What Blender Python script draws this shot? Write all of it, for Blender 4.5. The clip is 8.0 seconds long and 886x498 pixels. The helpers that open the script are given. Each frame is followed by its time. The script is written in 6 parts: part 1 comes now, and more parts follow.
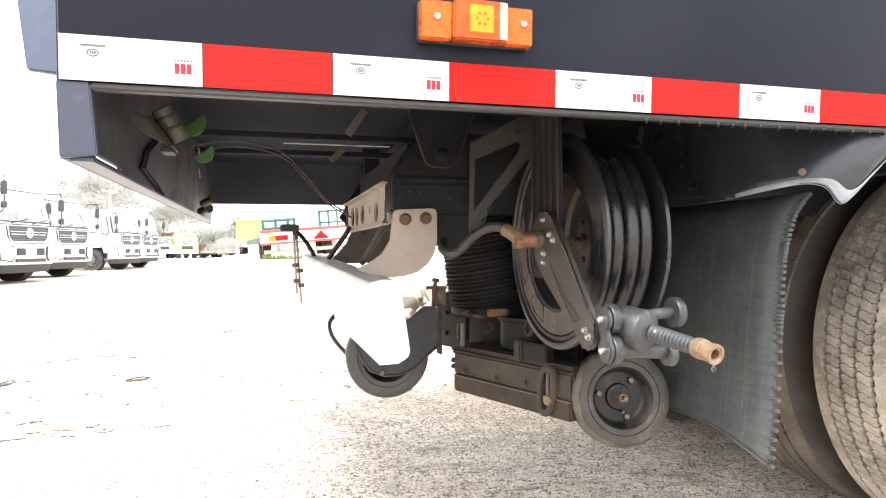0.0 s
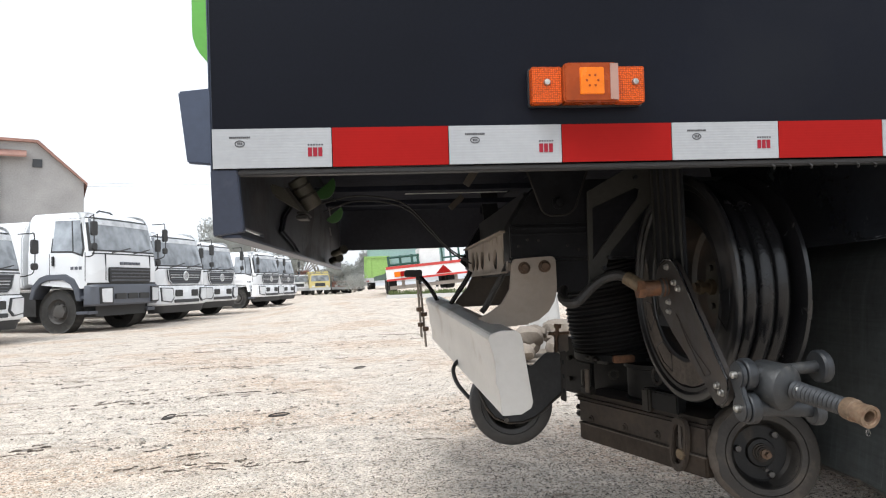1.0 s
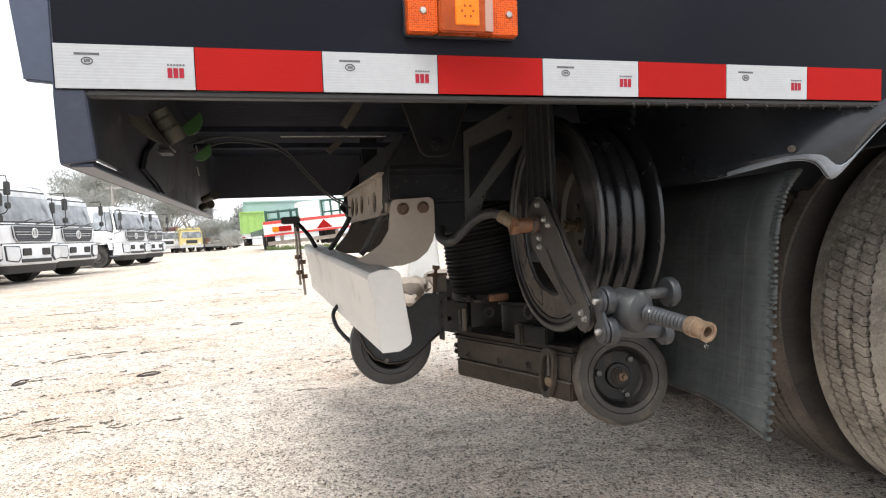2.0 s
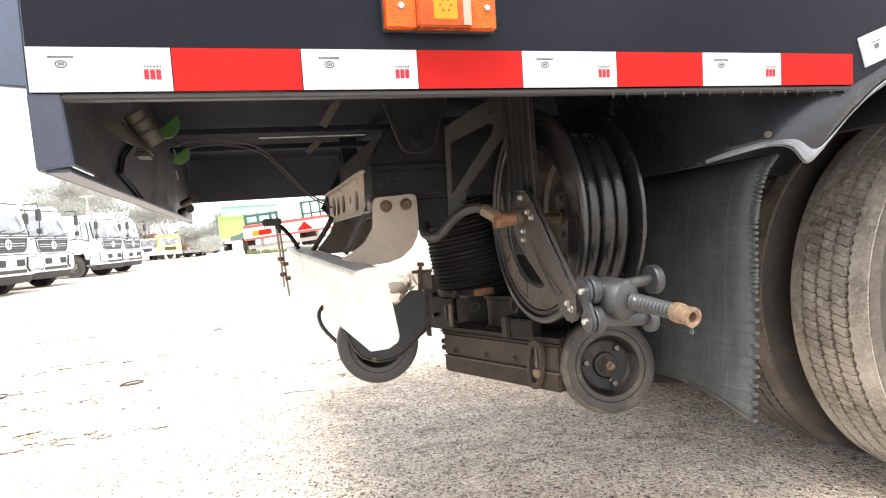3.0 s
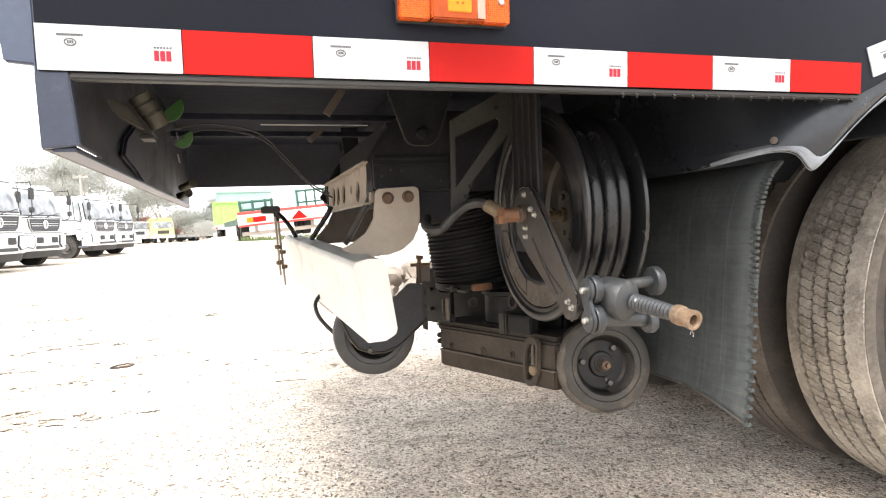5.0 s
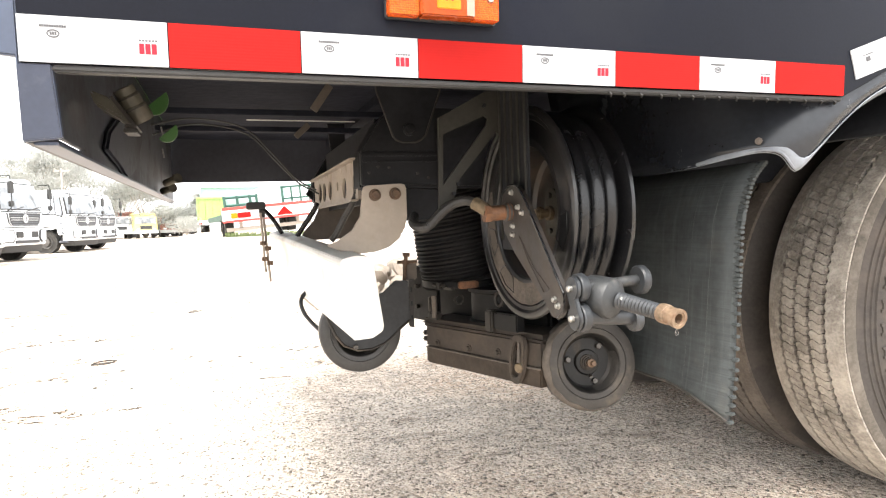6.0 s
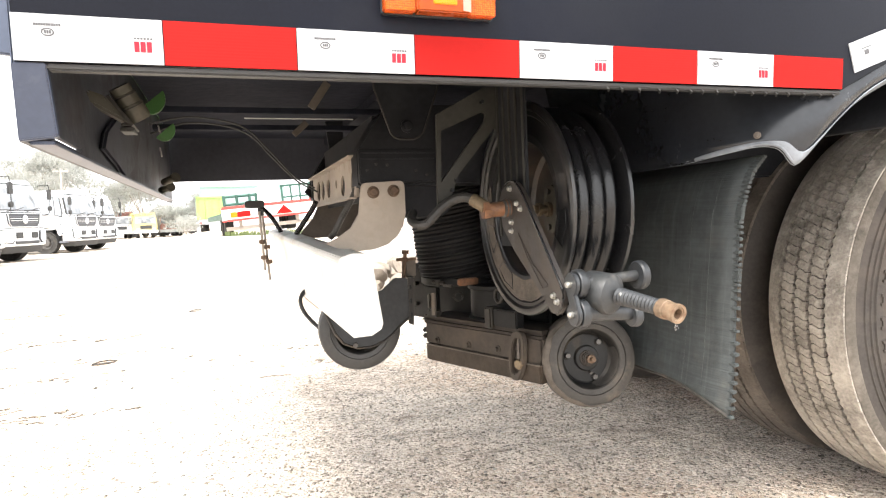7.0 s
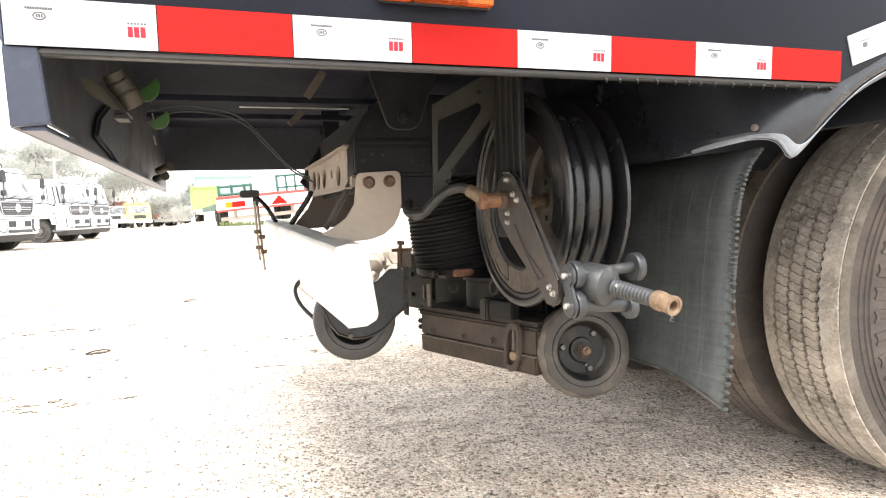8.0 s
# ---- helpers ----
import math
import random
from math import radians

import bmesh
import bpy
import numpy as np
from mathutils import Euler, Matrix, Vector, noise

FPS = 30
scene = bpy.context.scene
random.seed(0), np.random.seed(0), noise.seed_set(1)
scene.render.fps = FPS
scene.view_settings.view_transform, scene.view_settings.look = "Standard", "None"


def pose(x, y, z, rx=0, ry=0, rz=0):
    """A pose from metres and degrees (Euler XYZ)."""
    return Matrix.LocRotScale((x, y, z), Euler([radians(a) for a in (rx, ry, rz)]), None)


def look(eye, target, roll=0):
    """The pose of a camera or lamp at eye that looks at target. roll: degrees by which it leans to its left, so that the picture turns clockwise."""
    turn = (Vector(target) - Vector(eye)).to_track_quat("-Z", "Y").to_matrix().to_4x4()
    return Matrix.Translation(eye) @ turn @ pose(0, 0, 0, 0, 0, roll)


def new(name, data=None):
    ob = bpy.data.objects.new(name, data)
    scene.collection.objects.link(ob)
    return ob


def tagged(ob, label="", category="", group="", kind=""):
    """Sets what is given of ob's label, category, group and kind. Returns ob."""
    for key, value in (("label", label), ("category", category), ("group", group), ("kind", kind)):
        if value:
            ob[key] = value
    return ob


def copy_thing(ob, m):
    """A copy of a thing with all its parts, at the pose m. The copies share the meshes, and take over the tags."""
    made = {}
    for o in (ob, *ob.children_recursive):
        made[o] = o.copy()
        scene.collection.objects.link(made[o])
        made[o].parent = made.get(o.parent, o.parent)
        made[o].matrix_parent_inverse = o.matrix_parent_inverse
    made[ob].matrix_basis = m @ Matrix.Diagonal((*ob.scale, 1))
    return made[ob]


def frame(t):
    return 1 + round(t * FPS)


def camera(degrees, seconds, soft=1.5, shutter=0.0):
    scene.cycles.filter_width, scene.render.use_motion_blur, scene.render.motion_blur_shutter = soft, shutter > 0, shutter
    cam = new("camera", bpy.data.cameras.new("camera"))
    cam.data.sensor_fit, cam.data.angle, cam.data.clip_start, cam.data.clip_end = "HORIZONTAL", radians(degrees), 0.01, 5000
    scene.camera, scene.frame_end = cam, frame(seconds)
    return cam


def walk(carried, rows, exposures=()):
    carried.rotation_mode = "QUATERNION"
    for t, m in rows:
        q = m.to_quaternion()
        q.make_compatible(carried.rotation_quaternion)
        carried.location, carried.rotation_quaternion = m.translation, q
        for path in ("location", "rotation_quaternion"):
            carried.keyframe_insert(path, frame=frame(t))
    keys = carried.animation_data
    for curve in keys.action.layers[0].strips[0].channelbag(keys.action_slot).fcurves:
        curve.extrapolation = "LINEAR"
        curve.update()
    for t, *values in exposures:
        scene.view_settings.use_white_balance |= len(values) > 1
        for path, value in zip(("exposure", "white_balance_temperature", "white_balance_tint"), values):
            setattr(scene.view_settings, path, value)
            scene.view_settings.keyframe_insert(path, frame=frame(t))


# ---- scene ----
cam = camera(70.5, 8.0, soft=1.15)
PATH = [
    (0, (0.221, -0.783, 0.758), (0.76, 1.143, 0.758), -0.5),
    (0.5, (0.244, -0.793, 0.773), (0.607, 1.173, 0.847), -2.0),
    (1, (0.223, -0.806, 0.796), (0.384, 1.185, 0.905), -2.0),
    (1.5, (0.217, -0.816, 0.787), (0.48, 1.166, 0.83), -2.3),
    (2, (0.228, -0.805, 0.765), (0.753, 1.124, 0.716), -2.6),
    (2.2, (0.227, -0.807, 0.761), (0.803, 1.107, 0.704), -4.2),
    (3.3, (0.219, -0.803, 0.761), (0.799, 1.11, 0.702), -4.5),
    (3.5, (0.216, -0.804, 0.764), (0.796, 1.109, 0.712), -3.7),
    (4, (0.212, -0.803, 0.764), (0.785, 1.113, 0.704), -4.2),
    (4.5, (0.208, -0.801, 0.764), (0.783, 1.114, 0.702), -3.6),
    (5, (0.209, -0.797, 0.762), (0.807, 1.11, 0.682), -2.4),
    (5.2, (0.199, -0.793, 0.761), (0.839, 1.099, 0.661), -2.6),
    (6.5, (0.211, -0.796, 0.763), (0.847, 1.098, 0.677), -1.8),
    (7, (0.21, -0.794, 0.761), (0.85, 1.098, 0.663), -2.4),
    (7.5, (0.209, -0.794, 0.761), (0.854, 1.097, 0.657), -2.6),
    (8, (0.21, -0.79, 0.759), (0.863, 1.096, 0.634), -2.0),
]
EXPOSURE = [(0.0, 2.6, 6400, 10), (0.5, 1.42, 6050, 9), (1.0, 0.86, 6000, 9), (1.5, 0.62, 6080, 9), (2.0, 1.25, 6200, 10), (2.2, 1.65, 6350, 10), (3.3, 2.25, 6400, 10), (4.0, 2.12, 6400, 10), (4.5, 2.02, 6400, 10), (5.0, 2.18, 6430, 10), (6.5, 2.46, 6480, 10), (8.0, 2.46, 6480, 10)]
walk(cam, [(t, look(e, g, r)) for t, e, g, r in PATH], EXPOSURE)

# ---- light ----
world = bpy.data.worlds.new("sky")
scene.world = world
world.use_nodes = True
wn, wl = world.node_tree.nodes, world.node_tree.links
sky = wn.new("ShaderNodeTexSky")
sky.sky_type = "NISHITA"
sky.sun_disc = False
sky.sun_elevation, sky.sun_rotation = radians(58), radians(200)
sky.air_density, sky.dust_density = 1.0, 3.0
pale = wn.new("ShaderNodeHueSaturation")
pale.inputs["Saturation"].default_value = 0.12
wl.new(sky.outputs["Color"], pale.inputs["Color"])
cloud = wn.new("ShaderNodeMix")  # an even veil of white cloud
cloud.data_type = "RGBA"
cloud.inputs["Factor"].default_value = 0.7
cloud.inputs["B"].default_value = (3.0, 3.0, 3.0, 1)
wl.new(pale.outputs["Color"], cloud.inputs["A"])
wl.new(cloud.outputs["Result"], wn["Background"].inputs["Color"])
wn["Background"].inputs["Strength"].default_value = 0.2
sun_data = bpy.data.lights.new("sun", "SUN")
sun_data.energy, sun_data.angle, sun_data.color = 1.5, radians(20), (1.0, 0.95, 0.87)
sun = new("sun", sun_data)
sun.matrix_world = look((0, 0, 20), (0 + 6.0, 0 + 5.0, 20 - 13.0))


# ---- mesh helpers ----
class Shape:
    """Collects simple solids into one mesh."""

    def __init__(self):
        self.v, self.f = [], []

    def add(self, v, f, m=None):
        n = len(self.v)
        self.v += [tuple(m @ Vector(p)) if m else tuple(p) for p in v]
        self.f += [tuple(i + n for i in face) for face in f]
        return self

    def box(self, lo, hi, m=None):
        (x0, y0, z0), (x1, y1, z1) = lo, hi
        v = [(x0, y0, z0), (x1, y0, z0), (x1, y1, z0), (x0, y1, z0), (x0, y0, z1), (x1, y0, z1), (x1, y1, z1), (x0, y1, z1)]
        return self.add(v, [(3, 2, 1, 0), (4, 5, 6, 7), (0, 1, 5, 4), (1, 2, 6, 5), (2, 3, 7, 6), (3, 0, 4, 7)], m)

    def prism(self, outline, axis, a, b, m=None):
        """An outline of (u, w) pushed along an axis: x -> (y, z), y -> (x, z), z -> (x, y)."""
        n = len(outline)
        put = {"x": lambda u, w, d: (d, u, w), "y": lambda u, w, d: (u, d, w), "z": lambda u, w, d: (u, w, d)}[axis]
        v = [put(u, w, a) for u, w in outline] + [put(u, w, b) for u, w in outline]
        f = [tuple(range(n))[::-1], tuple(range(n, 2 * n))]
        f += [(i, (i + 1) % n, n + (i + 1) % n, n + i) for i in range(n)]
        return self.add(v, f, m)

    def loft(self, rings, closed=True, caps=True):
        """Skin over rings of equal length."""
        n, v, f = len(rings[0]), [p for r in rings for p in r], []
        for k in range(len(rings) - 1):
            for i in range(n if closed else n - 1):
                j = (i + 1) % n
                f.append((k * n + i, k * n + j, (k + 1) * n + j, (k + 1) * n + i))
        if caps and closed:
            f += [tuple(range(n))[::-1], tuple(range(len(v) - n, len(v)))]
        return self.add(v, f)

    def lathe(self, profile, m, seg=40, caps=False):
        """A profile of (radius, height) turned round the z axis of m."""
        rings = []
        for r, h in profile:
            rings.append([m @ Vector((r * math.cos(2 * math.pi * i / seg), r * math.sin(2 * math.pi * i / seg), h)) for i in range(seg)])
        return self.loft(rings, True, caps)

    def rod(self, a, b, r, seg=14, r2=None):
        m = along(a, b)
        return self.lathe([(r, 0), (r2 or r, (Vector(b) - Vector(a)).length)], m, seg, True)

    def tube(self, points, r, seg=8, closed=False):
        """A round tube along smooth points."""
        pts = [Vector(p) for p in points]
        rings, ref = [], Vector((0.13, 0.31, 0.94))
        for i, p in enumerate(pts):
            d = (pts[min(i + 1, len(pts) - 1)] - pts[max(i - 1, 0)]).normalized()
            a = d.cross(ref)
            if a.length < 0.05:
                a = d.cross(Vector((1, 0, 0)))
            a.normalize()
            b = d.cross(a)
            rr = r[i] if isinstance(r, (list, tuple)) else r
            rings.append([p + rr * (math.cos(2 * math.pi * k / seg) * a + math.sin(2 * math.pi * k / seg) * b) for k in range(seg)])
        return self.loft(rings, True, True)


def along(a, b):
    """A pose at a whose z axis points to b."""
    return Matrix.Translation(a) @ (Vector(b) - Vector(a)).to_track_quat("Z", "Y").to_matrix().to_4x4()


def curve_points(ctrl, n=24):
    """Catmull-Rom points through the control points."""
    c = [Vector(p) for p in ctrl]
    c = [2 * c[0] - c[1]] + c + [2 * c[-1] - c[-2]]
    out = []
    for k in range(1, len(c) - 2):
        for i in range(n):
            t = i / n
            p0, p1, p2, p3 = c[k - 1 : k + 3]
            out.append(0.5 * (2 * p1 + (p2 - p0) * t + (2 * p0 - 5 * p1 + 4 * p2 - p3) * t * t + (3 * p1 - p0 - 3 * p2 + p3) * t ** 3))
    return out + [c[-2]]


def rounded(x0, z0, x1, z1, r, n=4):
    out = []
    for cx, cz, s in ((x1 - r, z1 - r, 0), (x0 + r, z1 - r, 90), (x0 + r, z0 + r, 180), (x1 - r, z0 + r, 270)):
        for i in range(n + 1):
            a = radians(s + 90 * i / n)
            out.append((cx + r * math.cos(a), cz + r * math.sin(a)))
    return out


def mesh_of(shape, name, bevel=0.0, smooth=True, segments=2):
    me = bpy.data.meshes.new(name)
    bm = bmesh.new()
    if isinstance(shape, Shape):
        vs = [bm.verts.new(p) for p in shape.v]
        for f in shape.f:
            try:
                bm.faces.new([vs[i] for i in f])
            except ValueError:
                pass
    else:
        bm.free()
        bm = shape
    bmesh.ops.recalc_face_normals(bm, faces=bm.faces)
    if bevel:
        edges = [e for e in bm.edges if len(e.link_faces) == 2 and e.calc_face_angle(0) > 0.5]
        bmesh.ops.bevel(bm, geom=edges, offset=bevel, segments=segments, affect="EDGES", clamp_overlap=True)
    for f in bm.faces:
        f.smooth = smooth
    for e in bm.edges:
        if len(e.link_faces) == 2 and e.calc_face_angle(0) > 0.6:
            e.smooth = False
    bm.to_mesh(me)
    bm.free()
    return me


def part(name, shape, material, parent=None, label="", bevel=0.0, smooth=True):
    me = mesh_of(shape, name, bevel, smooth)
    me.materials.append(material)
    ob = new(name, me)
    if parent:
        ob.parent = parent
    if label:
        tagged(ob, label)
    return ob


def thing(name, label, category, group="", at=(0, 0, 0), kind=""):
    ob = new(name)
    ob.location = at
    ob.empty_display_size = 0.1
    return tagged(ob, label, category, group, kind)


# ---- materials ----
def mat(name, base, rough=0.5, metal=0.0, vary=0.15, scale=6.0, grain=60.0, bump=0.15, dust=None, dust_amount=0.0, dust_scale=9.0, coat=0.0, spec=0.5, random_tint=0.0):
    """A painted, rubber or metal surface: two scales of variation, fine relief, and dust or rust in patches."""
    m = bpy.data.materials.new(name)
    m.use_nodes = True
    n, l = m.node_tree.nodes, m.node_tree.links
    p = n["Principled BSDF"]
    p.inputs["Metallic"].default_value = metal
    p.inputs["Coat Weight"].default_value = coat
    p.inputs["Specular IOR Level"].default_value = spec
    co = n.new("ShaderNodeTexCoord")
    big, fine = n.new("ShaderNodeTexNoise"), n.new("ShaderNodeTexNoise")
    big.inputs["Scale"].default_value, big.inputs["Detail"].default_value = scale, 6
    fine.inputs["Scale"].default_value, fine.inputs["Detail"].default_value = grain, 4
    for t in (big, fine):
        l.new(co.outputs["Object"], t.inputs["Vector"])
    mixed = n.new("ShaderNodeMath")
    mixed.operation = "MULTIPLY_ADD"
    mixed.inputs[1].default_value = 0.5
    l.new(fine.outputs["Fac"], mixed.inputs[0])
    l.new(big.outputs["Fac"], mixed.inputs[2])
    ramp = n.new("ShaderNodeMapRange")
    ramp.inputs["From Min"].default_value, ramp.inputs["From Max"].default_value = 0.5, 1.0
    ramp.inputs["To Min"].default_value, ramp.inputs["To Max"].default_value = 1 - vary, 1 + vary
    l.new(mixed.outputs[0], ramp.inputs["Value"])
    tint = n.new("ShaderNodeVectorMath")
    tint.operation = "SCALE"
    tint.inputs[0].default_value = base
    l.new(ramp.outputs["Result"], tint.inputs["Scale"])
    col = tint.outputs["Vector"]
    if random_tint:
        info = n.new("ShaderNodeObjectInfo")
        rr = n.new("ShaderNodeMapRange")
        rr.inputs["To Min"].default_value, rr.inputs["To Max"].default_value = 1 - random_tint, 1 + random_tint
        l.new(info.outputs["Random"], rr.inputs["Value"])
        t2 = n.new("ShaderNodeVectorMath")
        t2.operation = "SCALE"
        l.new(col, t2.inputs[0])
        l.new(rr.outputs["Result"], t2.inputs["Scale"])
        col = t2.outputs["Vector"]
    rsock = None
    if dust:
        d = n.new("ShaderNodeTexNoise")
        d.inputs["Scale"].default_value, d.inputs["Detail"].default_value, d.inputs["Roughness"].default_value = dust_scale, 8, 0.65
        l.new(co.outputs["Object"], d.inputs["Vector"])
        dr = n.new("ShaderNodeMapRange")
        dr.inputs["From Min"].default_value, dr.inputs["From Max"].default_value = 0.66 - dust_amount * 0.4, 0.82 - dust_amount * 0.4
        dr.inputs["To Max"].default_value = min(1.0, 0.35 + dust_amount)
        l.new(d.outputs["Fac"], dr.inputs["Value"])
        mx = n.new("ShaderNodeMix")
        mx.data_type = "RGBA"
        l.new(dr.outputs["Result"], mx.inputs["Factor"])
        l.new(col, mx.inputs["A"])
        mx.inputs["B"].default_value = (*dust, 1)
        col = mx.outputs["Result"]
        rr = n.new("ShaderNodeMapRange")
        rr.inputs["To Min"].default_value, rr.inputs["To Max"].default_value = rough, 0.9
        l.new(dr.outputs["Result"], rr.inputs["Value"])
        rsock = rr.outputs["Result"]
    l.new(col, p.inputs["Base Color"])
    if rsock is None:
        rr = n.new("ShaderNodeMapRange")
        rr.inputs["From Min"].default_value, rr.inputs["From Max"].default_value = 0.3, 0.7
        rr.inputs["To Min"].default_value, rr.inputs["To Max"].default_value = max(0.02, rough - 0.08), min(1, rough + 0.08)
        l.new(big.outputs["Fac"], rr.inputs["Value"])
        rsock = rr.outputs["Result"]
    l.new(rsock, p.inputs["Roughness"])
    if bump:
        b = n.new("ShaderNodeBump")
        b.inputs["Strength"].default_value, b.inputs["Distance"].default_value = bump, 0.004
        l.new(fine.outputs["Fac"], b.inputs["Height"])
        l.new(b.outputs["Normal"], p.inputs["Normal"])
    return m


DUST = (0.26, 0.21, 0.16)
RUST = (0.20, 0.085, 0.035)
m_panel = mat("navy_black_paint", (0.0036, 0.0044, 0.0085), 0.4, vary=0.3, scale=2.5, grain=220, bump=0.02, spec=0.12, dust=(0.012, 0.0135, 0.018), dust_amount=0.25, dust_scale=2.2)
# Lighter and bluer than the side panel: sky glare put into the colour.
m_panel_edge = mat("sky_glare_navy_paint", (0.03795, 0.05074, 0.0854), 0.4, vary=0.2, scale=5, grain=120, bump=0.03, dust=(0.138, 0.1534, 0.1952), dust_amount=0.1)
m_lip = mat("bare_dusty_lip", (0.018, 0.017, 0.0165), 0.6, vary=0.3, scale=12, grain=90, bump=0.2, dust=(0.06, 0.054, 0.047), dust_amount=0.2, dust_scale=4)
m_chassis = mat("black_chassis_paint", (0.01356, 0.01419, 0.01634), 0.5, vary=0.4, scale=7, grain=80, bump=0.15, dust=(0.02365, 0.02199, 0.02131), dust_amount=0.1, spec=0.12)
# The blue lift in the underside black stands for lens haze.
m_underside = mat("grimy_black_underside", (0.01756, 0.01915, 0.02676), 0.85, vary=0.3, scale=5, grain=40, bump=0.4, dust=(0.02128, 0.02109, 0.02463), dust_amount=0.15, spec=0.06)
m_far_panel = mat("dull_navy_paint", (0.042, 0.044, 0.054), 0.6, vary=0.25, scale=4, grain=60, bump=0.05, spec=0.2)
m_grime = mat("grimy_brown_steel", (0.0165, 0.0148, 0.013), 0.6, vary=0.45, scale=14, grain=60, bump=0.3, dust=(0.055, 0.045, 0.036), dust_amount=0.25, dust_scale=16, spec=0.35)
# Blue tint and part of the dust carry lens glare; some dust is real.
m_rear_inner = mat("glare_blue_black_paint", (0.040, 0.043, 0.053), 0.5, vary=0.4, scale=6, grain=60, bump=0.1, dust=(0.085, 0.079, 0.074), dust_amount=0.36, dust_scale=5, spec=0.3)
m_dust_cake = mat("caked_brown_dust", (0.08701, 0.07488, 0.06388), 0.85, vary=0.35, scale=25, grain=120, bump=0.3, dust=(0.02522, 0.022, 0.01995), dust_amount=0.26, dust_scale=22, spec=0.2)
m_nozzle = mat("dirty_brown_nozzle_steel", (0.0352, 0.02812, 0.0224), 0.7, vary=0.35, scale=5, grain=80, bump=0.2, dust=(0.0688, 0.05328, 0.0406), dust_amount=0.32, dust_scale=10, spec=0.3)
m_skirt = mat("brown_dusty_skirt_rubber", (0.0306, 0.0232, 0.0171), 0.75, vary=0.45, scale=12, grain=90, bump=0.3, dust=(0.06375, 0.0448, 0.0304), dust_amount=0.3, dust_scale=7, spec=0.25)
# Darker copy of the chassis black that keeps the collar recess dark.
m_deep_black = mat("deep_black_steel", (0.0098, 0.0101, 0.0105), 0.55, vary=0.4, scale=9, grain=80, bump=0.15, dust=(0.0228, 0.021, 0.01926), dust_amount=0.14, dust_scale=10, spec=0.2)
m_bellows = mat("dull_black_bellows", (0.01092, 0.011, 0.01156), 0.6, vary=0.4, scale=9, grain=80, bump=0.2, dust=(0.0285, 0.026, 0.02354), dust_amount=0.18, dust_scale=8, spec=0.25)
m_dusty_black = mat("dusty_black_steel", (0.019, 0.0172, 0.0155), 0.5, vary=0.35, scale=9, grain=90, bump=0.2, dust=(0.15, 0.115, 0.082), dust_amount=0.32, dust_scale=14, spec=0.3)
m_gloss_black = mat("gloss_black_steel", (0.009025, 0.0092, 0.01017), 0.25, vary=0.3, scale=10, grain=120, bump=0.05, dust=(0.095, 0.08, 0.06955), dust_amount=0.12, dust_scale=22)
m_reel_face = mat("dusty_reel_paint", (0.01915, 0.0165, 0.01493), 0.4, vary=0.4, scale=10, grain=120, bump=0.08, dust=(0.09044, 0.07, 0.05489), dust_amount=0.48, dust_scale=9)
m_feed = mat("grimy_hose_rubber", (0.018, 0.0165, 0.015), 0.6, vary=0.4, scale=20, grain=150, bump=0.3, dust=(0.06, 0.05, 0.042), dust_amount=0.25, dust_scale=22)
m_reel_rim = mat("scuffed_black_reel_paint", (0.0133, 0.0132, 0.0137), 0.3, vary=0.35, scale=10, grain=120, bump=0.06, dust=(0.076, 0.066, 0.05778), dust_amount=0.3, dust_scale=12)
m_arm = mat("dusty_arm_paint", (0.02341, 0.0195, 0.01715), 0.45, vary=0.4, scale=10, grain=110, bump=0.1, dust=(0.06597, 0.05, 0.03852), dust_amount=0.42, dust_scale=7)
m_olive = mat("dusty_olive_steel", (0.05, 0.046, 0.034), 0.6, vary=0.35, scale=20, grain=120, bump=0.2, dust=(0.11, 0.09, 0.066), dust_amount=0.3, dust_scale=26)
m_dull_olive = mat("dull_dusty_bracket", (0.02185, 0.0212, 0.01798), 0.65, vary=0.3, scale=7, grain=120, bump=0.12, dust=(0.038, 0.036, 0.02996), dust_amount=0.2, dust_scale=18, spec=0.3)
m_disc = mat("black_wheel_disc", (0.0085, 0.008, 0.0075), 0.5, vary=0.4, scale=16, grain=110, bump=0.2, dust=(0.10, 0.08, 0.058), dust_amount=0.2, dust_scale=15, spec=0.3)
m_rubber = mat("black_rubber", (0.014, 0.014, 0.014), 0.5, vary=0.3, scale=14, grain=160, bump=0.15, dust=(0.07, 0.06, 0.05), dust_amount=0.12, dust_scale=18)
m_hose = mat("black_hose_rubber", (0.008479, 0.00867, 0.009547), 0.24, vary=0.3, scale=12, grain=200, bump=0.08, dust=(0.038, 0.036, 0.03672), dust_amount=0.1, spec=0.35)
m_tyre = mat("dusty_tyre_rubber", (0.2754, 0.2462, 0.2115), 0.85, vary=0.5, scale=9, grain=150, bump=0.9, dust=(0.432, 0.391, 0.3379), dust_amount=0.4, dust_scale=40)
m_tyre_wall = mat("tyre_sidewall_rubber", (0.0483, 0.04255, 0.03861), 0.7, vary=0.3, scale=5, grain=110, bump=0.2, dust=(0.09775, 0.08165, 0.06903), dust_amount=0.4, dust_scale=4, spec=0.25)
# Darker copy of the tread rubber, with the shade behind the flap put in.
m_tyre_inner = mat("shaded_inner_tyre_rubber", (0.10, 0.083, 0.068), 0.85, vary=0.45, scale=9, grain=150, bump=0.8, dust=(0.16, 0.132, 0.108), dust_amount=0.35, dust_scale=30)
m_shoulder = mat("dust_brown_shoulder_rubber", (0.10, 0.088, 0.074), 0.85, vary=0.4, scale=9, grain=120, bump=0.4, dust=(0.19, 0.165, 0.14), dust_amount=0.35, dust_scale=14, spec=0.2)
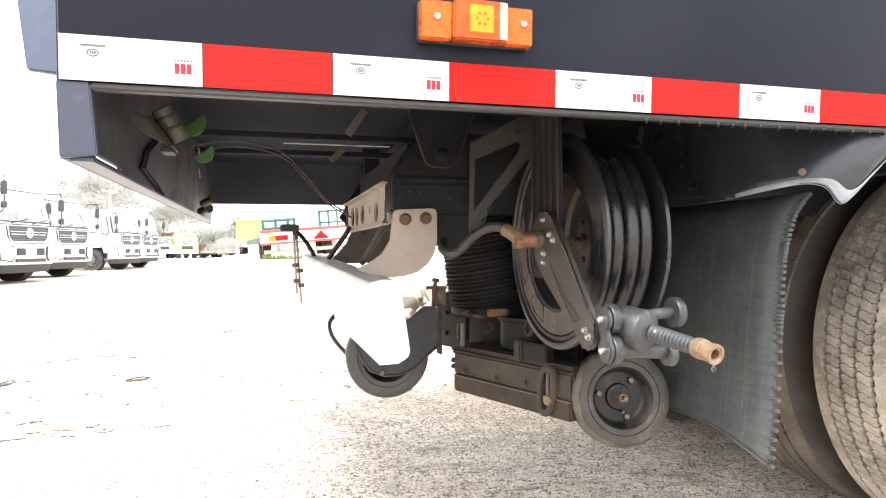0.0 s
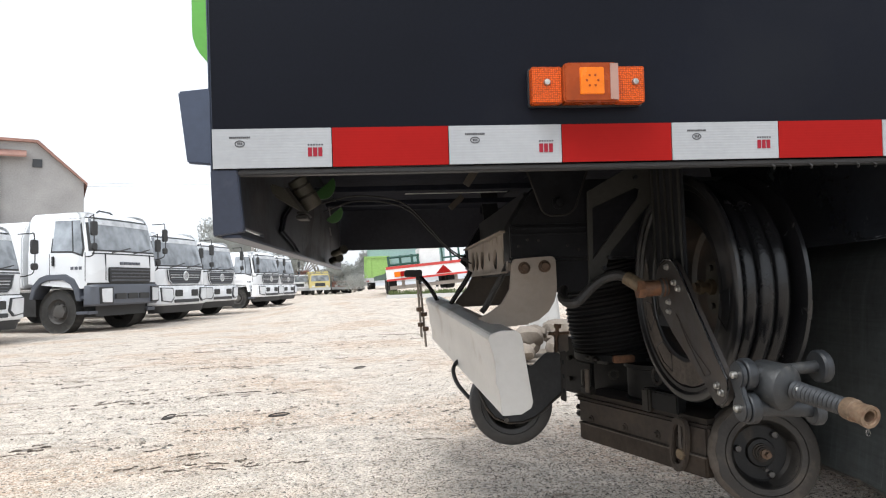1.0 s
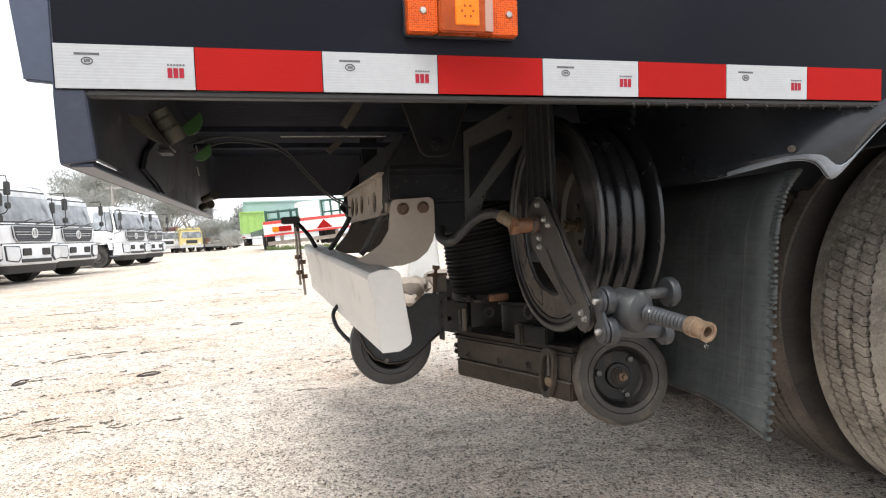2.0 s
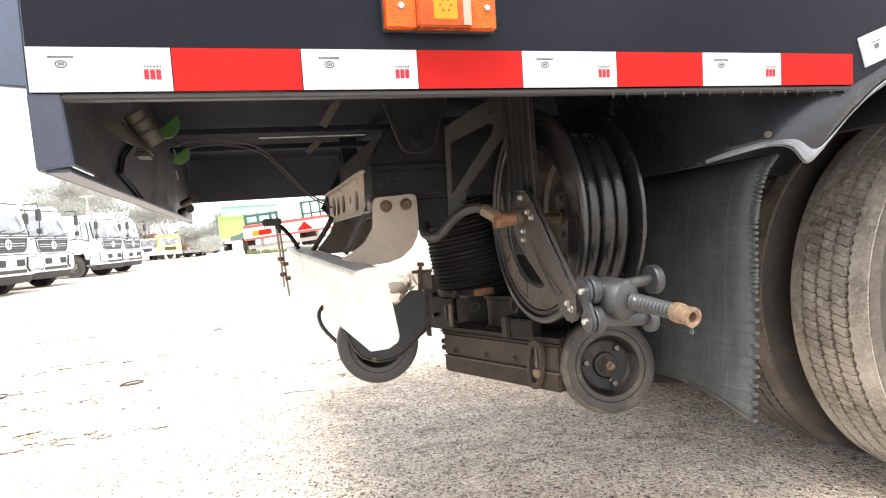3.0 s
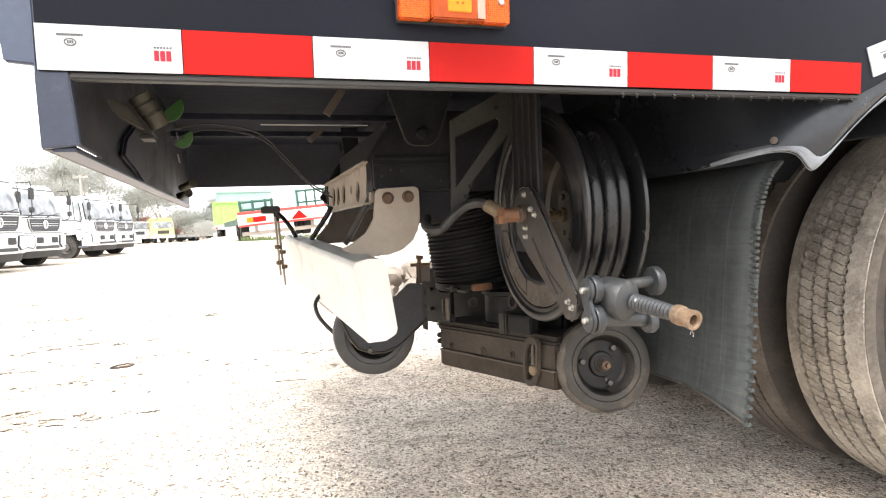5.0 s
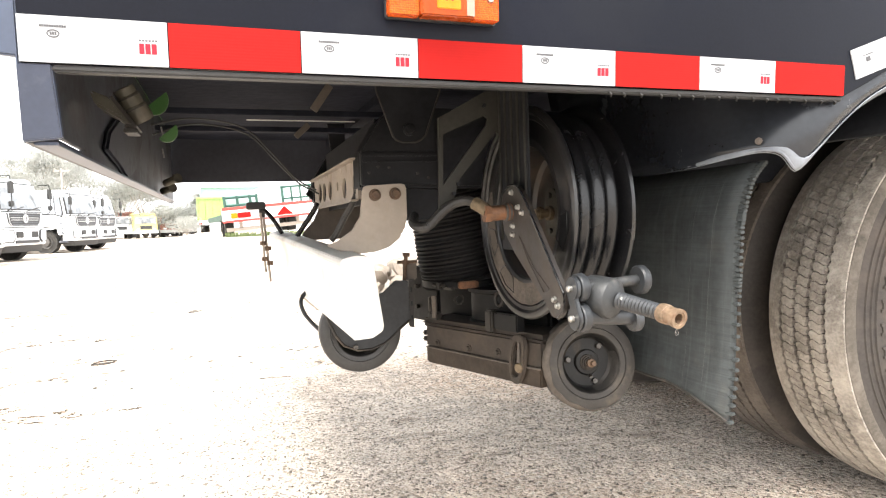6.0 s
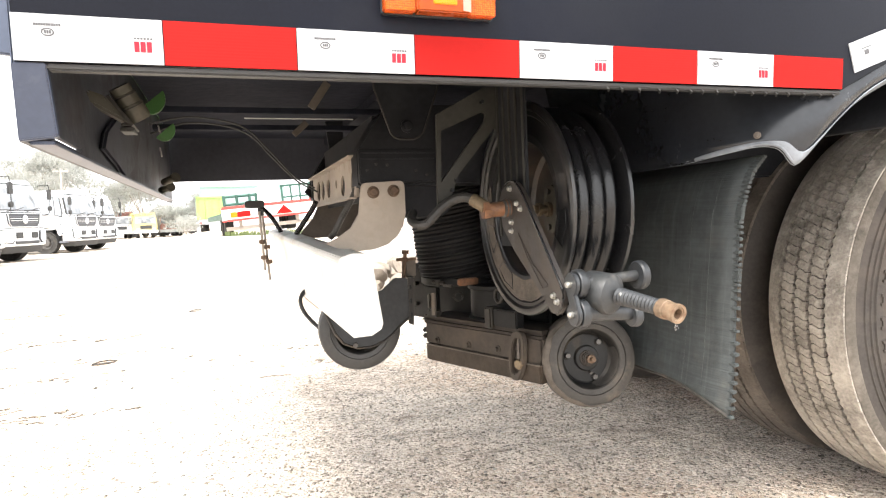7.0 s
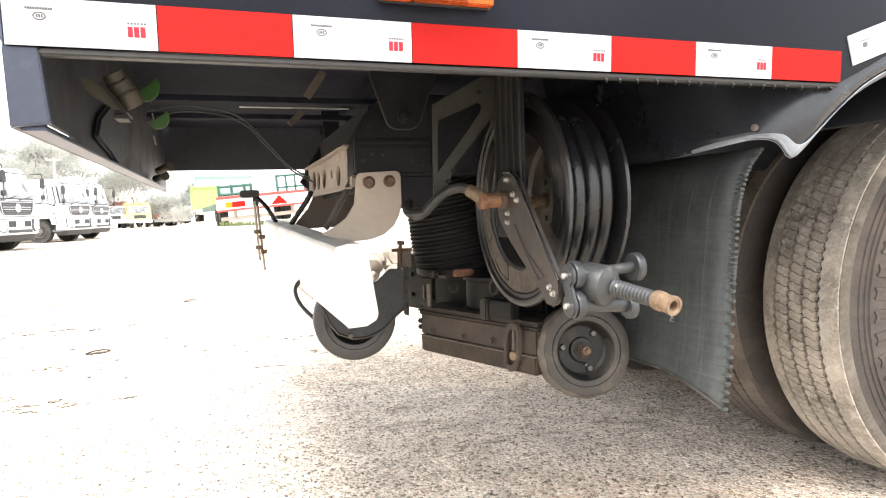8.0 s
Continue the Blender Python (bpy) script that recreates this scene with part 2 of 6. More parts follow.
m_wheel_rubber = mat("grey_brown_wheel_rubber", (0.028, 0.0245, 0.021), 0.7, vary=0.35, scale=20, grain=120, bump=0.25, dust=(0.12, 0.097, 0.074), dust_amount=0.24, dust_scale=20)
m_castor_black = mat("dark_castor_rubber", (0.028, 0.0275, 0.027), 0.55, vary=0.3, scale=14, grain=120, bump=0.2, dust=(0.07, 0.062, 0.052), dust_amount=0.2, dust_scale=12)
m_beam = mat("white_paint", (0.549, 0.5382, 0.5146), 0.45, vary=0.06, scale=5, grain=80, bump=0.06, dust=(0.42, 0.36, 0.30), dust_amount=0.26, dust_scale=6)
m_bracket = mat("dusty_primer", (0.29, 0.25, 0.212), 0.6, vary=0.12, scale=10, grain=90, bump=0.1, dust=(0.24, 0.19, 0.145), dust_amount=0.3)
m_bracket_dark = mat("brown_dusty_steel", (0.085, 0.07, 0.058), 0.65, vary=0.25, scale=10, grain=90, bump=0.15, dust=(0.17, 0.135, 0.10), dust_amount=0.3)
m_fork = mat("dark_blue_grey_paint", (0.024, 0.026, 0.029), 0.55, vary=0.35, scale=10, grain=100, bump=0.15, dust=(0.06, 0.054, 0.046), dust_amount=0.18, dust_scale=14, spec=0.3)
m_rust = mat("rusty_brass", (0.125, 0.062, 0.033), 0.5, 0.3, vary=0.55, scale=40, grain=180, bump=0.3, dust=RUST, dust_amount=0.35, dust_scale=40)
m_tan = mat("tan_brass", (0.1292, 0.095, 0.0574), 0.55, 0.3, vary=0.35, scale=40, grain=160, bump=0.2, dust=(0.038, 0.0266, 0.01804), dust_amount=0.3, dust_scale=40)
m_outlet = mat("tan_rusted_brass", (0.195, 0.135, 0.088), 0.5, 0.3, vary=0.5, scale=40, grain=180, bump=0.3, dust=(0.10, 0.038, 0.02), dust_amount=0.4, dust_scale=45)
m_brown_rust = mat("rusty_bolt_steel", (0.105, 0.066, 0.042), 0.65, 0.3, vary=0.4, scale=50, grain=160, bump=0.3)
m_cast = mat("grey_cast_paint", (0.025, 0.0265, 0.028), 0.5, vary=0.3, scale=18, grain=120, bump=0.2, dust=(0.12, 0.11, 0.095), dust_amount=0.28, dust_scale=24)
m_cast_dark = mat("dark_grey_paint", (0.022, 0.024, 0.027), 0.42, vary=0.3, scale=18, grain=120, bump=0.1, dust=(0.12, 0.10, 0.08), dust_amount=0.2)
m_dull_zinc = mat("dull_zinc", (0.085, 0.08, 0.074), 0.5, 0.6, vary=0.3, scale=60, grain=200, bump=0.1)
m_zinc = mat("zinc_bolt", (0.42, 0.41, 0.385), 0.4, 0.9, vary=0.25, scale=60, grain=200, bump=0.05)
m_fender_rim = mat("scuffed_plastic_rim", (0.15, 0.163, 0.184), 0.5, vary=0.35, scale=14, grain=90, bump=0.05)
m_fender = mat("black_plastic_mudguard", (0.0145, 0.0165, 0.0205), 0.27, vary=0.3, scale=8, grain=90, bump=0.05, dust=(0.04, 0.044, 0.052), dust_amount=0.14, dust_scale=8, spec=0.42)
m_white_tape = mat("white_reflective_tape", (0.345, 0.355, 0.366), 0.4, vary=0.08, scale=8, grain=120, bump=0.03)
m_red_tape = mat("red_reflective_tape", (0.29, 0.0105, 0.009), 0.6, vary=0.06, scale=8, grain=120, bump=0.03, spec=0.06)
m_red_mark = mat("red_print", (0.27, 0.022, 0.035), 0.6, vary=0.05, spec=0.1)
m_grey_mark = mat("grey_print", (0.085, 0.085, 0.09), 0.6, vary=0.05, spec=0.2)
m_amber = mat("amber_plastic", (0.60, 0.085, 0.004), 0.3, vary=0.15, scale=30, grain=300, bump=0.35, spec=0.25)
m_amber_bright = mat("orange_lens", (0.72, 0.17, 0.004), 0.25, vary=0.1, scale=30, grain=200, bump=0.1, spec=0.25)
m_amber_dim = mat("smoked_amber_plastic", (0.28, 0.05, 0.010), 0.25, vary=0.15, scale=30, spec=0.15)
m_milky = mat("milky_plastic", (0.34, 0.19, 0.145), 0.3, vary=0.08, scale=30, coat=0.3)
m_dull_green = mat("dull_green_paint", (0.015, 0.062, 0.007), 0.5, vary=0.2, scale=8, dust=(0.05, 0.06, 0.03), dust_amount=0.2)
m_conduit = mat("grey_ribbed_conduit", (0.05, 0.048, 0.046), 0.55, vary=0.3, scale=20, grain=120, bump=0.2, dust=(0.12, 0.11, 0.095), dust_amount=0.2)
m_green = mat("green_paint", (0.10, 0.36, 0.03), 0.35, vary=0.15, scale=8, grain=80, bump=0.03, coat=0.3)


def flap_material():
    m = mat("worn_belt_rubber", (0.033, 0.0375, 0.038), 0.78, vary=0.35, scale=10, grain=70, bump=0.0, dust=(0.056, 0.054, 0.048), dust_amount=0.25, dust_scale=12, spec=0.35)
    n, l = m.node_tree.nodes, m.node_tree.links
    p = n["Principled BSDF"]
    co = n.new("ShaderNodeTexCoord")
    def stretched(scale, rough_):
        mp = n.new("ShaderNodeMapping")
        mp.inputs["Scale"].default_value = scale
        l.new(co.outputs["Object"], mp.inputs["Vector"])
        t = n.new("ShaderNodeTexNoise")
        t.inputs["Scale"].default_value, t.inputs["Detail"].default_value, t.inputs["Roughness"].default_value = 1.0, 6, rough_
        l.new(mp.outputs["Vector"], t.inputs["Vector"])
        return t
    runs, weave = stretched((6, 75, 2.2), 0.7), stretched((8, 6, 230), 0.5)
    mr = n.new("ShaderNodeMapRange")
    mr.inputs["From Min"].default_value, mr.inputs["From Max"].default_value = 0.52, 0.74
    mr.inputs["To Max"].default_value = 0.5
    l.new(runs.outputs["Fac"], mr.inputs["Value"])
    mx = n.new("ShaderNodeMix")
    mx.data_type = "RGBA"
    old = p.inputs["Base Color"].links[0].from_socket
    l.new(mr.outputs["Result"], mx.inputs["Factor"])
    l.new(old, mx.inputs["A"])
    mx.inputs["B"].default_value = (0.068, 0.074, 0.073, 1)
    l.new(mx.outputs["Result"], p.inputs["Base Color"])
    wr = n.new("ShaderNodeMapRange")
    wr.inputs["From Min"].default_value, wr.inputs["From Max"].default_value = 0.35, 0.65
    wr.inputs["To Min"].default_value, wr.inputs["To Max"].default_value = 0.9, 1.1
    l.new(weave.outputs["Fac"], wr.inputs["Value"])
    sc = n.new("ShaderNodeVectorMath")
    sc.operation = "SCALE"
    l.new(mx.outputs["Result"], sc.inputs[0])
    l.new(wr.outputs["Result"], sc.inputs["Scale"])
    l.new(sc.outputs["Vector"], p.inputs["Base Color"])
    b = n.new("ShaderNodeBump")
    b.inputs["Strength"].default_value, b.inputs["Distance"].default_value = 0.4, 0.003
    l.new(weave.outputs["Fac"], b.inputs["Height"])
    l.new(b.outputs["Normal"], p.inputs["Normal"])
    return m


m_belt = flap_material()


def ribbed(m, pitch=0.0022, strength=0.25):
    """Fine level ribs pressed into a sheet."""
    n, l = m.node_tree.nodes, m.node_tree.links
    co, w, b = n.new("ShaderNodeTexCoord"), n.new("ShaderNodeTexWave"), n.new("ShaderNodeBump")
    w.bands_direction = "Z"
    w.inputs["Scale"].default_value = 0.314 / pitch
    w.inputs["Distortion"].default_value, w.inputs["Detail"].default_value = 0.4, 1
    b.inputs["Strength"].default_value, b.inputs["Distance"].default_value = strength, 0.001
    l.new(co.outputs["Object"], w.inputs["Vector"])
    l.new(w.outputs["Fac"], b.inputs["Height"])
    l.new(b.outputs["Normal"], n["Principled BSDF"].inputs["Normal"])


ribbed(m_white_tape, 0.0036, 0.085)
ribbed(m_red_tape, 0.0036, 0.05)


def honeycomb(m, scale):
    """Small prism cells moulded into a plastic lens."""
    n, l = m.node_tree.nodes, m.node_tree.links
    p = n["Principled BSDF"]
    co, v, r, s = n.new("ShaderNodeTexCoord"), n.new("ShaderNodeTexVoronoi"), n.new("ShaderNodeMapRange"), n.new("ShaderNodeVectorMath")
    v.inputs["Scale"].default_value, v.inputs["Randomness"].default_value = scale, 0.35
    r.inputs["From Min"].default_value, r.inputs["From Max"].default_value = 0.15, 0.6
    r.inputs["To Min"].default_value, r.inputs["To Max"].default_value = 1.25, 0.45
    s.operation = "SCALE"
    l.new(co.outputs["Object"], v.inputs["Vector"])
    l.new(v.outputs["Distance"], r.inputs["Value"])
    l.new(p.inputs["Base Color"].links[0].from_socket, s.inputs[0])
    l.new(r.outputs["Result"], s.inputs["Scale"])
    l.new(s.outputs["Vector"], p.inputs["Base Color"])


honeycomb(m_amber, 360)

# ---- ground ----
def smooth(a, b, v):
    """A soft step from 0 at a to 1 at b."""
    t = min(1.0, max(0.0, (v - a) / (b - a)))
    return t * t * (3 - 2 * t)


def ground_height(x, y):
    rise = 0.42 * smooth(11, 19, y) * smooth(-4.6, -2.0, x)
    near = 1 - smooth(20, 60, math.hypot(x, y))
    bumps = 0.02 * noise.noise((x * 0.35, y * 0.35, 0.0)) + 0.009 * noise.noise((x * 1.3, y * 1.3, 3.0))
    flat = smooth(1.0, 3.5, math.hypot(x - 1.3, (y - 0.8) * 0.9))
    return rise + bumps * near * flat


def ground_material():
    m = bpy.data.materials.new("gravel_dirt_yard")
    m.use_nodes = True
    n, l = m.node_tree.nodes, m.node_tree.links
    p = n["Principled BSDF"]
    p.inputs["Roughness"].default_value = 0.95
    p.inputs["Specular IOR Level"].default_value = 0.2
    co = n.new("ShaderNodeTexCoord")
    stones, tint, patch, dark = n.new("ShaderNodeTexVoronoi"), n.new("ShaderNodeTexVoronoi"), n.new("ShaderNodeTexNoise"), n.new("ShaderNodeTexNoise")
    stones.inputs["Scale"].default_value = 92
    tint.inputs["Scale"].default_value = 92
    patch.inputs["Scale"].default_value, patch.inputs["Detail"].default_value = 0.7, 8
    dark.inputs["Scale"].default_value, dark.inputs["Detail"].default_value = 30, 6
    for t in (stones, tint, patch, dark):
        l.new(co.outputs["Object"], t.inputs["Vector"])
    stones.feature = "F1"
    ramp = n.new("ShaderNodeValToRGB")
    e = ramp.color_ramp.elements
    e[0].color, e[1].color = (0.075, 0.063, 0.052, 1), (0.60, 0.54, 0.465, 1)
    e[0].position, e[1].position = 0.06, 0.75
    mid = e.new(0.17)
    mid.color = (0.41, 0.345, 0.275, 1)
    sep = n.new("ShaderNodeSeparateColor")
    l.new(tint.outputs["Color"], sep.inputs["Color"])
    l.new(sep.outputs["Red"], ramp.inputs["Fac"])
    soil = n.new("ShaderNodeValToRGB")
    e = soil.color_ramp.elements
    e[0].color, e[1].color = (0.43, 0.305, 0.22, 1), (0.52, 0.462, 0.405, 1)
    e[0].position, e[1].position = 0.4, 0.52
    l.new(patch.outputs["Fac"], soil.inputs["Fac"])
    mix = n.new("ShaderNodeMix")
    mix.data_type = "RGBA"
    sel = n.new("ShaderNodeMapRange")
    sel.inputs["From Min"].default_value, sel.inputs["From Max"].default_value = 0.36, 0.62
    sel.inputs["To Min"].default_value, sel.inputs["To Max"].default_value = 0.25, 0.9
    l.new(dark.outputs["Fac"], sel.inputs["Value"])
    l.new(sel.outputs["Result"], mix.inputs["Factor"])
    l.new(soil.outputs["Color"], mix.inputs["A"])
    l.new(ramp.outputs["Color"], mix.inputs["B"])
    mp = n.new("ShaderNodeMapping")
    mp.inputs["Scale"].default_value, mp.inputs["Rotation"].default_value = (1.5, 5.0, 1.0), (0, 0, radians(-12))
    l.new(co.outputs["Object"], mp.inputs["Vector"])
    run = n.new("ShaderNodeTexNoise")
    run.inputs["Scale"].default_value, run.inputs["Detail"].default_value, run.inputs["Roughness"].default_value = 1.0, 10, 0.72
    l.new(mp.outputs["Vector"], run.inputs["Vector"])
    rr = n.new("ShaderNodeMapRange")
    rr.inputs["From Min"].default_value, rr.inputs["From Max"].default_value, rr.inputs["To Max"].default_value = 0.57, 0.66, 0.8
    l.new(run.outputs["Fac"], rr.inputs["Value"])
    mix2 = n.new("ShaderNodeMix")
    mix2.data_type = "RGBA"
    l.new(rr.outputs["Result"], mix2.inputs["Factor"])
    l.new(mix.outputs["Result"], mix2.inputs["A"])
    mix2.inputs["B"].default_value = (0.19, 0.148, 0.115, 1)
    grit = n.new("ShaderNodeTexVoronoi")
    grit.inputs["Scale"].default_value = 215
    l.new(co.outputs["Object"], grit.inputs["Vector"])
    sg = n.new("ShaderNodeSeparateColor")
    l.new(grit.outputs["Color"], sg.inputs["Color"])
    gr = n.new("ShaderNodeMapRange")
    gr.inputs["From Min"].default_value, gr.inputs["From Max"].default_value = 0.0, 0.22
    gr.inputs["To Min"].default_value, gr.inputs["To Max"].default_value = 0.36, 1.1
    l.new(sg.outputs["Green"], gr.inputs["Value"])
    spk = n.new("ShaderNodeVectorMath")
    spk.operation = "SCALE"
    l.new(mix2.outputs["Result"], spk.inputs[0])
    l.new(gr.outputs["Result"], spk.inputs["Scale"])
    lumps = n.new("ShaderNodeTexNoise")  # trodden lumps and hollows a hand wide
    lumps.inputs["Scale"].default_value, lumps.inputs["Detail"].default_value, lumps.inputs["Roughness"].default_value = 7.0, 7, 0.68
    l.new(co.outputs["Object"], lumps.inputs["Vector"])
    lr = n.new("ShaderNodeMapRange")
    lr.inputs["From Min"].default_value, lr.inputs["From Max"].default_value = 0.36, 0.62
    lr.inputs["To Min"].default_value, lr.inputs["To Max"].default_value = 0.83, 1.2
    l.new(lumps.outputs["Fac"], lr.inputs["Value"])
    mott = n.new("ShaderNodeVectorMath")
    mott.operation = "SCALE"
    l.new(spk.outputs["Vector"], mott.inputs[0])
    l.new(lr.outputs["Result"], mott.inputs["Scale"])
    l.new(mott.outputs["Vector"], p.inputs["Base Color"])
    h = n.new("ShaderNodeMath")
    h.operation = "MULTIPLY_ADD"
    h.inputs[1].default_value = -0.6
    l.new(stones.outputs["Distance"], h.inputs[0])
    l.new(dark.outputs["Fac"], h.inputs[2])
    b = n.new("ShaderNodeBump")
    b.inputs["Strength"].default_value, b.inputs["Distance"].default_value = 0.85, 0.012
    h2 = n.new("ShaderNodeMath")
    h2.operation = "MULTIPLY_ADD"
    h2.inputs[1].default_value = 3.0
    l.new(lumps.outputs["Fac"], h2.inputs[0])
    l.new(h.outputs[0], h2.inputs[2])
    l.new(h2.outputs[0], b.inputs["Height"])
    l.new(b.outputs["Normal"], p.inputs["Normal"])
    return m


m_ground = ground_material()
rows_y = [-2500, -900, -300, -100, -40, -20, -10, -6] + [-4 + 0.25 * i for i in range(72)] + [14 + 0.7 * i for i in range(26)] + [34, 40, 50, 70, 110, 250, 800, 2500]
rows_x = [-2500, -900, -300, -120, -60, -40, -30, -24, -20, -17, -14, -12] + [-10 + 0.3 * i for i in range(60)] + [8 + i for i in range(8)] + [18, 22, 30, 60, 150, 500, 2500]
g = Shape()
g.v = [(x, y, ground_height(x, y)) for y in rows_y for x in rows_x]
nx = len(rows_x)
g.f = [(j * nx + i, j * nx + i + 1, (j + 1) * nx + i + 1, (j + 1) * nx + i) for j in range(len(rows_y) - 1) for i in range(nx - 1)]
ground = part("ground", g, m_ground)
tagged(ground, "pale dusty gravel and dirt yard", "ground", kind="structure")

# ---- sweeper truck: bodywork ----
truck = thing("sweeper_truck", "black road sweeper truck with a red and white reflective stripe", "truck")
LEAN = Matrix.Translation((0, 0, 0.95)) @ Matrix.Rotation(radians(2.9), 4, "X")


def leaned(ob):
    ob.matrix_basis = LEAN
    return ob


outline = [(0, 0.0), (1.205, 0.0), (1.30, 0.045), (1.42, 0.10), (1.6, 0.15), (2.0, 0.18), (2.7, 0.15), (2.7, 1.35), (0, 1.35)]
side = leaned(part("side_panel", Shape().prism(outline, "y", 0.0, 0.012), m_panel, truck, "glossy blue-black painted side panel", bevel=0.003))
lip = Shape().box((0.03, 0.0, -0.009), (1.2, 0.02, -0.002))
leaned(part("bottom_lip", lip, m_lip, truck, "dusty folded bottom edge", bevel=0.002))
corner = Shape().box((-0.004, 0.002, -0.004), (0.0, 0.03, 1.35)).prism([(-0.042, 0.10), (-0.002, 0.104), (-0.002, 0.006), (-0.033, 0.009)], "y", 0.004, 0.016)
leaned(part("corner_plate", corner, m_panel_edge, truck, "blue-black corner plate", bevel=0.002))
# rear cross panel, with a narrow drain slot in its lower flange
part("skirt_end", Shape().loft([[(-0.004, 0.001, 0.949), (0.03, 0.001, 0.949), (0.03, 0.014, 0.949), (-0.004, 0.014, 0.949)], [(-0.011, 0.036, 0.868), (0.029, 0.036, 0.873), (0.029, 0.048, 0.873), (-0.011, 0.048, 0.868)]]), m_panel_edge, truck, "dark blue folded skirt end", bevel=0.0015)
rear_panel = part("rear_cross_panel", Shape().prism([(0.045, 0.8935), (1.98, 0.8935), (1.98, 1.16), (0.045, 1.16)], "x", -0.012, -0.004), m_rear_inner, truck, "dark rear cross panel with a narrow slot")
part("lower_strip", Shape().prism([(0.045, 0.868), (1.98, 0.868), (1.98, 0.8935), (0.33, 0.8935), (0.33, 0.8875), (0.172, 0.8875), (0.172, 0.8935), (0.045, 0.8935)], "x", -0.012, -0.004), m_rear_inner, rear_panel, "lower strip with a slot above it")
part("flange", Shape().box((-0.0035, 0.05, 0.866), (0.022, 1.72, 0.870)), m_panel_edge, rear_panel, "folded lower flange", bevel=0.0008)
far = Shape().box((-0.012, 1.985, 0.955), (2.7, 2.0, 2.2))
part("far_side_panel", far, m_far_panel, truck)
floor_ = part("floor", Shape().box((0.01, 0.05, 1.13), (2.7, 1.98, 1.15)), m_underside, truck, "black underside of the body")
for x in (0.62, 1.0, 1.4):
    part("cross_bar", Shape().box((x, 0.06, 1.1), (x + 0.05, 1.97, 1.13)), m_underside, floor_, bevel=0.003)
for y in (0.95, 1.25):
    part("long_bar", Shape().box((0.01, y, 1.06), (1.4, y + 0.04, 1.075)), m_underside, floor_, bevel=0.002)
# Unseen top and front wall; the wall keeps light from under the truck.
roof = Shape().box((0.0, -0.05, 2.2), (2.7, 2.0, 2.22)).box((2.7, -0.05, 0.22), (2.72, 2.0, 2.2))
part("unseen_closing_walls", roof, m_panel, truck)
part("hopper", Shape().prism(rounded(-0.094, 1.155, 2.6, 2.19, 0.07, 8), "y", 0.2, 1.72), m_green, truck, "bright green rounded hopper", bevel=0.03)

# reflective tape
for i in range(8):
    white = i % 2 == 0
    x0, x1 = 0.15 * i + 0.0006, 0.15 * (i + 1) - 0.0006
    tape = leaned(part("tape_piece", Shape().box((x0, -0.0022, 0.0), (x1, -0.0002, 0.05)), m_white_tape if white else m_red_tape, truck, "white reflective tape" if white else "red reflective tape"))
    if not white:
        continue
    marks = Shape()
    for k, w in ((0, 0.0052), (1, 0.0052), (2, 0.0052)):  # a plain red emblem of three bars
        marks.box((x1 - 0.030 + 0.0065 * k, -0.0027, 0.0135), (x1 - 0.030 + 0.0065 * k + w, -0.0023, 0.025))
    part("emblem", marks, m_red_mark, tape, "plain red printed bars")
    ring = Shape()
    cx, cz = x0 + 0.034, 0.031
    for k in range(16):
        a, b = 2 * math.pi * k / 16, 2 * math.pi * (k + 1) / 16
        ring.prism([(cx + 0.0064 * math.cos(a), cz + 0.0045 * math.sin(a)), (cx + 0.0064 * math.cos(b), cz + 0.0045 * math.sin(b)), (cx + 0.0051 * math.cos(b), cz + 0.0031 * math.sin(b)), (cx + 0.0051 * math.cos(a), cz + 0.0031 * math.sin(a))], "y", -0.0026, -0.0023)
    for k in range(3):
        ring.box((cx - 0.003 + 0.0023 * k, -0.0026, cz - 0.0015), (cx - 0.0013 + 0.0023 * k, -0.0023, cz + 0.0018))
    for k in range(11):
        ring.box((cx - 0.013 + 0.0024 * k, -0.0026, cz + 0.0068), (cx - 0.0110 + 0.0024 * k, -0.0023, cz + 0.0092))
    for k in range(6):
        ring.box((x1 - 0.030 + 0.0034 * k, -0.0026, 0.0275), (x1 - 0.0278 + 0.0034 * k, -0.0023, 0.0295))
    tagged(part("small_print", ring, m_grey_mark, tape, "plain grey printed bars"), kind="stuff")
TILT = LEAN @ pose(1.228, 0, 0.028, 0, -19, 0)
piece = part("tape_piece", Shape().box((0, -0.0022, 0), (0.15, -0.0002, 0.05)), m_white_tape, truck, "tilted white reflective tape")
piece.matrix_basis = TILT
pm = Shape().box((0.024, -0.0027, 0.033), (0.048, -0.0023, 0.0345)).box((0.03, -0.0027, 0.022), (0.04, -0.0023, 0.03))
tagged(part("small_print", pm, m_grey_mark, piece, "plain grey printed bars"), kind="stuff")
for k in range(16):
    x = 0.74 + 0.029 * k + 0.006 * math.sin(k * 5.1)
    part("panel_clip", Shape().tube([(x, 0.004, 0.945), (x + 0.004, 0.0, 0.939), (x + 0.007, 0.006, 0.937)], 0.0016, 5), m_lip, truck, "small bent edge tab")

# amber side marker lamp
lamp = leaned(part("marker_lamp", Shape().prism(rounded(0.406, 0.0715, 0.5585, 0.1225, 0.004), "y", -0.008, 0.0), m_cast_dark, truck, "rectangular amber side marker lamp", bevel=0.001))
part("reflector", Shape().prism(rounded(0.407, 0.073, 0.4475, 0.1205, 0.003), "y", -0.022, -0.008), m_amber, lamp, "amber prismatic reflector", bevel=0.0015)
part("reflector", Shape().prism(rounded(0.519, 0.073, 0.557, 0.1205, 0.003), "y", -0.022, -0.008), m_amber, lamp, "amber prismatic reflector", bevel=0.0015)
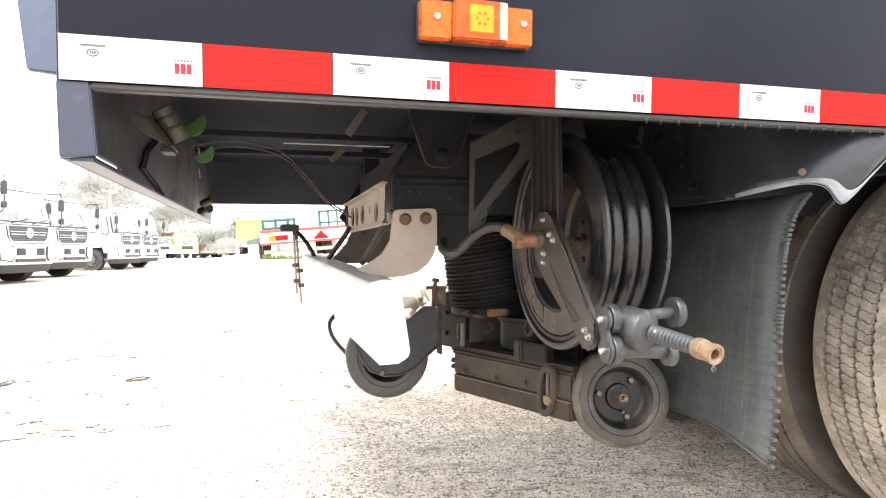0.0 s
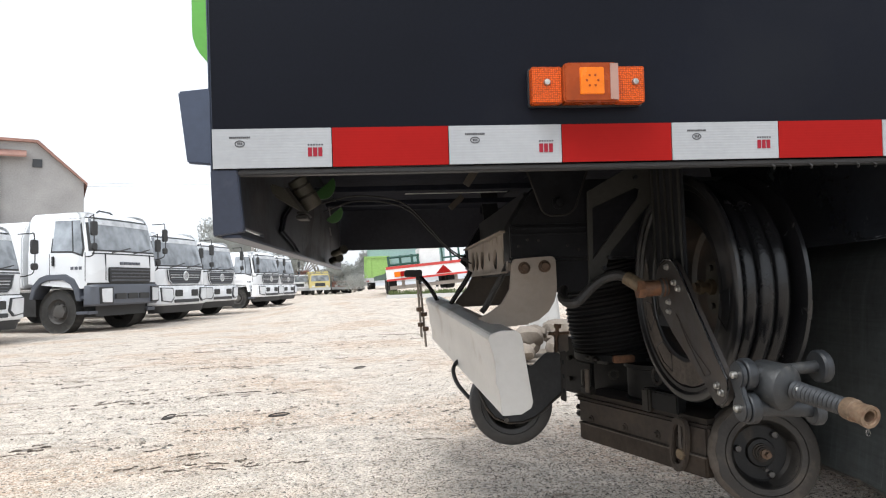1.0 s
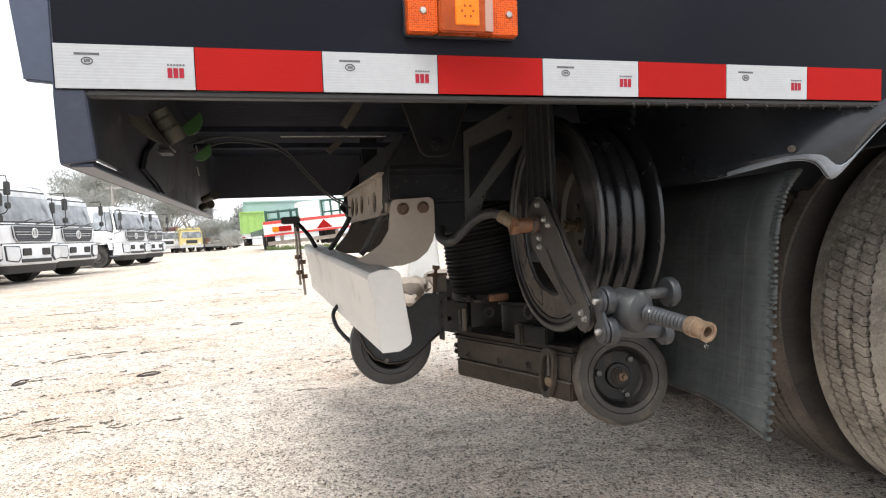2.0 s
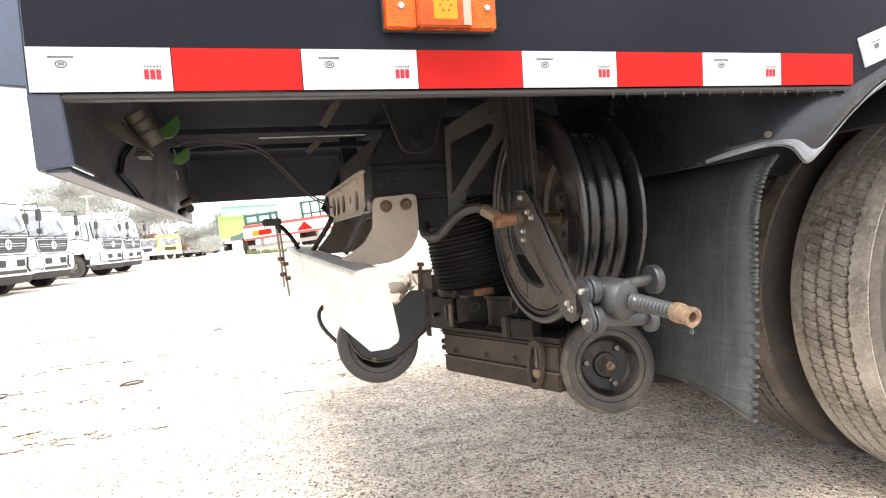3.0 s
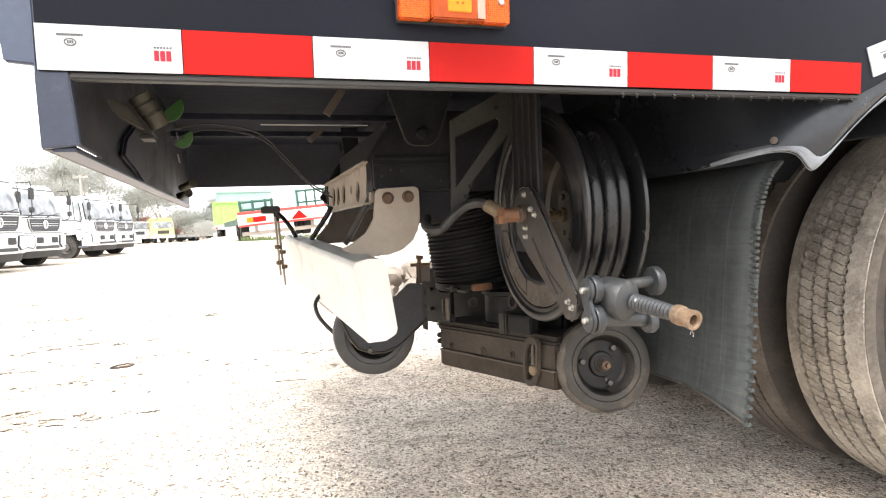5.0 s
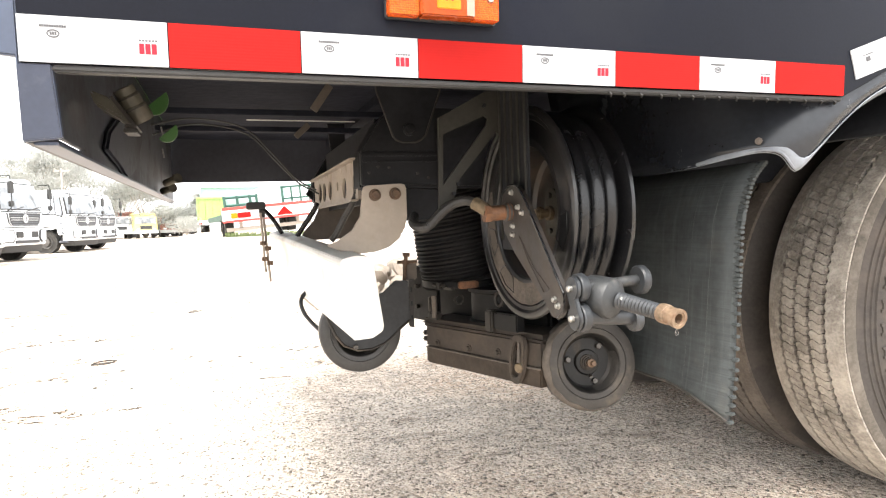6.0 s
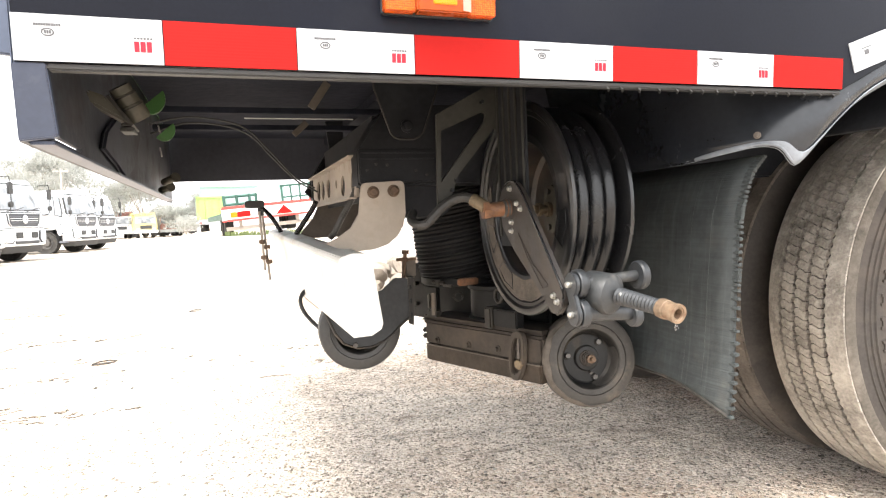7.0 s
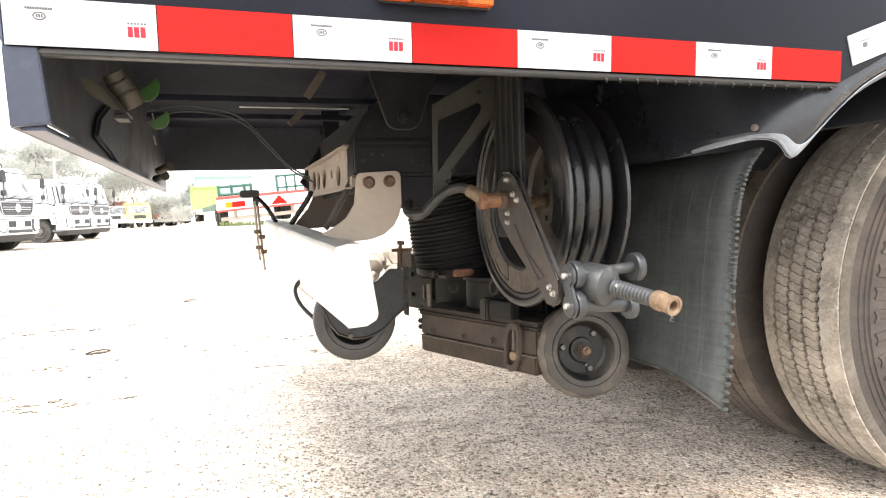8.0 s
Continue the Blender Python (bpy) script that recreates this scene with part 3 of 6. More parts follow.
part("lens", Shape().prism([(0.4475, 0.073), (0.4475, 0.121), (0.452, 0.1235), (0.514, 0.1235), (0.519, 0.121), (0.519, 0.073)], "y", -0.030, -0.008), m_amber_dim, lamp, "smoked amber raised lens", bevel=0.002)
part("bulb_window", Shape().prism(rounded(0.468, 0.082, 0.5, 0.117, 0.002), "y", -0.0315, -0.028), m_amber_bright, lamp, "bright orange inner lens", bevel=0.001)
part("lens_side", Shape().prism([(0.508, 0.076), (0.508, 0.122), (0.5185, 0.1215), (0.5185, 0.075)], "y", -0.0312, -0.0285), m_milky, lamp, "milky lens edge")
dots = Shape()
for k in range(6):
    a = math.pi / 3 * k
    dots.box((0.483 + 0.0075 * math.cos(a), -0.0322, 0.0985 + 0.0075 * math.sin(a)), (0.4855 + 0.0075 * math.cos(a), -0.0313, 0.101 + 0.0075 * math.sin(a)))
part("lens_mark", dots, m_amber_dim, lamp)
for x in (0.4275, 0.544):
    part("screw", Shape().lathe([(0.0, 0.004), (0.0035, 0.0035), (0.0048, 0.001), (0.0048, 0)], pose(x, -0.022, 0.1, 90, 0, 0), 14), m_zinc, lamp, "zinc screw")

# mudguard apron with its rolled lip
low = [(1.03, 0.62, 0.836), (1.035, 0.46, 0.839), (1.04, 0.32, 0.842), (1.044, 0.2, 0.845), (1.063, 0.12, 0.855), (1.089, 0.07, 0.862), (1.113, 0.048, 0.855), (1.138, 0.042, 0.828), (1.171, 0.04, 0.855), (1.212, 0.038, 0.893), (1.267, 0.034, 0.934), (1.355, 0.03, 0.976), (1.5, 0.03, 1.02), (1.75, 0.03, 1.065), (2.1, 0.03, 1.075), (2.6, 0.03, 1.0)]
top = [(0.97, 0.62, 1.12), (0.985, 0.46, 1.11), (1.01, 0.32, 1.09), (1.04, 0.2, 1.05), (1.08, 0.12, 1.0), (1.125, 0.07, 0.972), (1.16, 0.034, 0.96), (1.188, 0.022, 0.962), (1.215, 0.016, 0.967), (1.25, 0.014, 0.978), (1.29, 0.01, 0.995), (1.40, 0.006, 1.045), (1.53, 0.006, 1.09), (1.77, 0.006, 1.12), (2.1, 0.006, 1.13), (2.6, 0.006, 1.1)]
lowc, topc = curve_points(low, 4), curve_points(top, 4)
rings = []
for k in range(9):
    t = k / 8
    rings.append([a.lerp(b, t) + Vector((0, -0.016 * math.sin(math.pi * t) * smooth(1.06, 1.16, a.x), 0)) for a, b in zip(lowc, topc)])
apron = Shape().loft(rings, False)
ob = part("mudguard", apron, m_fender, truck, "black moulded plastic mudguard with a rolled lip")
so = ob.modifiers.new("thick", "SOLIDIFY")
so.thickness, so.offset = 0.004, 1
edge = [p + Vector((0, -0.004, 0.004)) for p in lowc if p.y < 0.2]
band = []
for f, out in ((-0.1, 0.001), (0.0, 0.004), (0.3, 0.0062), (0.65, 0.0066), (0.92, 0.0056), (1.0, 0.003)):
    row = []
    for a, b in zip(lowc, topc):
        if a.y < 0.30:
            w = 0.003 + 0.007 * smooth(0.26, 0.12, a.y) + 0.014 * smooth(1.09, 1.15, a.x)
            t = f * w / (b - a).length
            row.append(a.lerp(b, t) + Vector((-0.003 * smooth(1.12, 1.05, a.x), -out - 0.0045 * smooth(1.12, 1.17, a.x) - 0.016 * math.sin(math.pi * max(t, 0)) * smooth(1.06, 1.16, a.x), 0)))
    band.append(row)
part("rolled_lip", Shape().tube(edge, [0.0012 + 0.002 * smooth(0.13, 0.05, p.y) for p in edge], 8).loft(band, False), m_fender_rim, ob, "scuffed grey rolled rim")
part("bolt", Shape().lathe([(0, 0.006), (0.004, 0.006), (0.004, 0.003), (0.009, 0.002), (0.009, 0)], pose(1.083, 0.064, 0.8815, 90, 0, -60) @ Matrix.Scale(0.7, 4), 12), m_bracket_dark, ob, "corroded bolt and washer")
well = Shape()
arc = [(1.99 + 0.66 * math.cos(radians(a)), 0.5 + 0.64 * math.sin(radians(a))) for a in range(38, 145, 6)]
well.loft([[(x, 0.06, z) for x, z in arc], [(x, 0.9, z) for x, z in arc]], False)
ob = part("wheel_well", well, m_chassis, truck, "dark wheel well liner")
so = ob.modifiers.new("thick", "SOLIDIFY")
so.thickness = 0.006
# Added plate so that the space behind the wheels stays dark.
part("dark_backing_plate", Shape().box((1.12, 0.80, 0.30), (2.7, 0.806, 1.12)), m_chassis, truck, "dark plate closing the space behind the wheels")
part("brake_chamber", Shape().lathe([(0, 0), (0.07, 0), (0.085, 0.02), (0.085, 0.1), (0.06, 0.13), (0, 0.13)], pose(1.86, 0.50, 1.0, 20, 60, 0), 24), mat("dull_red_paint", (0.16, 0.02, 0.018), 0.5, dust=DUST, dust_amount=0.15), truck, "dull red brake chamber")

# rubber mud flap behind the wheel, with a notched outer edge
flap_edge = [(1.128, 0.848), (1.099, 0.815), (1.080, 0.765), (1.072, 0.725), (1.067, 0.654), (1.063, 0.604), (1.056, 0.481), (1.043, 0.382)]
fe = curve_points([(x, 0.1, z) for x, z in flap_edge], 8)
rings = []
for p in fe:
    t = (0.848 - p.z) / 0.466
    row = []
    for k in range(13):
        y = 0.1 + 0.045 * k
        row.append((p.x + 0.006 * math.sin(y * 22 + 1) * t + 0.02 * (y - 0.1), y, p.z + t * t * t * (0.16 * (y - 0.1)) + 0.012 * t ** 6 * math.sin((y - 0.1) * 16)))
    rings.append(row)
flap = part("mud_flap", Shape().loft(rings, False), m_belt, truck, "worn black rubber mud flap with a notched edge")
so = flap.modifiers.new("thick", "SOLIDIFY")
so.thickness, so.offset = 0.008, 0
tooth = mesh_of(Shape().box((-0.005, -0.0095, -0.0031), (0.005, 0.006, 0.0031)), "tooth", bevel=0.0014)
tooth.materials.append(m_belt)
for k in range(45):
    p = fe[min(len(fe) - 1, int(k / 44 * (len(fe) - 1)))]
    q = fe[min(len(fe) - 1, int(k / 44 * (len(fe) - 1)) + 1)]
    f = k / 44 * (len(fe) - 1) % 1
    ob = new("edge_notch", tooth)
    ob.parent = flap
    ob.matrix_basis = Matrix.Translation(p.lerp(q, f)) @ pose(0, 0, 0, random.uniform(-4, 4), random.uniform(-8, 8), random.uniform(-6, 6))
grooves = Shape()
for y, r in ((0.158, 0.0005), (0.213, 0.0004)):
    pts = []
    for p in fe[3:-2]:
        t = (0.848 - p.z) / 0.466
        pts.append((p.x + 0.006 * math.sin(y * 22 + 1) * t + 0.02 * (y - 0.1) - 0.0042, y + 0.01 * t, p.z + t ** 3 * 0.16 * (y - 0.1)))
    grooves.tube(pts, r, 4)
hem = [Vector(p) + Vector((-0.003, 0, 0.001)) for p in rings[-1]]
part("hem", Shape().tube(hem, 0.003, 6), m_wheel_rubber, flap, "dusty worn lower edge")
part("scratch", grooves, mat("pale_scuff", (0.045, 0.047, 0.046), 0.7), flap, "pale scuffs running down the rubber")


# ---- wheels ----
def tread_blocks(parent, y0, y1, R, centre, rubber):
    """Round a tyre: three middle ribs cut by fine S-shaped sipes, wavy grooves, and two plain shoulder ribs with nicked edges."""
    n, gap, zig = 134, 0.0044, 0.0028
    cuts = [0.0, 0.047, 0.088, 0.127, 0.167, y1 - y0]
    mid, half = (y0 + y1) / 2, (y1 - y0) / 2
    step = 2 * math.pi / n
    s = Shape()

    def put(y, a, lower):
        r = R - 0.007 * (abs(y - mid) / half) ** 5 - (0.011 if lower else 0.0)
        return (centre[0] + r * math.cos(a), y, centre[1] + r * math.sin(a))

    def block(outline):
        q = len(outline)
        s.add([put(y, a, True) for y, a in outline] + [put(y, a, False) for y, a in outline], [tuple(range(q, 2 * q))] + [(i, (i + 1) % q, q + (i + 1) % q, q + i) for i in range(q)])

    wave = [(0.0, 0.10), (0.25, 0.16), (0.42, 0.02), (0.58, -0.06), (0.75, -0.18), (1.0, -0.10)]
    for rib in range(5):
        lo, hi = y0 + cuts[rib] + (gap if rib else 0), y0 + cuts[rib + 1] - (gap if rib < 4 else 0)
        shift = (0.0, 0.3, 0.75, 0.1, 0.5)[rib]
        for k in range(n):
            a = (k + shift) * step
            w = step * (0.895 + 0.02 * math.sin(k * 2.3 + rib))
            if 0 < rib < 4:
                near_ = [(lo + (hi - lo) * u, a + step * v) for u, v in wave]
                far_ = [(lo + (hi - lo) * u, a + w + step * v) for u, v in wave]
                block(near_ + [(hi + zig, a + w * 0.3), (hi - zig * 0.6, a + w * 0.72)] + far_[::-1] + [(lo + zig * 0.8, a + w * 0.75), (lo - zig * 0.7, a + w * 0.35)])
            elif rib == 0:
                d = 0.0045 + 0.0025 * math.sin(k * 3.7)
                block([(lo, a), (hi - zig, a), (hi + zig, a + step * 0.5), (hi - zig, a + step), (lo, a + step), (lo, a + step * 0.96), (lo + d, a + step * 0.93), (lo, a + step * 0.89)])
            else:
                d = 0.0045 + 0.0025 * math.sin(k * 3.1)
                block([(lo + zig, a), (hi, a), (hi, a + step * 0.89), (hi - d, a + step * 0.93), (hi, a + step * 0.96), (hi, a + step), (lo + zig, a + step), (lo - zig, a + step * 0.5)])
    ob = part("tread", s, rubber, parent, "worn dusty tread ribs", smooth=False)
    return tagged(ob, kind="stuff")


def truck_wheel(y0, name_label, full):
    """A rear wheel: the tyre's outer face at y0, its tread 0.21 wide."""
    cx, cz, R = 2.005, 0.498, 0.5
    m = pose(cx, y0, cz, -90, 0, 0)
    carcass = [(0.30, 0.0), (0.33, -0.018), (0.37, -0.026), (0.41, -0.025), (0.45, -0.014), (0.478, -0.003), (0.486, 0.002), (0.486, 0.208), (0.478, 0.213), (0.45, 0.224), (0.41, 0.235), (0.33, 0.228), (0.30, 0.21)]
    wheel = part("wheel", Shape().lathe(carcass, m, 84), m_tyre_wall, truck, name_label)
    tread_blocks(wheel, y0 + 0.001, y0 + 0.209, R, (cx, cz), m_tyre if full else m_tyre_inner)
    rim = [(0.30, 0.004), (0.285, 0.01), (0.275, 0.04), (0.27, 0.09), (0.2, 0.11), (0.16, 0.08), (0.10, 0.075), (0.10, 0.03), (0.0, 0.028)]
    part("rim", Shape().lathe(rim, m, 48), m_cast, wheel, "grey steel rim")
    if full:
        part("shoulder", Shape().lathe([(0.462, -0.0062), (0.47, -0.0085), (0.48, -0.0055), (0.489, -0.0006), (0.489, 0.003), (0.462, 0.003)], m, 96), m_shoulder, wheel, "dust-brown tyre shoulder")
        rings_ = Shape()
        for r, y in ((0.335, -0.0195), (0.365, -0.0262), (0.424, -0.0232), (0.435, -0.0195), (0.448, -0.0155)):
            rings_.lathe([(r - 0.0025, y + 0.002), (r - 0.001, y - 0.0022), (r + 0.001, y - 0.0022), (r + 0.0025, y + 0.002)], m, 96)
        part("moulded_ring", rings_, m_tyre_wall, wheel)
        for k in range(7):  # unreadable raised maker's mark, as plain bars
            a = radians(160 + 7.5 * k)
            t = Matrix.Translation((cx, y0, cz)) @ Matrix.Rotation(-a, 4, "Y")
            bars = Shape().prism([(0.378, -0.015), (0.412, -0.015), (0.412, -0.008), (0.408, -0.008), (0.408, 0.006), (0.412, 0.006), (0.412, 0.013), (0.378, 0.013), (0.378, 0.006), (0.40, 0.006), (0.40, -0.008), (0.378, -0.008)], "y", -0.0285, -0.024, t)
            part("raised_mark", bars, m_tyre_wall, wheel, "raised plain bar on the sidewall")
    return wheel


truck_wheel(0.25, "dusty dual truck tyre with worn ribs", True)
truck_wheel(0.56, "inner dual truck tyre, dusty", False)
axle = Shape().rod((1.99, 0.7, 0.5), (1.99, 1.4, 0.5), 0.08, 20)
part("axle", axle, m_chassis, truck)
truck_wheel(1.54, "far side dual truck tyre", False)

# ---- sweeper truck: chassis and rear underrun guard ----
rail = [(0.483, 0.838), (0.483, 0.915), (0.53, 0.99), (0.565, 1.02), (2.7, 1.02), (2.7, 0.838)]
frame_rails = Shape().prism(rail, "y", 0.575, 0.65).prism(rail, "y", 1.37, 1.445)
chassis = part("chassis_frame", frame_rails, m_chassis, truck, "dusty black chassis rails", bevel=0.004)
end = Shape().box((0.483, 0.555, 0.845), (0.655, 0.575, 0.918)).box((0.483, 0.55, 0.908), (0.655, 0.556, 0.914)).box((0.483, 0.55, 0.895), (0.655, 0.556, 0.90))
end.prism([(0.483, 0.918), (0.655, 0.918), (0.655, 1.02), (0.565, 1.02), (0.532, 0.992)], "y", 0.56, 0.575)
part("rail_end_gusset", end, m_chassis, chassis, "black gusset plate at the rail end", bevel=0.002)
hung = [(0.508, 1.125), (0.508, 1.037), (0.541, 0.942), (0.548, 0.935), (0.559, 0.931), (0.590, 0.931), (0.602, 0.936), (0.613, 0.946), (0.648, 1.041), (0.66, 1.125)]
hp = part("hanger_plate", Shape().prism(hung, "y", 0.494, 0.50), m_chassis, chassis, "black hanger plate with a rounded end", bevel=0.001)
part("plate_rim", Shape().tube([(x, 0.493, z) for x, z in hung], 0.0022, 6), m_grime, hp, "dusty folded rim")
part("bolt", Shape().lathe([(0, 0.012), (0.008, 0.011), (0.0095, 0.004), (0.014, 0.003), (0.014, 0)], pose(0.577, 0.494, 0.958, 90, 0, 0), 12), m_chassis, hp)
for x, z in ((0.50, 0.872), (0.52, 0.885), (0.545, 0.883), (0.61, 0.87), (0.635, 0.86)):
    part("bolt", Shape().rod((x, 0.556, z), (x, 0.551, z), 0.0032, 8), m_grime, chassis)
part("spring_bracket", Shape().prism([(0.55, 0.84), (0.70, 0.84), (0.70, 0.77), (0.60, 0.765), (0.56, 0.785)], "y", 0.60, 0.64), m_chassis, chassis, "black bracket below the rail", bevel=0.003)
# perforated rear cross member
holes = [(0.662, 0.853, 0.02, 0.026), (0.796, 0.853, 0.03, 0.026), (0.898, 0.864, 0.013, 0.012), (1.035, 0.860, 0.033, 0.027), (1.149, 0.861, 0.033, 0.029), (1.244, 0.863, 0.036, 0.031)]
perf = Shape()
lo_z, hi_z = 0.818, 0.908
ys = 0.62
for (cy, cz, ry, rz) in holes:  # strips round each slot
    y_a, y_b = cy - ry - 0.006, cy + ry + 0.006
    perf.box((0.487, ys, lo_z), (0.493, y_a, hi_z))
    ys = y_b
    n = 20
    ringo, ringi = [], []
    for k in range(n):
        a = 2 * math.pi * (k + 0.5) / n
        c, s = math.cos(a), math.sin(a)
        ringi.append((cy + ry * c, cz + rz * s))
        hy, hz = (ry + 0.006), ((hi_z - cz) if s > 0 else (cz - lo_z))
        q = min(hy / max(1e-6, abs(c)), hz / max(1e-6, abs(s)))
        ringo.append((cy + q * c, cz + q * s))
    for k in range(n):
        j = (k + 1) % n
        perf.prism([ringo[k], ringo[j], ringi[j], ringi[k]], "x", 0.487, 0.493)
perf.box((0.487, ys, lo_z), (0.493, 1.38, hi_z))
perf.box((0.47, 0.62, lo_z - 0.004), (0.487, 1.38, lo_z)).box((0.47, 0.62, hi_z), (0.52, 1.38, hi_z + 0.004))
part("cross_member", perf, m_bracket, chassis, "dusty grey cross member with oval slots", smooth=False)
# Dark plate added behind the slots so that they look black.
backplate = Shape().box((0.53, 0.62, 0.81), (0.54, 1.38, 1.0)).prism([(0.46, 0.87), (0.50, 0.93), (0.53, 0.93), (0.53, 0.80)], "y", 1.40, 1.412)
part("slot_backing", backplate, m_chassis, chassis)
gf = Shape().prism([(0.492, 0.917), (0.533, 0.965), (0.552, 0.99), (0.54, 1.11), (0.6, 1.11), (0.6, 1.03), (0.646, 0.99), (0.646, 0.90)], "y", 1.385, 1.4)
part("rail_end_gusset", gf, m_chassis, chassis, bevel=0.002)

plate_out = [(0.480, 0.832), (0.4835, 0.841), (0.490, 0.8435), (0.566, 0.847), (0.574, 0.845), (0.578, 0.837), (0.578, 0.775), (0.572, 0.75), (0.558, 0.727), (0.535, 0.709), (0.505, 0.70), (0.46, 0.697), (0.44, 0.70), (0.40, 0.717), (0.425, 0.728), (0.455, 0.748), (0.474, 0.778)]
br = part("guard_bracket", Shape().prism(plate_out, "y", 0.538, 0.548), m_bracket, truck, "curved pale grey guard bracket", bevel=0.0015)
for x, z in ((0.507, 0.823), (0.552, 0.825)):
    part("bolt", Shape().lathe([(0, 0.009), (0.008, 0.009), (0.0095, 0.007), (0.0095, 0.003), (0.0135, 0.002), (0.0135, 0)], pose(x, 0.538, z, 90, 0, 0), 6 if x < 0 else 18), m_brown_rust, br, "rusty brown bolt")
part("guard_bracket", Shape().prism([(0.4993, 0.8243), (0.6619, 0.8396), (0.6564, 0.7132), (0.44, 0.712), (0.4272, 0.7189), (0.4431, 0.7409), (0.4765, 0.7776)], "y", 1.35, 1.362), m_bracket_dark, truck, "dusty brown guard bracket", bevel=0.0015)
# pressed channel of the guard, running across the truck
near = [(0.403, 0.684), (0.408, 0.694), (0.432, 0.700), (0.458, 0.699), (0.467, 0.693), (0.470, 0.68), (0.486, 0.56), (0.482, 0.548), (0.462, 0.537), (0.425, 0.536), (0.4215, 0.586), (0.4165, 0.594), (0.4155, 0.632), (0.412, 0.655)]
beam = Shape()
rings = []
for k in range(15):
    t = k / 14
    rings.append([(x - 0.060 * t, 0.41 + 1.19 * t, z + 0.048 * t) for x, z in near])
beam.loft(rings)
guard = part("underrun_guard", beam, m_beam, truck, "white painted steel underrun guard beam", bevel=0.002)
cap = Shape().prism([(x, z) for x, z in near], "y", 0.4065, 0.4098)
part("end_cap", cap, m_beam, guard, "white end cap", bevel=0.0012)

# rear lamp holder on the guard
for p_, q_ in (((0.307, 1.40, 0.81), (0.316, 1.40, 0.61)), ((0.317, 1.415, 0.80), (0.331, 1.415, 0.575))):
    ob = part("lamp_holder", Shape().rod(p_, q_, 0.0042, 8), m_bracket, guard, "thin dusty lamp holder rod")
for x, z in ((0.311, 0.707), (0.327, 0.689), (0.331, 0.639), (0.314, 0.654)):
    part("nut", Shape().rod((x, 1.405, z - 0.007), (x, 1.405, z + 0.007), 0.0105, 6), m_brown_rust, guard, "rusty nut")
tail = Shape().prism(rounded(0.262, 0.822, 0.325, 0.846, 0.009), "y", 1.39, 1.48).box((0.303, 1.40, 0.795), (0.322, 1.43, 0.83))
part("tail_lamp", tail, m_rubber, guard, "small black lamp", bevel=0.002)
for pts, r in (([(0.295, 1.41, 0.835), (0.316, 1.40, 0.822), (0.348, 1.40, 0.785), (0.370, 1.39, 0.745), (0.384, 1.38, 0.715)], 0.008), ([(0.4644, 1.15, 0.8304), (0.453, 1.15, 0.8067), (0.4259, 1.15, 0.7681), (0.3989, 1.15, 0.7298)], 0.0085), ([(0.502, 0.66, 0.8532), (0.483, 0.66, 0.8144), (0.4618, 0.66, 0.7797), (0.4377, 0.66, 0.7376), (0.4268, 0.66, 0.725)], 0.0078)):
    run_pts = curve_points(pts, 16)
    part("cable", Shape().tube(run_pts, [r * (1.0 if k % 2 else 0.86) for k in range(len(run_pts))], 8), m_conduit if r < 0.0079 else m_hose, guard, "grey ribbed conduit" if r < 0.0079 else "black ribbed conduit")
cab = Shape().tube(curve_points([(0.43, 0.97, 0.60), (0.386, 0.955, 0.565), (0.385, 0.92, 0.53), (0.41, 0.87, 0.495), (0.45, 0.81, 0.462), (0.49, 0.775, 0.45)], 10), 0.0058, 8)
part("strap_hose", cab, m_rubber, guard, "black hose below the guard")


# ---- suction nozzle with its castors and bellows ----
nozzle_shape = Shape()
d = Vector((0.80 - 0.686, 0.443 - 0.776, 0)).normalized()
inn = Vector((-d.y, d.x, 0))  # to the front of the truck
c0 = Vector((0.686, 0.776, 0))


def nz(u, w, z):
    """A place on the nozzle: u along its rear face, w inwards."""
    p = c0 + d * u + inn * w
    return (p.x, p.y, z)


def nbox(s, u0, u1, w0, w1, z0, z1, tilt=0.0):
    v = [nz(u, w, z + tilt * u) for z in (z0, z1) for u, w in ((u0, w0), (u1, w0), (u1, w1), (u0, w1))]
    return s.add(v, [(3, 2, 1, 0), (4, 5, 6, 7), (0, 1, 5, 4), (1, 2, 6, 5), (2, 3, 7, 6), (3, 0, 4, 7)])


nbox(nozzle_shape, -0.006, 0.415, 0.0, 0.46, 0.432, 0.494, 0.014)
nozzle = part("suction_nozzle", nozzle_shape, m_nozzle, truck, "dusty brown steel suction nozzle", bevel=0.006)
part("rubber_skirt", nbox(Shape(), 0.0, 0.412, -0.004, 0.45, 0.392, 0.436, 0.018), m_skirt, nozzle, "brown dusty rubber skirt strip", bevel=0.004)
part("seam_strip", nbox(Shape(), 0.004, 0.414, -0.0075, 0.0, 0.4325, 0.4355, 0.015), m_dust_cake, nozzle, "dusty seam strip")
part("top_flange", nbox(Shape(), -0.035, 0.415, 0.001, 0.46, 0.484, 0.506, 0.012), m_nozzle, nozzle, "dusty rounded top flange", bevel=0.0105)
for u, z in ((0.047, 0.448), (0.172, 0.452), (0.276, 0.457), (0.34, 0.470)):
    part("bolt", Shape().lathe([(0, 0.009), (0.005, 0.009), (0.0058, 0.007), (0.0058, 0.003), (0.0095, 0.002), (0.0095, 0)], along(nz(u, 0.0, z), nz(u, -0.01, z)), 10), m_nozzle, nozzle, "dirty hexagon bolt")
# Added black box that fills the dark recess behind the collar.
top_s = Shape()
nbox(top_s, -0.13, 0.345, 0.10, 0.36, 0.47, 0.606)
part("recess_fill_box", top_s, m_deep_black, nozzle, "black box filling the dark recess", bevel=0.008)
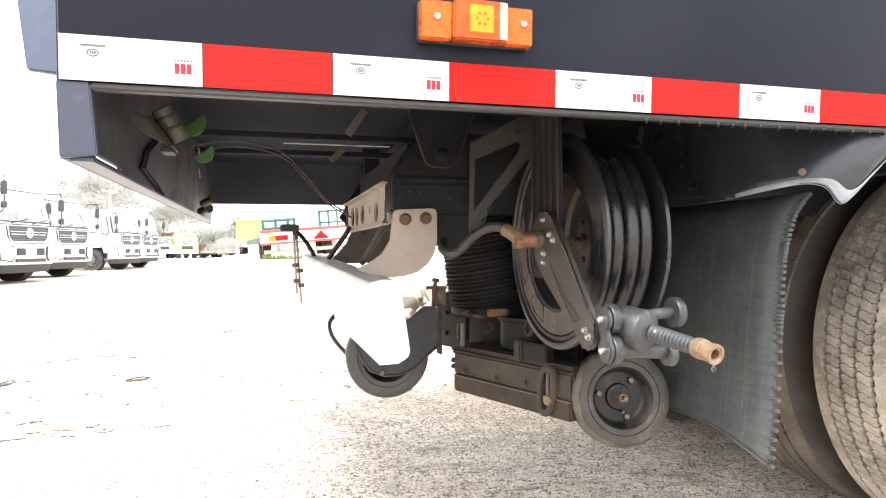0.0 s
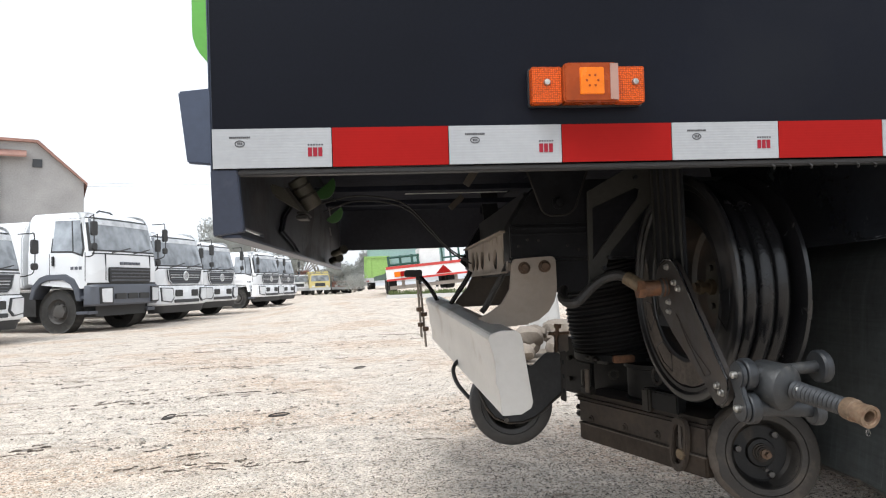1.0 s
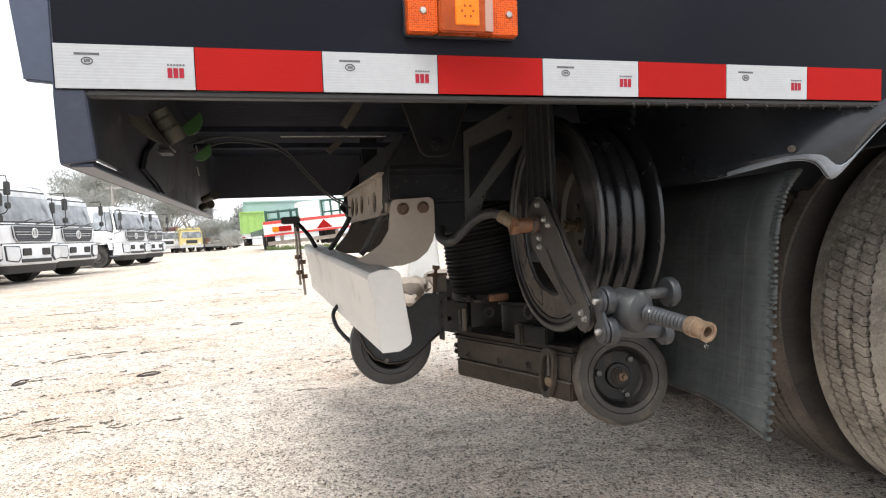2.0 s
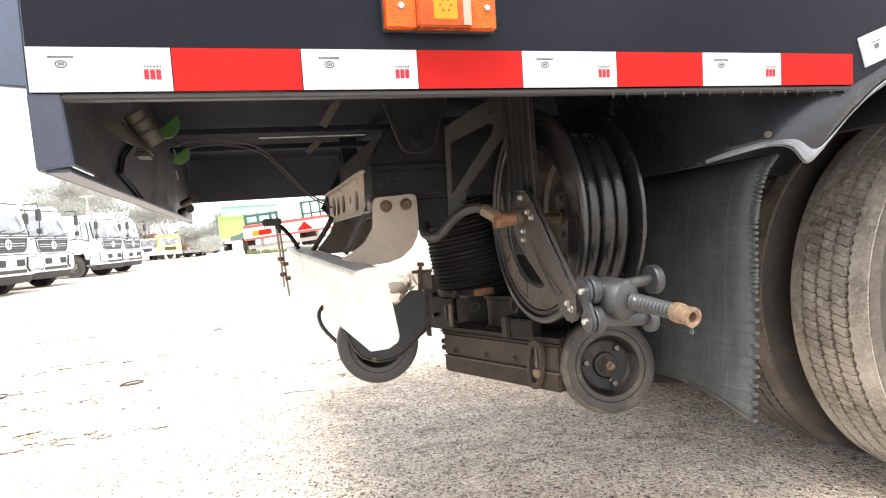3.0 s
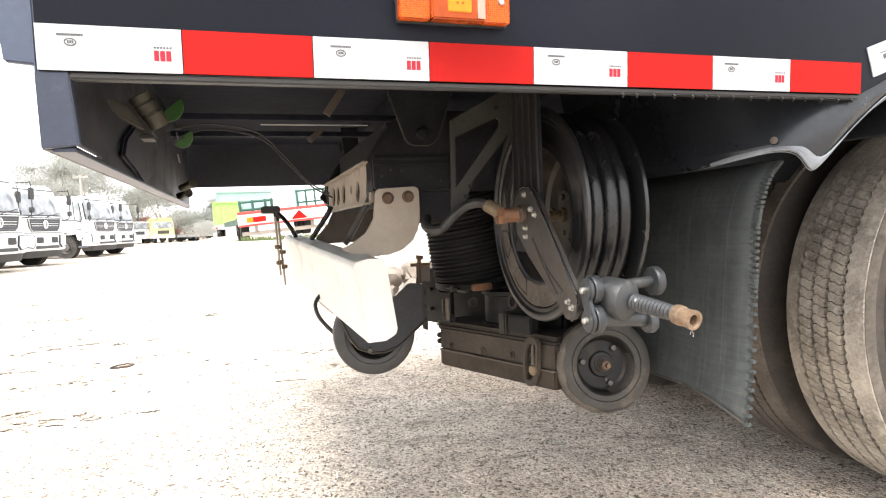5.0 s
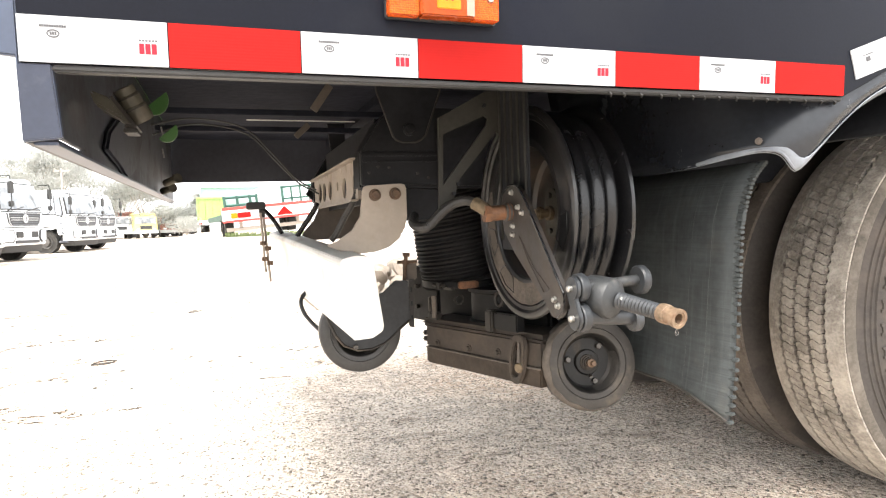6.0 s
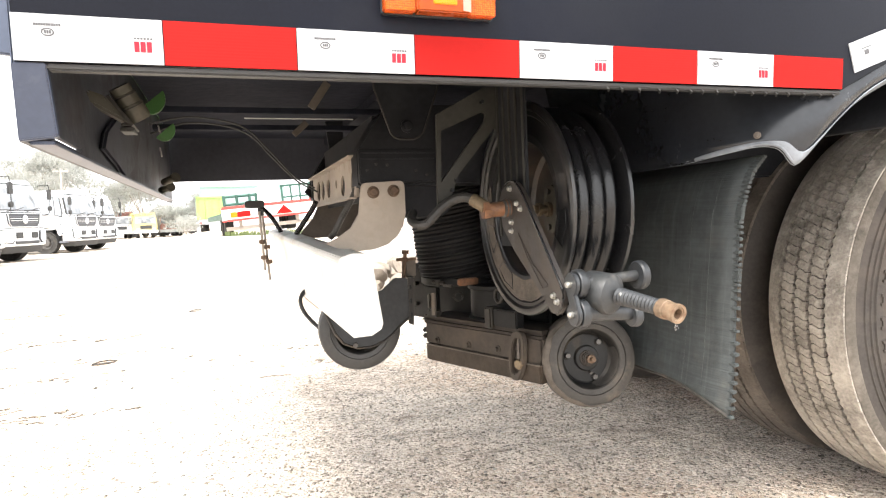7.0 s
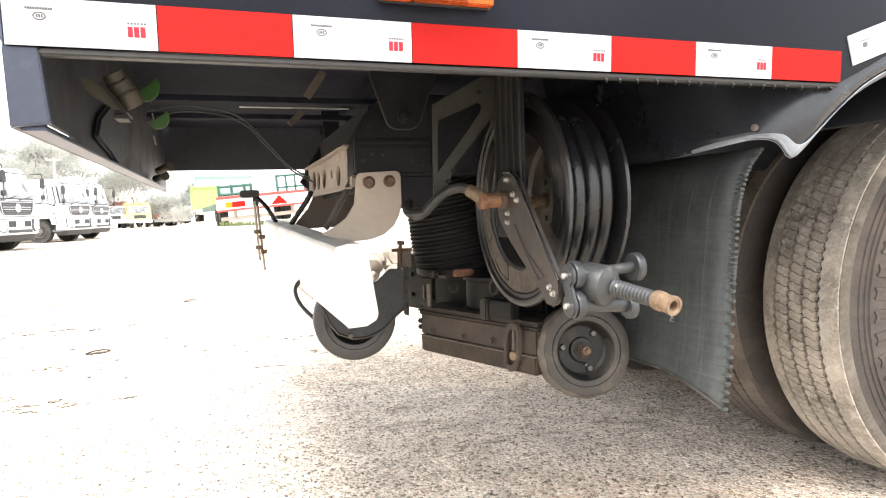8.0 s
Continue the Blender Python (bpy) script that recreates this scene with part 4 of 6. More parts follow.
part("collar", Shape().lathe([(0.0, 0.0), (0.088, 0.0), (0.088, 0.006), (0.082, 0.009), (0.082, 0.074), (0.089, 0.077), (0.089, 0.086), (0.0, 0.086)], Matrix.Translation(nz(0.165, 0.125, 0.505)), 40), m_deep_black, nozzle, "black round collar")
part("mount_plate", nbox(Shape(), -0.115, 0.012, 0.03, 0.042, 0.492, 0.64), m_deep_black, nozzle, "black upright mounting plate", bevel=0.003)
for z in (0.53, 0.585):
    part("bolt", Shape().rod(nz(-0.075, 0.03, z), nz(-0.075, 0.02, z), 0.006, 8), m_grime, nozzle)
part("lug", nbox(Shape(), 0.232, 0.257, -0.002, 0.03, 0.50, 0.551), m_dusty_black, nozzle, "dusty black lug", bevel=0.004)
part("stop_bar", nbox(Shape(), 0.258, 0.335, 0.004, 0.03, 0.508, 0.548), m_deep_black, nozzle, "black stop bar", bevel=0.003)
part("lifting_ring", Shape().tube([nz(0.263 + 0.013 * math.cos(0.4 * k), 0.02, 0.577 + 0.016 * math.sin(0.4 * k)) for k in range(17)], 0.0045, 8), m_grime, nozzle, "grimy steel lifting ring")
part("grease_line", Shape().rod(nz(0.036, 0.0, 0.512), nz(0.036, 0.0, 0.569), 0.0062, 12), m_bracket_dark, nozzle, "dusty short upright pipe")
part("bright_clip", nbox(Shape(), 0.008, 0.018, 0.0, 0.006, 0.527, 0.565), m_dull_zinc, nozzle, "worn bare steel clip", bevel=0.002)
part("clamp_block", nbox(Shape(), 0.006, 0.045, -0.002, 0.02, 0.506, 0.526), m_grime, nozzle, bevel=0.004)
part("clamp_tab", nbox(Shape(), 0.078, 0.112, 0.0, 0.01, 0.588, 0.594), m_dull_zinc, nozzle, "bent bare steel tab", bevel=0.001)
part("clamp_screw", Shape().rod(nz(0.055, 0.004, 0.589), nz(0.055, 0.004, 0.604), 0.008, 10).rod(nz(0.03, 0.004, 0.597), nz(0.08, 0.004, 0.597), 0.004, 8), m_grime, nozzle, "grimy clamp screw")
clampring = Shape().lathe([(0.118, 0), (0.123, 0.004), (0.123, 0.02), (0.118, 0.024)], pose(0.812, 0.80, 0.585), 36)
part("hose_clamp", clampring, m_deep_black, nozzle, "dark hose clamp")
part("clamp_bolt", Shape().prism(rounded(0.737, 0.592, 0.790, 0.610, 0.006), "y", 0.655, 0.668), m_rust, nozzle, "rusty tan clamp strip", bevel=0.002)
loop = [(0.737 + 0.011 * math.cos(0.4 * k), 0.66, 0.566 + 0.011 * math.sin(0.4 * k)) for k in range(17)]
part("ring_bolt", Shape().tube(loop, 0.0026, 6), m_dusty_black, nozzle, "dusty ring bolt")
for z in (0.450, 0.466):
    part("bolt", Shape().rod(nz(-0.026, 0.012, z), nz(0.004, 0.012, z), 0.0042, 8).rod(nz(-0.024, 0.012, z), nz(-0.017, 0.012, z), 0.0075, 6), m_grime, nozzle, "short projecting bolt")
prof, k = [], 0
for k in range(61):
    prof.append((0.116 + (0.0026 + 0.001 * math.sin(k * 1.7)) * math.cos(k * math.pi) + 0.004 * math.sin(k * 0.11), k * 0.0052 + 0.0009 * math.sin(k * 2.3)))
bell = Shape().lathe(prof, along((0.812, 0.80, 0.60), (0.757, 0.80, 0.912)), 40)
part("bellows", bell, m_bellows, nozzle, "black corrugated suction bellows")
shackle = []
for k in range(29):
    t = 2 * math.pi * k / 28
    cu, cz_ = [math.copysign(abs(f(t)) ** 0.65, f(t)) for f in (math.sin, math.cos)]
    half = 0.024 if cz_ > -0.3 else 0.024 + 0.008 * (cz_ + 0.3)
    ring_ = []
    for ru, rz, w in ((half, 0.055, -0.018), (half, 0.055, -0.006), (0.013, 0.040, -0.006), (0.013, 0.040, -0.018)):
        ring_.append(nz(0.352 + ru * cu + 0.006 * cz_, w, 0.455 + rz * cz_))
    shackle.append(ring_)
part("chain_link", Shape().loft(shackle, True, False), m_nozzle, nozzle, "dusty slotted steel shackle", bevel=0.002)
part("shackle_bolt", Shape().lathe([(0, 0.010), (0.0095, 0.010), (0.0115, 0.007), (0.0115, 0.0)], along(nz(0.36, -0.012, 0.438), nz(0.36, -0.05, 0.438)), 12), m_tan, nozzle, "tan rusty shackle bolt")
part("shackle_pin", Shape().rod(nz(0.362, -0.02, 0.45), nz(0.356, -0.012, 0.50), 0.0035, 8), m_dust_cake, nozzle)


def castor(centre, toward, rubber, R=0.098):
    """A solid-rubber castor wheel whose face looks towards a place."""
    m = along(centre, toward)
    w = part("castor_wheel", Shape().lathe([(0.060, 0.024), (0.064, 0.029), (0.0735, 0.0305), (0.0742, 0.0275), (0.0752, 0.0275), (0.076, 0.0305), (R - 0.011, 0.030), (R - 0.003, 0.026), (R, 0.019), (R - 0.0005, 0.0), (R, -0.019), (R - 0.003, -0.026), (R - 0.011, -0.03), (0.066, -0.03)], m, 64), rubber, nozzle, "solid rubber castor wheel")
    part("rim", Shape().lathe([(0.062, 0.027), (0.058, 0.022), (0.0535, 0.0), (0.05, -0.003), (0.028, -0.003), (0.025, 0.004), (0, 0.006)], m, 40), m_disc, w, "dark dished wheel disc")
    part("hub", Shape().lathe([(0.0095, 0.012), (0.0095, 0.03), (0.005, 0.032), (0.005, 0.044), (0, 0.044)], m, 8), m_brown_rust, w, "rusty hub nut")
    part("hub_cap", Shape().lathe([(0.019, -0.003), (0.017, 0.008), (0.008, 0.0095)], m, 20), m_nozzle, w, "dirty hub cap")
    for k in range(3):
        a = radians(170 + 120 * k)
        part("bolt", Shape().lathe([(0, 0.006), (0.0055, 0.006), (0.007, 0.003), (0.007, -0.003)], m @ pose(0.043 * math.cos(a), 0.043 * math.sin(a), 0), 8), m_dull_zinc, w, "dull zinc bolt")
    part("washer", Shape().lathe([(0.0145, 0.009), (0.0145, 0.015), (0.009, 0.015), (0.012, 0.016), (0.012, 0.021), (0.0, 0.021)], m, 16), m_nozzle, w, "dirty stacked washers")
    arc = []
    for k in range(17):
        a = radians(-82 + 105 * k / 16)
        thin = 0.0035 * (abs(k - 8) / 8) ** 3
        arc.append([m @ Vector((r * math.cos(a), r * math.sin(a), h)) for r, h in ((0.0612 - thin, 0.0268), (0.0576, 0.0215), (0.0552, 0.0115), (0.0532, 0.003), (0.047 + 2 * thin, -0.0015))])
    part("dust_arc", Shape().loft(arc, False), m_wheel_rubber, w, "brown dust lying in the dish")
    if rubber is m_wheel_rubber:
        crust = []
        for k in range(97):
            a = radians(95 + 210 * k / 96)
            e = 0.0004 + 0.0010 * abs(math.sin(k * 0.53) * math.sin(k * 0.37))
            q = 0.0015 * math.sin(k * 0.21) + 0.0012 * math.sin(k * 0.47) - 0.008 * (1 - math.sin(math.pi * k / 96) ** 0.5) - 0.003
            crust.append([m @ Vector((r * math.cos(a), r * math.sin(a), h)) for r, h in ((R - 0.0115 - q, 0.0296), (R - 0.010 - q, 0.0303 + e), (R - 0.0025, 0.0265 + e), (R + 0.0004 + e, 0.0195), (R + e, 0.004), (R - 0.001, 0.0))])
        part("dust_crust", Shape().loft(crust, False), m_dust_cake, w, "crumbling tan dust on the tread edge")
    part("grease_nipple", Shape().rod(m @ Vector((0.001, -0.028, 0.006)), m @ Vector((0.001, -0.03, 0.02)), 0.003, 8), m_dull_zinc, w)
    return w


castor((0.921, 0.375, 0.448), (0.731, -0.605, 0.575), m_wheel_rubber, 0.1)
castor((0.5095, 0.785, 0.4905), (0.42, -0.3, 0.52), m_castor_black, 0.1035)
fork = [(0.5605, 0.5876), (0.5934, 0.6165), (0.627, 0.6143), (0.6289, 0.5152), (0.6031, 0.4959), (0.5878, 0.4801), (0.5609, 0.4613), (0.5288, 0.4502), (0.4934, 0.4496), (0.4592, 0.4642), (0.4398, 0.4897), (0.4238, 0.5285), (0.4165, 0.547), (0.47, 0.575), (0.53, 0.58)]
fork_plate = part("castor_fork", Shape().prism(fork, "y", 0.729, 0.737), m_fork, nozzle, "dark grey castor fork plate with a curved edge", bevel=0.002)
part("folded_edge", Shape().tube([(x, 0.7285, z) for x, z in fork[3:13]], 0.0032, 6), m_dusty_black, fork_plate, "dusty folded edge")
part("bolt", Shape().lathe([(0, 0.008), (0.005, 0.008), (0.0065, 0.005), (0.0065, 0)], pose(0.487, 0.729, 0.459, 90, 0, 0), 12), m_dull_zinc, fork_plate, "dull zinc bolt")
strip = part("slotted_bar", Shape().prism([(0.6305, 0.6148), (0.6455, 0.6182), (0.6425, 0.4912), (0.629, 0.4967)], "y", 0.738, 0.745), m_dusty_black, nozzle, "slotted black upright bar", bevel=0.0015)
for z in (0.59, 0.555, 0.52):
    part("slot", Shape().prism(rounded(0.634, z - 0.006, 0.639, z + 0.006, 0.002), "y", 0.7365, 0.7385), m_chassis, strip, "dark slot")
part("adjuster", Shape().box((0.628, 0.75, 0.612), (0.6575, 0.785, 0.66)), m_bracket_dark, nozzle, "dusty grey adjuster block", bevel=0.004)
part("adjuster_bolt", Shape().rod((0.6225, 0.75, 0.612), (0.6305, 0.75, 0.684), 0.0048, 10).rod((0.6298, 0.75, 0.674), (0.6308, 0.75, 0.684), 0.0095, 6).rod((0.6275, 0.75, 0.654), (0.6285, 0.75, 0.665), 0.0085, 6).rod((0.606, 0.75, 0.6605), (0.658, 0.75, 0.660), 0.0042, 8), m_brown_rust, nozzle, "rusty threaded adjuster bolt")
forkn = Shape().box((0.9, 0.44, 0.43), (0.99, 0.46, 0.56)).box((0.88, 0.36, 0.545), (1.0, 0.5, 0.556))
part("castor_fork", forkn, m_chassis, nozzle, bevel=0.003)

# ---- hose reel ----
RC = Vector((0.0, 0.376, 0.772))
drum = part("hose_reel", Shape().lathe([(0.1375, 0.786), (0.1375, 0.90)], pose(0, RC.y, RC.z, 0, 90, 0), 40), m_gloss_black, truck, "black steel hose reel with coiled hose")
MX = pose(0, RC.y, RC.z, 0, 90, 0)
fl = [(0.136, 0.794), (0.136, 0.787), (0.138, 0.783), (0.142, 0.7815), (0.150, 0.7815), (0.153, 0.7795), (0.157, 0.7795), (0.160, 0.7815), (0.188, 0.7815), (0.192, 0.777), (0.199, 0.7765), (0.204, 0.772), (0.211, 0.7715), (0.216, 0.774), (0.218, 0.779), (0.214, 0.783), (0.20, 0.786), (0.17, 0.793), (0.136, 0.794)]
fla = part("flange", Shape().lathe(fl, MX, 72), m_reel_rim, drum, "pressed black steel reel flange")
part("drum_liner", Shape().lathe([(0.1362, 0.79), (0.1355, 0.80), (0.1345, 0.868)], MX, 56), m_reel_face, drum, "dusty inside of the drum")
part("inner_plate", Shape().lathe([(0.0, 0.862), (0.03, 0.862), (0.05, 0.872), (0.126, 0.876), (0.1365, 0.868), (0.1365, 0.88), (0.0, 0.88)], MX, 48), m_reel_face, drum, "dusty black recessed inner plate")


def on_flange(r, a, x=0.7805):
    """A place on the flange's face, the angle taken from straight down towards the inside."""
    return (x, RC.y + r * math.sin(radians(a)), RC.z - r * math.cos(radians(a)))


cake = []
for k in range(31):
    a = -40 + 150 * k / 30
    thin = 0.004 * noise.noise((k * 0.45, 3.0, 2.0)) + 0.022 * (abs(k - 15) / 15) ** 6
    lo_r, hi_r = 0.143 + max(0, thin), 0.190 - max(0, thin)
    cake.append([on_flange(lo_r + (hi_r - lo_r) * j / 6, a, 0.7793 + 0.0006 * noise.noise((k * 0.9, j * 1.3, 5.0))) for j in range(7)])
part("dust_cake", Shape().loft(cake, False), m_dust_cake, fla, "brown dust caked on the flange")
for lo, hi in ((18, 44), (58, 80), (150, 176), (-90, -66)):
    loop = [on_flange(0.147, lo + 4), on_flange(0.147, hi - 4), on_flange(0.178, hi), on_flange(0.182, (lo + hi) / 2), on_flange(0.178, lo), on_flange(0.147, lo + 4)]
    part("pressed_edge", Shape().tube([(0.7788, p[1], p[2]) for p in loop], 0.001, 5), m_reel_rim, fla, "pressed stiffening outline")
fl2 = [(0.0, 0.890), (0.17, 0.890), (0.2, 0.896), (0.213, 0.901), (0.217, 0.897), (0.217, 0.890), (0.2, 0.886), (0.0, 0.884)]
part("flange", Shape().lathe(fl2, MX, 72), m_gloss_black, drum, "gloss black reel flange")
for i, (x, R) in enumerate(((0.806, 0.189), (0.8345, 0.193), (0.863, 0.190))):
    pts = [(x + 0.002 * math.sin(a + i), RC.y + (R + 0.0015 * math.sin(2 * a + i)) * math.cos(a), RC.z + (R + 0.0015 * math.sin(2 * a + i)) * math.sin(a)) for a in [2 * math.pi * k / 72 for k in range(73)]]
    part("hose_turn", Shape().tube(pts, 0.0142, 12), m_hose, drum, "black rubber hose turn")
pts = [(0.82 + 0.014 * (k % 2), RC.y + 0.166 * math.cos(k * 0.2), RC.z + 0.166 * math.sin(k * 0.2)) for k in range(32)]
part("inner_hose", Shape().tube([(0.835, p[1], p[2]) for p in pts] + [(0.835, pts[0][1], pts[0][2])], 0.03, 8), m_hose, drum, "inner hose turns")
hubp = Shape().prism([(0.026 * math.cos(radians(a)), (0.030 if math.sin(radians(a)) > 0 else -0.030) + 0.021 * math.sin(radians(a))) for a in range(0, 360, 20)], "x", -0.004, 0.004, Matrix.Translation((0.849, RC.y, 0.7705)))
hub = part("hub_plate", hubp, m_olive, drum, "dusty olive oval bearing plate", bevel=0.001)
hb = Shape().rod((0.806, RC.y, 0.7705), (0.86, RC.y, 0.7705), 0.0095, 14).rod((0.815, RC.y, 0.7705), (0.823, RC.y, 0.7705), 0.014, 8).rod((0.836, RC.y, 0.7705), (0.846, RC.y, 0.7705), 0.0155, 12)
part("shaft_joint", hb, m_tan, hub, "grimy brass shaft joint")
for dz in (-0.037, 0.037):
    part("bolt", Shape().rod((0.839, RC.y, 0.7705 + dz), (0.846, RC.y, 0.7705 + dz), 0.006, 8), m_dull_zinc, hub)
# post and triangular bracket that carry the reel
post = part("reel_post", Shape().box((0.733, 0.255, 0.70), (0.739, 0.38, 1.06)), m_chassis, drum, "ribbed dull steel post", bevel=0.002)
for y in (0.262, 0.29, 0.317, 0.345, 0.372):
    part("rib", Shape().box((0.7295, y - 0.003, 0.72), (0.7335, y + 0.003, 1.05)), m_dull_olive, post, bevel=0.001)
A_, B_, C_, D_, E_, F_, G_, H_, I_, J_ = (0.6043, 0.9638), (0.706, 1.019), (0.7835, 1.0207), (0.7502, 0.9778), (0.7448, 0.9377), (0.7358, 0.932), (0.7261, 0.9377), (0.6454, 0.8456), (0.6319, 0.81), (0.5997, 0.7775)
h1, h2, h3, h4, h5 = (0.6123, 0.9318), (0.7016, 0.9704), (0.7087, 0.9659), (0.7057, 0.9512), (0.6091, 0.8318)
tri = Shape()
for poly in ((A_, B_, h2, h1), (B_, C_, D_, E_, F_, G_, h4, h3, h2), (G_, H_, I_, h5, h4), (A_, h1, h5, I_, J_)):
    tri.prism(poly, "y", 0.378, 0.386)
part("reel_bracket", tri, m_dull_olive, drum, "triangular olive-black steel bracket", smooth=False)
for x, z in ((0.70, 0.99), (0.742, 0.965), (0.745, 0.985), (0.64, 0.835), (0.63, 0.815)):
    part("bolt", Shape().rod((x, 0.378, z), (x, 0.372, z), 0.004, 8), m_chassis, drum)
# swinging guide arm, a plate with round ends
armo = [Vector(p) for p in ((0.3438, 0.7903), (0.3343, 0.8097), (0.3151, 0.8195), (0.2942, 0.8256), (0.2697, 0.8229), (0.2491, 0.8093), (0.2318, 0.7911), (0.1615, 0.7067), (0.1036, 0.6378), (0.1026, 0.6214), (0.1087, 0.6068), (0.1243, 0.5935), (0.1455, 0.5926), (0.1744, 0.6173), (0.2831, 0.6924), (0.3341, 0.7381))]
guide = part("guide_arm", Shape().prism([(p.x, p.y) for p in armo], "x", 0.716, 0.727), m_arm, drum, "dusty black swinging guide arm", bevel=0.002)
bead = [(0.7155, p.x, p.y) for p in armo[2:12]]
part("pressed_edge", Shape().tube(bead, 0.0022, 6), m_gloss_black, guide, "raised pressed edge")
crease = [(0.7155, y, z) for y, z in ((0.262, 0.728), (0.205, 0.672), (0.152, 0.640), (0.172, 0.633), (0.225, 0.682), (0.262, 0.728))]
part("pressed_edge", Shape().tube(crease, 0.001, 5), m_arm, guide, "pressed stiffening outline")
for y, z in ((0.2895, 0.811), (0.263, 0.7825), (0.2473, 0.7723), (0.2868, 0.7483), (0.288, 0.7318), (0.1325, 0.6242), (0.1216, 0.6151)):
    part("bolt", Shape().lathe([(0, 0.007), (0.003, 0.007), (0.0045, 0.0055), (0.0045, 0.002), (0.006, 0.0015), (0.006, 0)], pose(0.716, y, z, 0, -90, 0), 10), m_zinc, guide, "bright zinc bolt")
fit_ = Shape().rod((0.668, 0.305, 0.772), (0.716, 0.30, 0.775), 0.0145, 16).rod((0.664, 0.306, 0.772), (0.676, 0.305, 0.7725), 0.0175, 6).rod((0.706, 0.301, 0.7745), (0.717, 0.30, 0.775), 0.0172, 16)
fitting = part("hose_fitting", fit_, m_rust, guide, "rusty brass hose fitting")
part("collar", Shape().lathe([(0.0145, 0.0), (0.0178, 0.001), (0.0178, 0.004), (0.0158, 0.005), (0.0158, 0.007), (0.0178, 0.008), (0.0178, 0.011), (0.0145, 0.012)], along((0.7035, 0.301, 0.7744), (0.716, 0.30, 0.775)), 20), m_dull_zinc, fitting, "dull zinc collar")
feed = curve_points([(0.575, 0.47, 0.775), (0.556, 0.42, 0.762), (0.5515, 0.38, 0.7535), (0.5585, 0.36, 0.7494), (0.5741, 0.36, 0.7564), (0.6014, 0.356, 0.7825), (0.6252, 0.35, 0.7963), (0.648, 0.335, 0.798), (0.672, 0.306, 0.778)], 8)
feed_hose = part("feed_hose", Shape().tube(feed, [0.0092 + 0.0007 * (k % 2) for k in range(len(feed))], 10), m_feed, drum, "black feed hose")
part("ferrule", Shape().tube(feed[-7:], 0.0128, 12), m_tan, feed_hose, "tan crimped ferrule")
# hose guide: link plate, rollers, cast body and outlet pipe
links = Shape()
fig = []
for t in range(-146, 147, 20):
    fig.append((0.0875 + 0.0195 * math.sin(radians(t)), 0.6465 + 0.0195 * math.cos(radians(t))))
for t in range(34, 327, 20):
    fig.append((0.0825 + 0.0195 * math.sin(radians(t)), 0.5985 + 0.0195 * math.cos(radians(t))))
links.prism(fig, "x", 0.720, 0.728)
linkp = part("link_plate", links, m_cast_dark, guide, "dark figure-eight link plate", bevel=0.0015)
for y, z in ((0.0875, 0.6465), (0.0825, 0.5985)):
    part("roller", Shape().lathe([(0.0, 0.730), (0.022, 0.730), (0.0235, 0.732), (0.0235, 0.742), (0.0215, 0.745), (0.0, 0.745)], pose(0, y + 0.003, z, 0, 90, 0), 28), m_cast_dark, linkp, "dark round roller")
    part("bolt", Shape().lathe([(0, 0.008), (0.0035, 0.008), (0.0055, 0.006), (0.0055, 0.0)], pose(0.720, y, z, 0, -90, 0), 10), m_zinc, linkp, "bright zinc bolt")
shaft = Shape().rod((0.743, 0.0905, 0.6465), (0.85, 0.096, 0.652), 0.009, 16)
part("roller_shaft", shaft, m_cast, linkp, "grey roller shaft")
part("roller", Shape().lathe([(0.0, 0.0), (0.022, 0.0), (0.0245, 0.003), (0.0245, 0.012), (0.022, 0.015), (0.0, 0.015)], pose(0.85, 0.096, 0.652, 0, 90, 0), 28), m_cast_dark, linkp, "dark round end disc")
shaft = Shape().rod((0.743, 0.0885, 0.5985), (0.85, 0.105, 0.588), 0.013, 16)
part("roller_shaft", shaft, m_cast_dark, linkp)
part("roller", Shape().lathe([(0.0, 0.0), (0.018, 0.0), (0.0205, 0.003), (0.0205, 0.012), (0.018, 0.015), (0.0, 0.015)], pose(0.84, 0.10, 0.585, 0, 90, 0), 28), m_cast_dark, linkp)
P0, P1 = Vector((0.775, 0.11, 0.630)), Vector((0.806, 0.035, 0.6215))
body = Shape().lathe([(0.0, -0.012), (0.027, -0.012), (0.0325, -0.0085), (0.034, -0.003), (0.034, 0.034), (0.032, 0.039), (0.025, 0.0435), (0.017, 0.047), (0.0, 0.05)], along(P0, P1), 32)
cast = part("outlet_body", body, m_cast, guide, "grey cast swivel body")
P2 = Vector((0.815, -0.012, 0.6135))
PA = P0.lerp(P1, 0.62)
n = 48
prof = [(0.0132 + 0.0013 * math.cos(k * math.pi * 0.5) - 0.002 * k / n, k / n * (P2 - PA).length + 0.001) for k in range(n + 1)]
part("ribbed_pipe", Shape().lathe(prof, along(PA, P2), 20), m_cast_dark, cast, "dark ribbed pipe")
P3 = Vector((0.819, -0.042, 0.6085))
part("outlet_fitting", Shape().lathe([(0.0115, 0.0), (0.0145, 0.0), (0.0152, 0.004), (0.0152, 0.013), (0.0138, 0.014), (0.0138, 0.028), (0.0148, 0.030), (0.0148, 0.036), (0.0108, 0.036), (0.0102, 0.034), (0.0078, 0.034), (0.0075, 0.006), (0, 0.006)], along(P2, P3), 26), m_outlet, cast, "rusty copper outlet fitting")
for k in range(2):
    part("bolt", Shape().lathe([(0, 0.004), (0.0028, 0.0035), (0.0035, 0.0)], along((0.788 + 0.008 * k, 0.05 + 0.002 * k, 0.629 + 0.001 * k), (0.75, -0.1, 0.66)), 8), m_zinc, cast, "bright zinc screw")

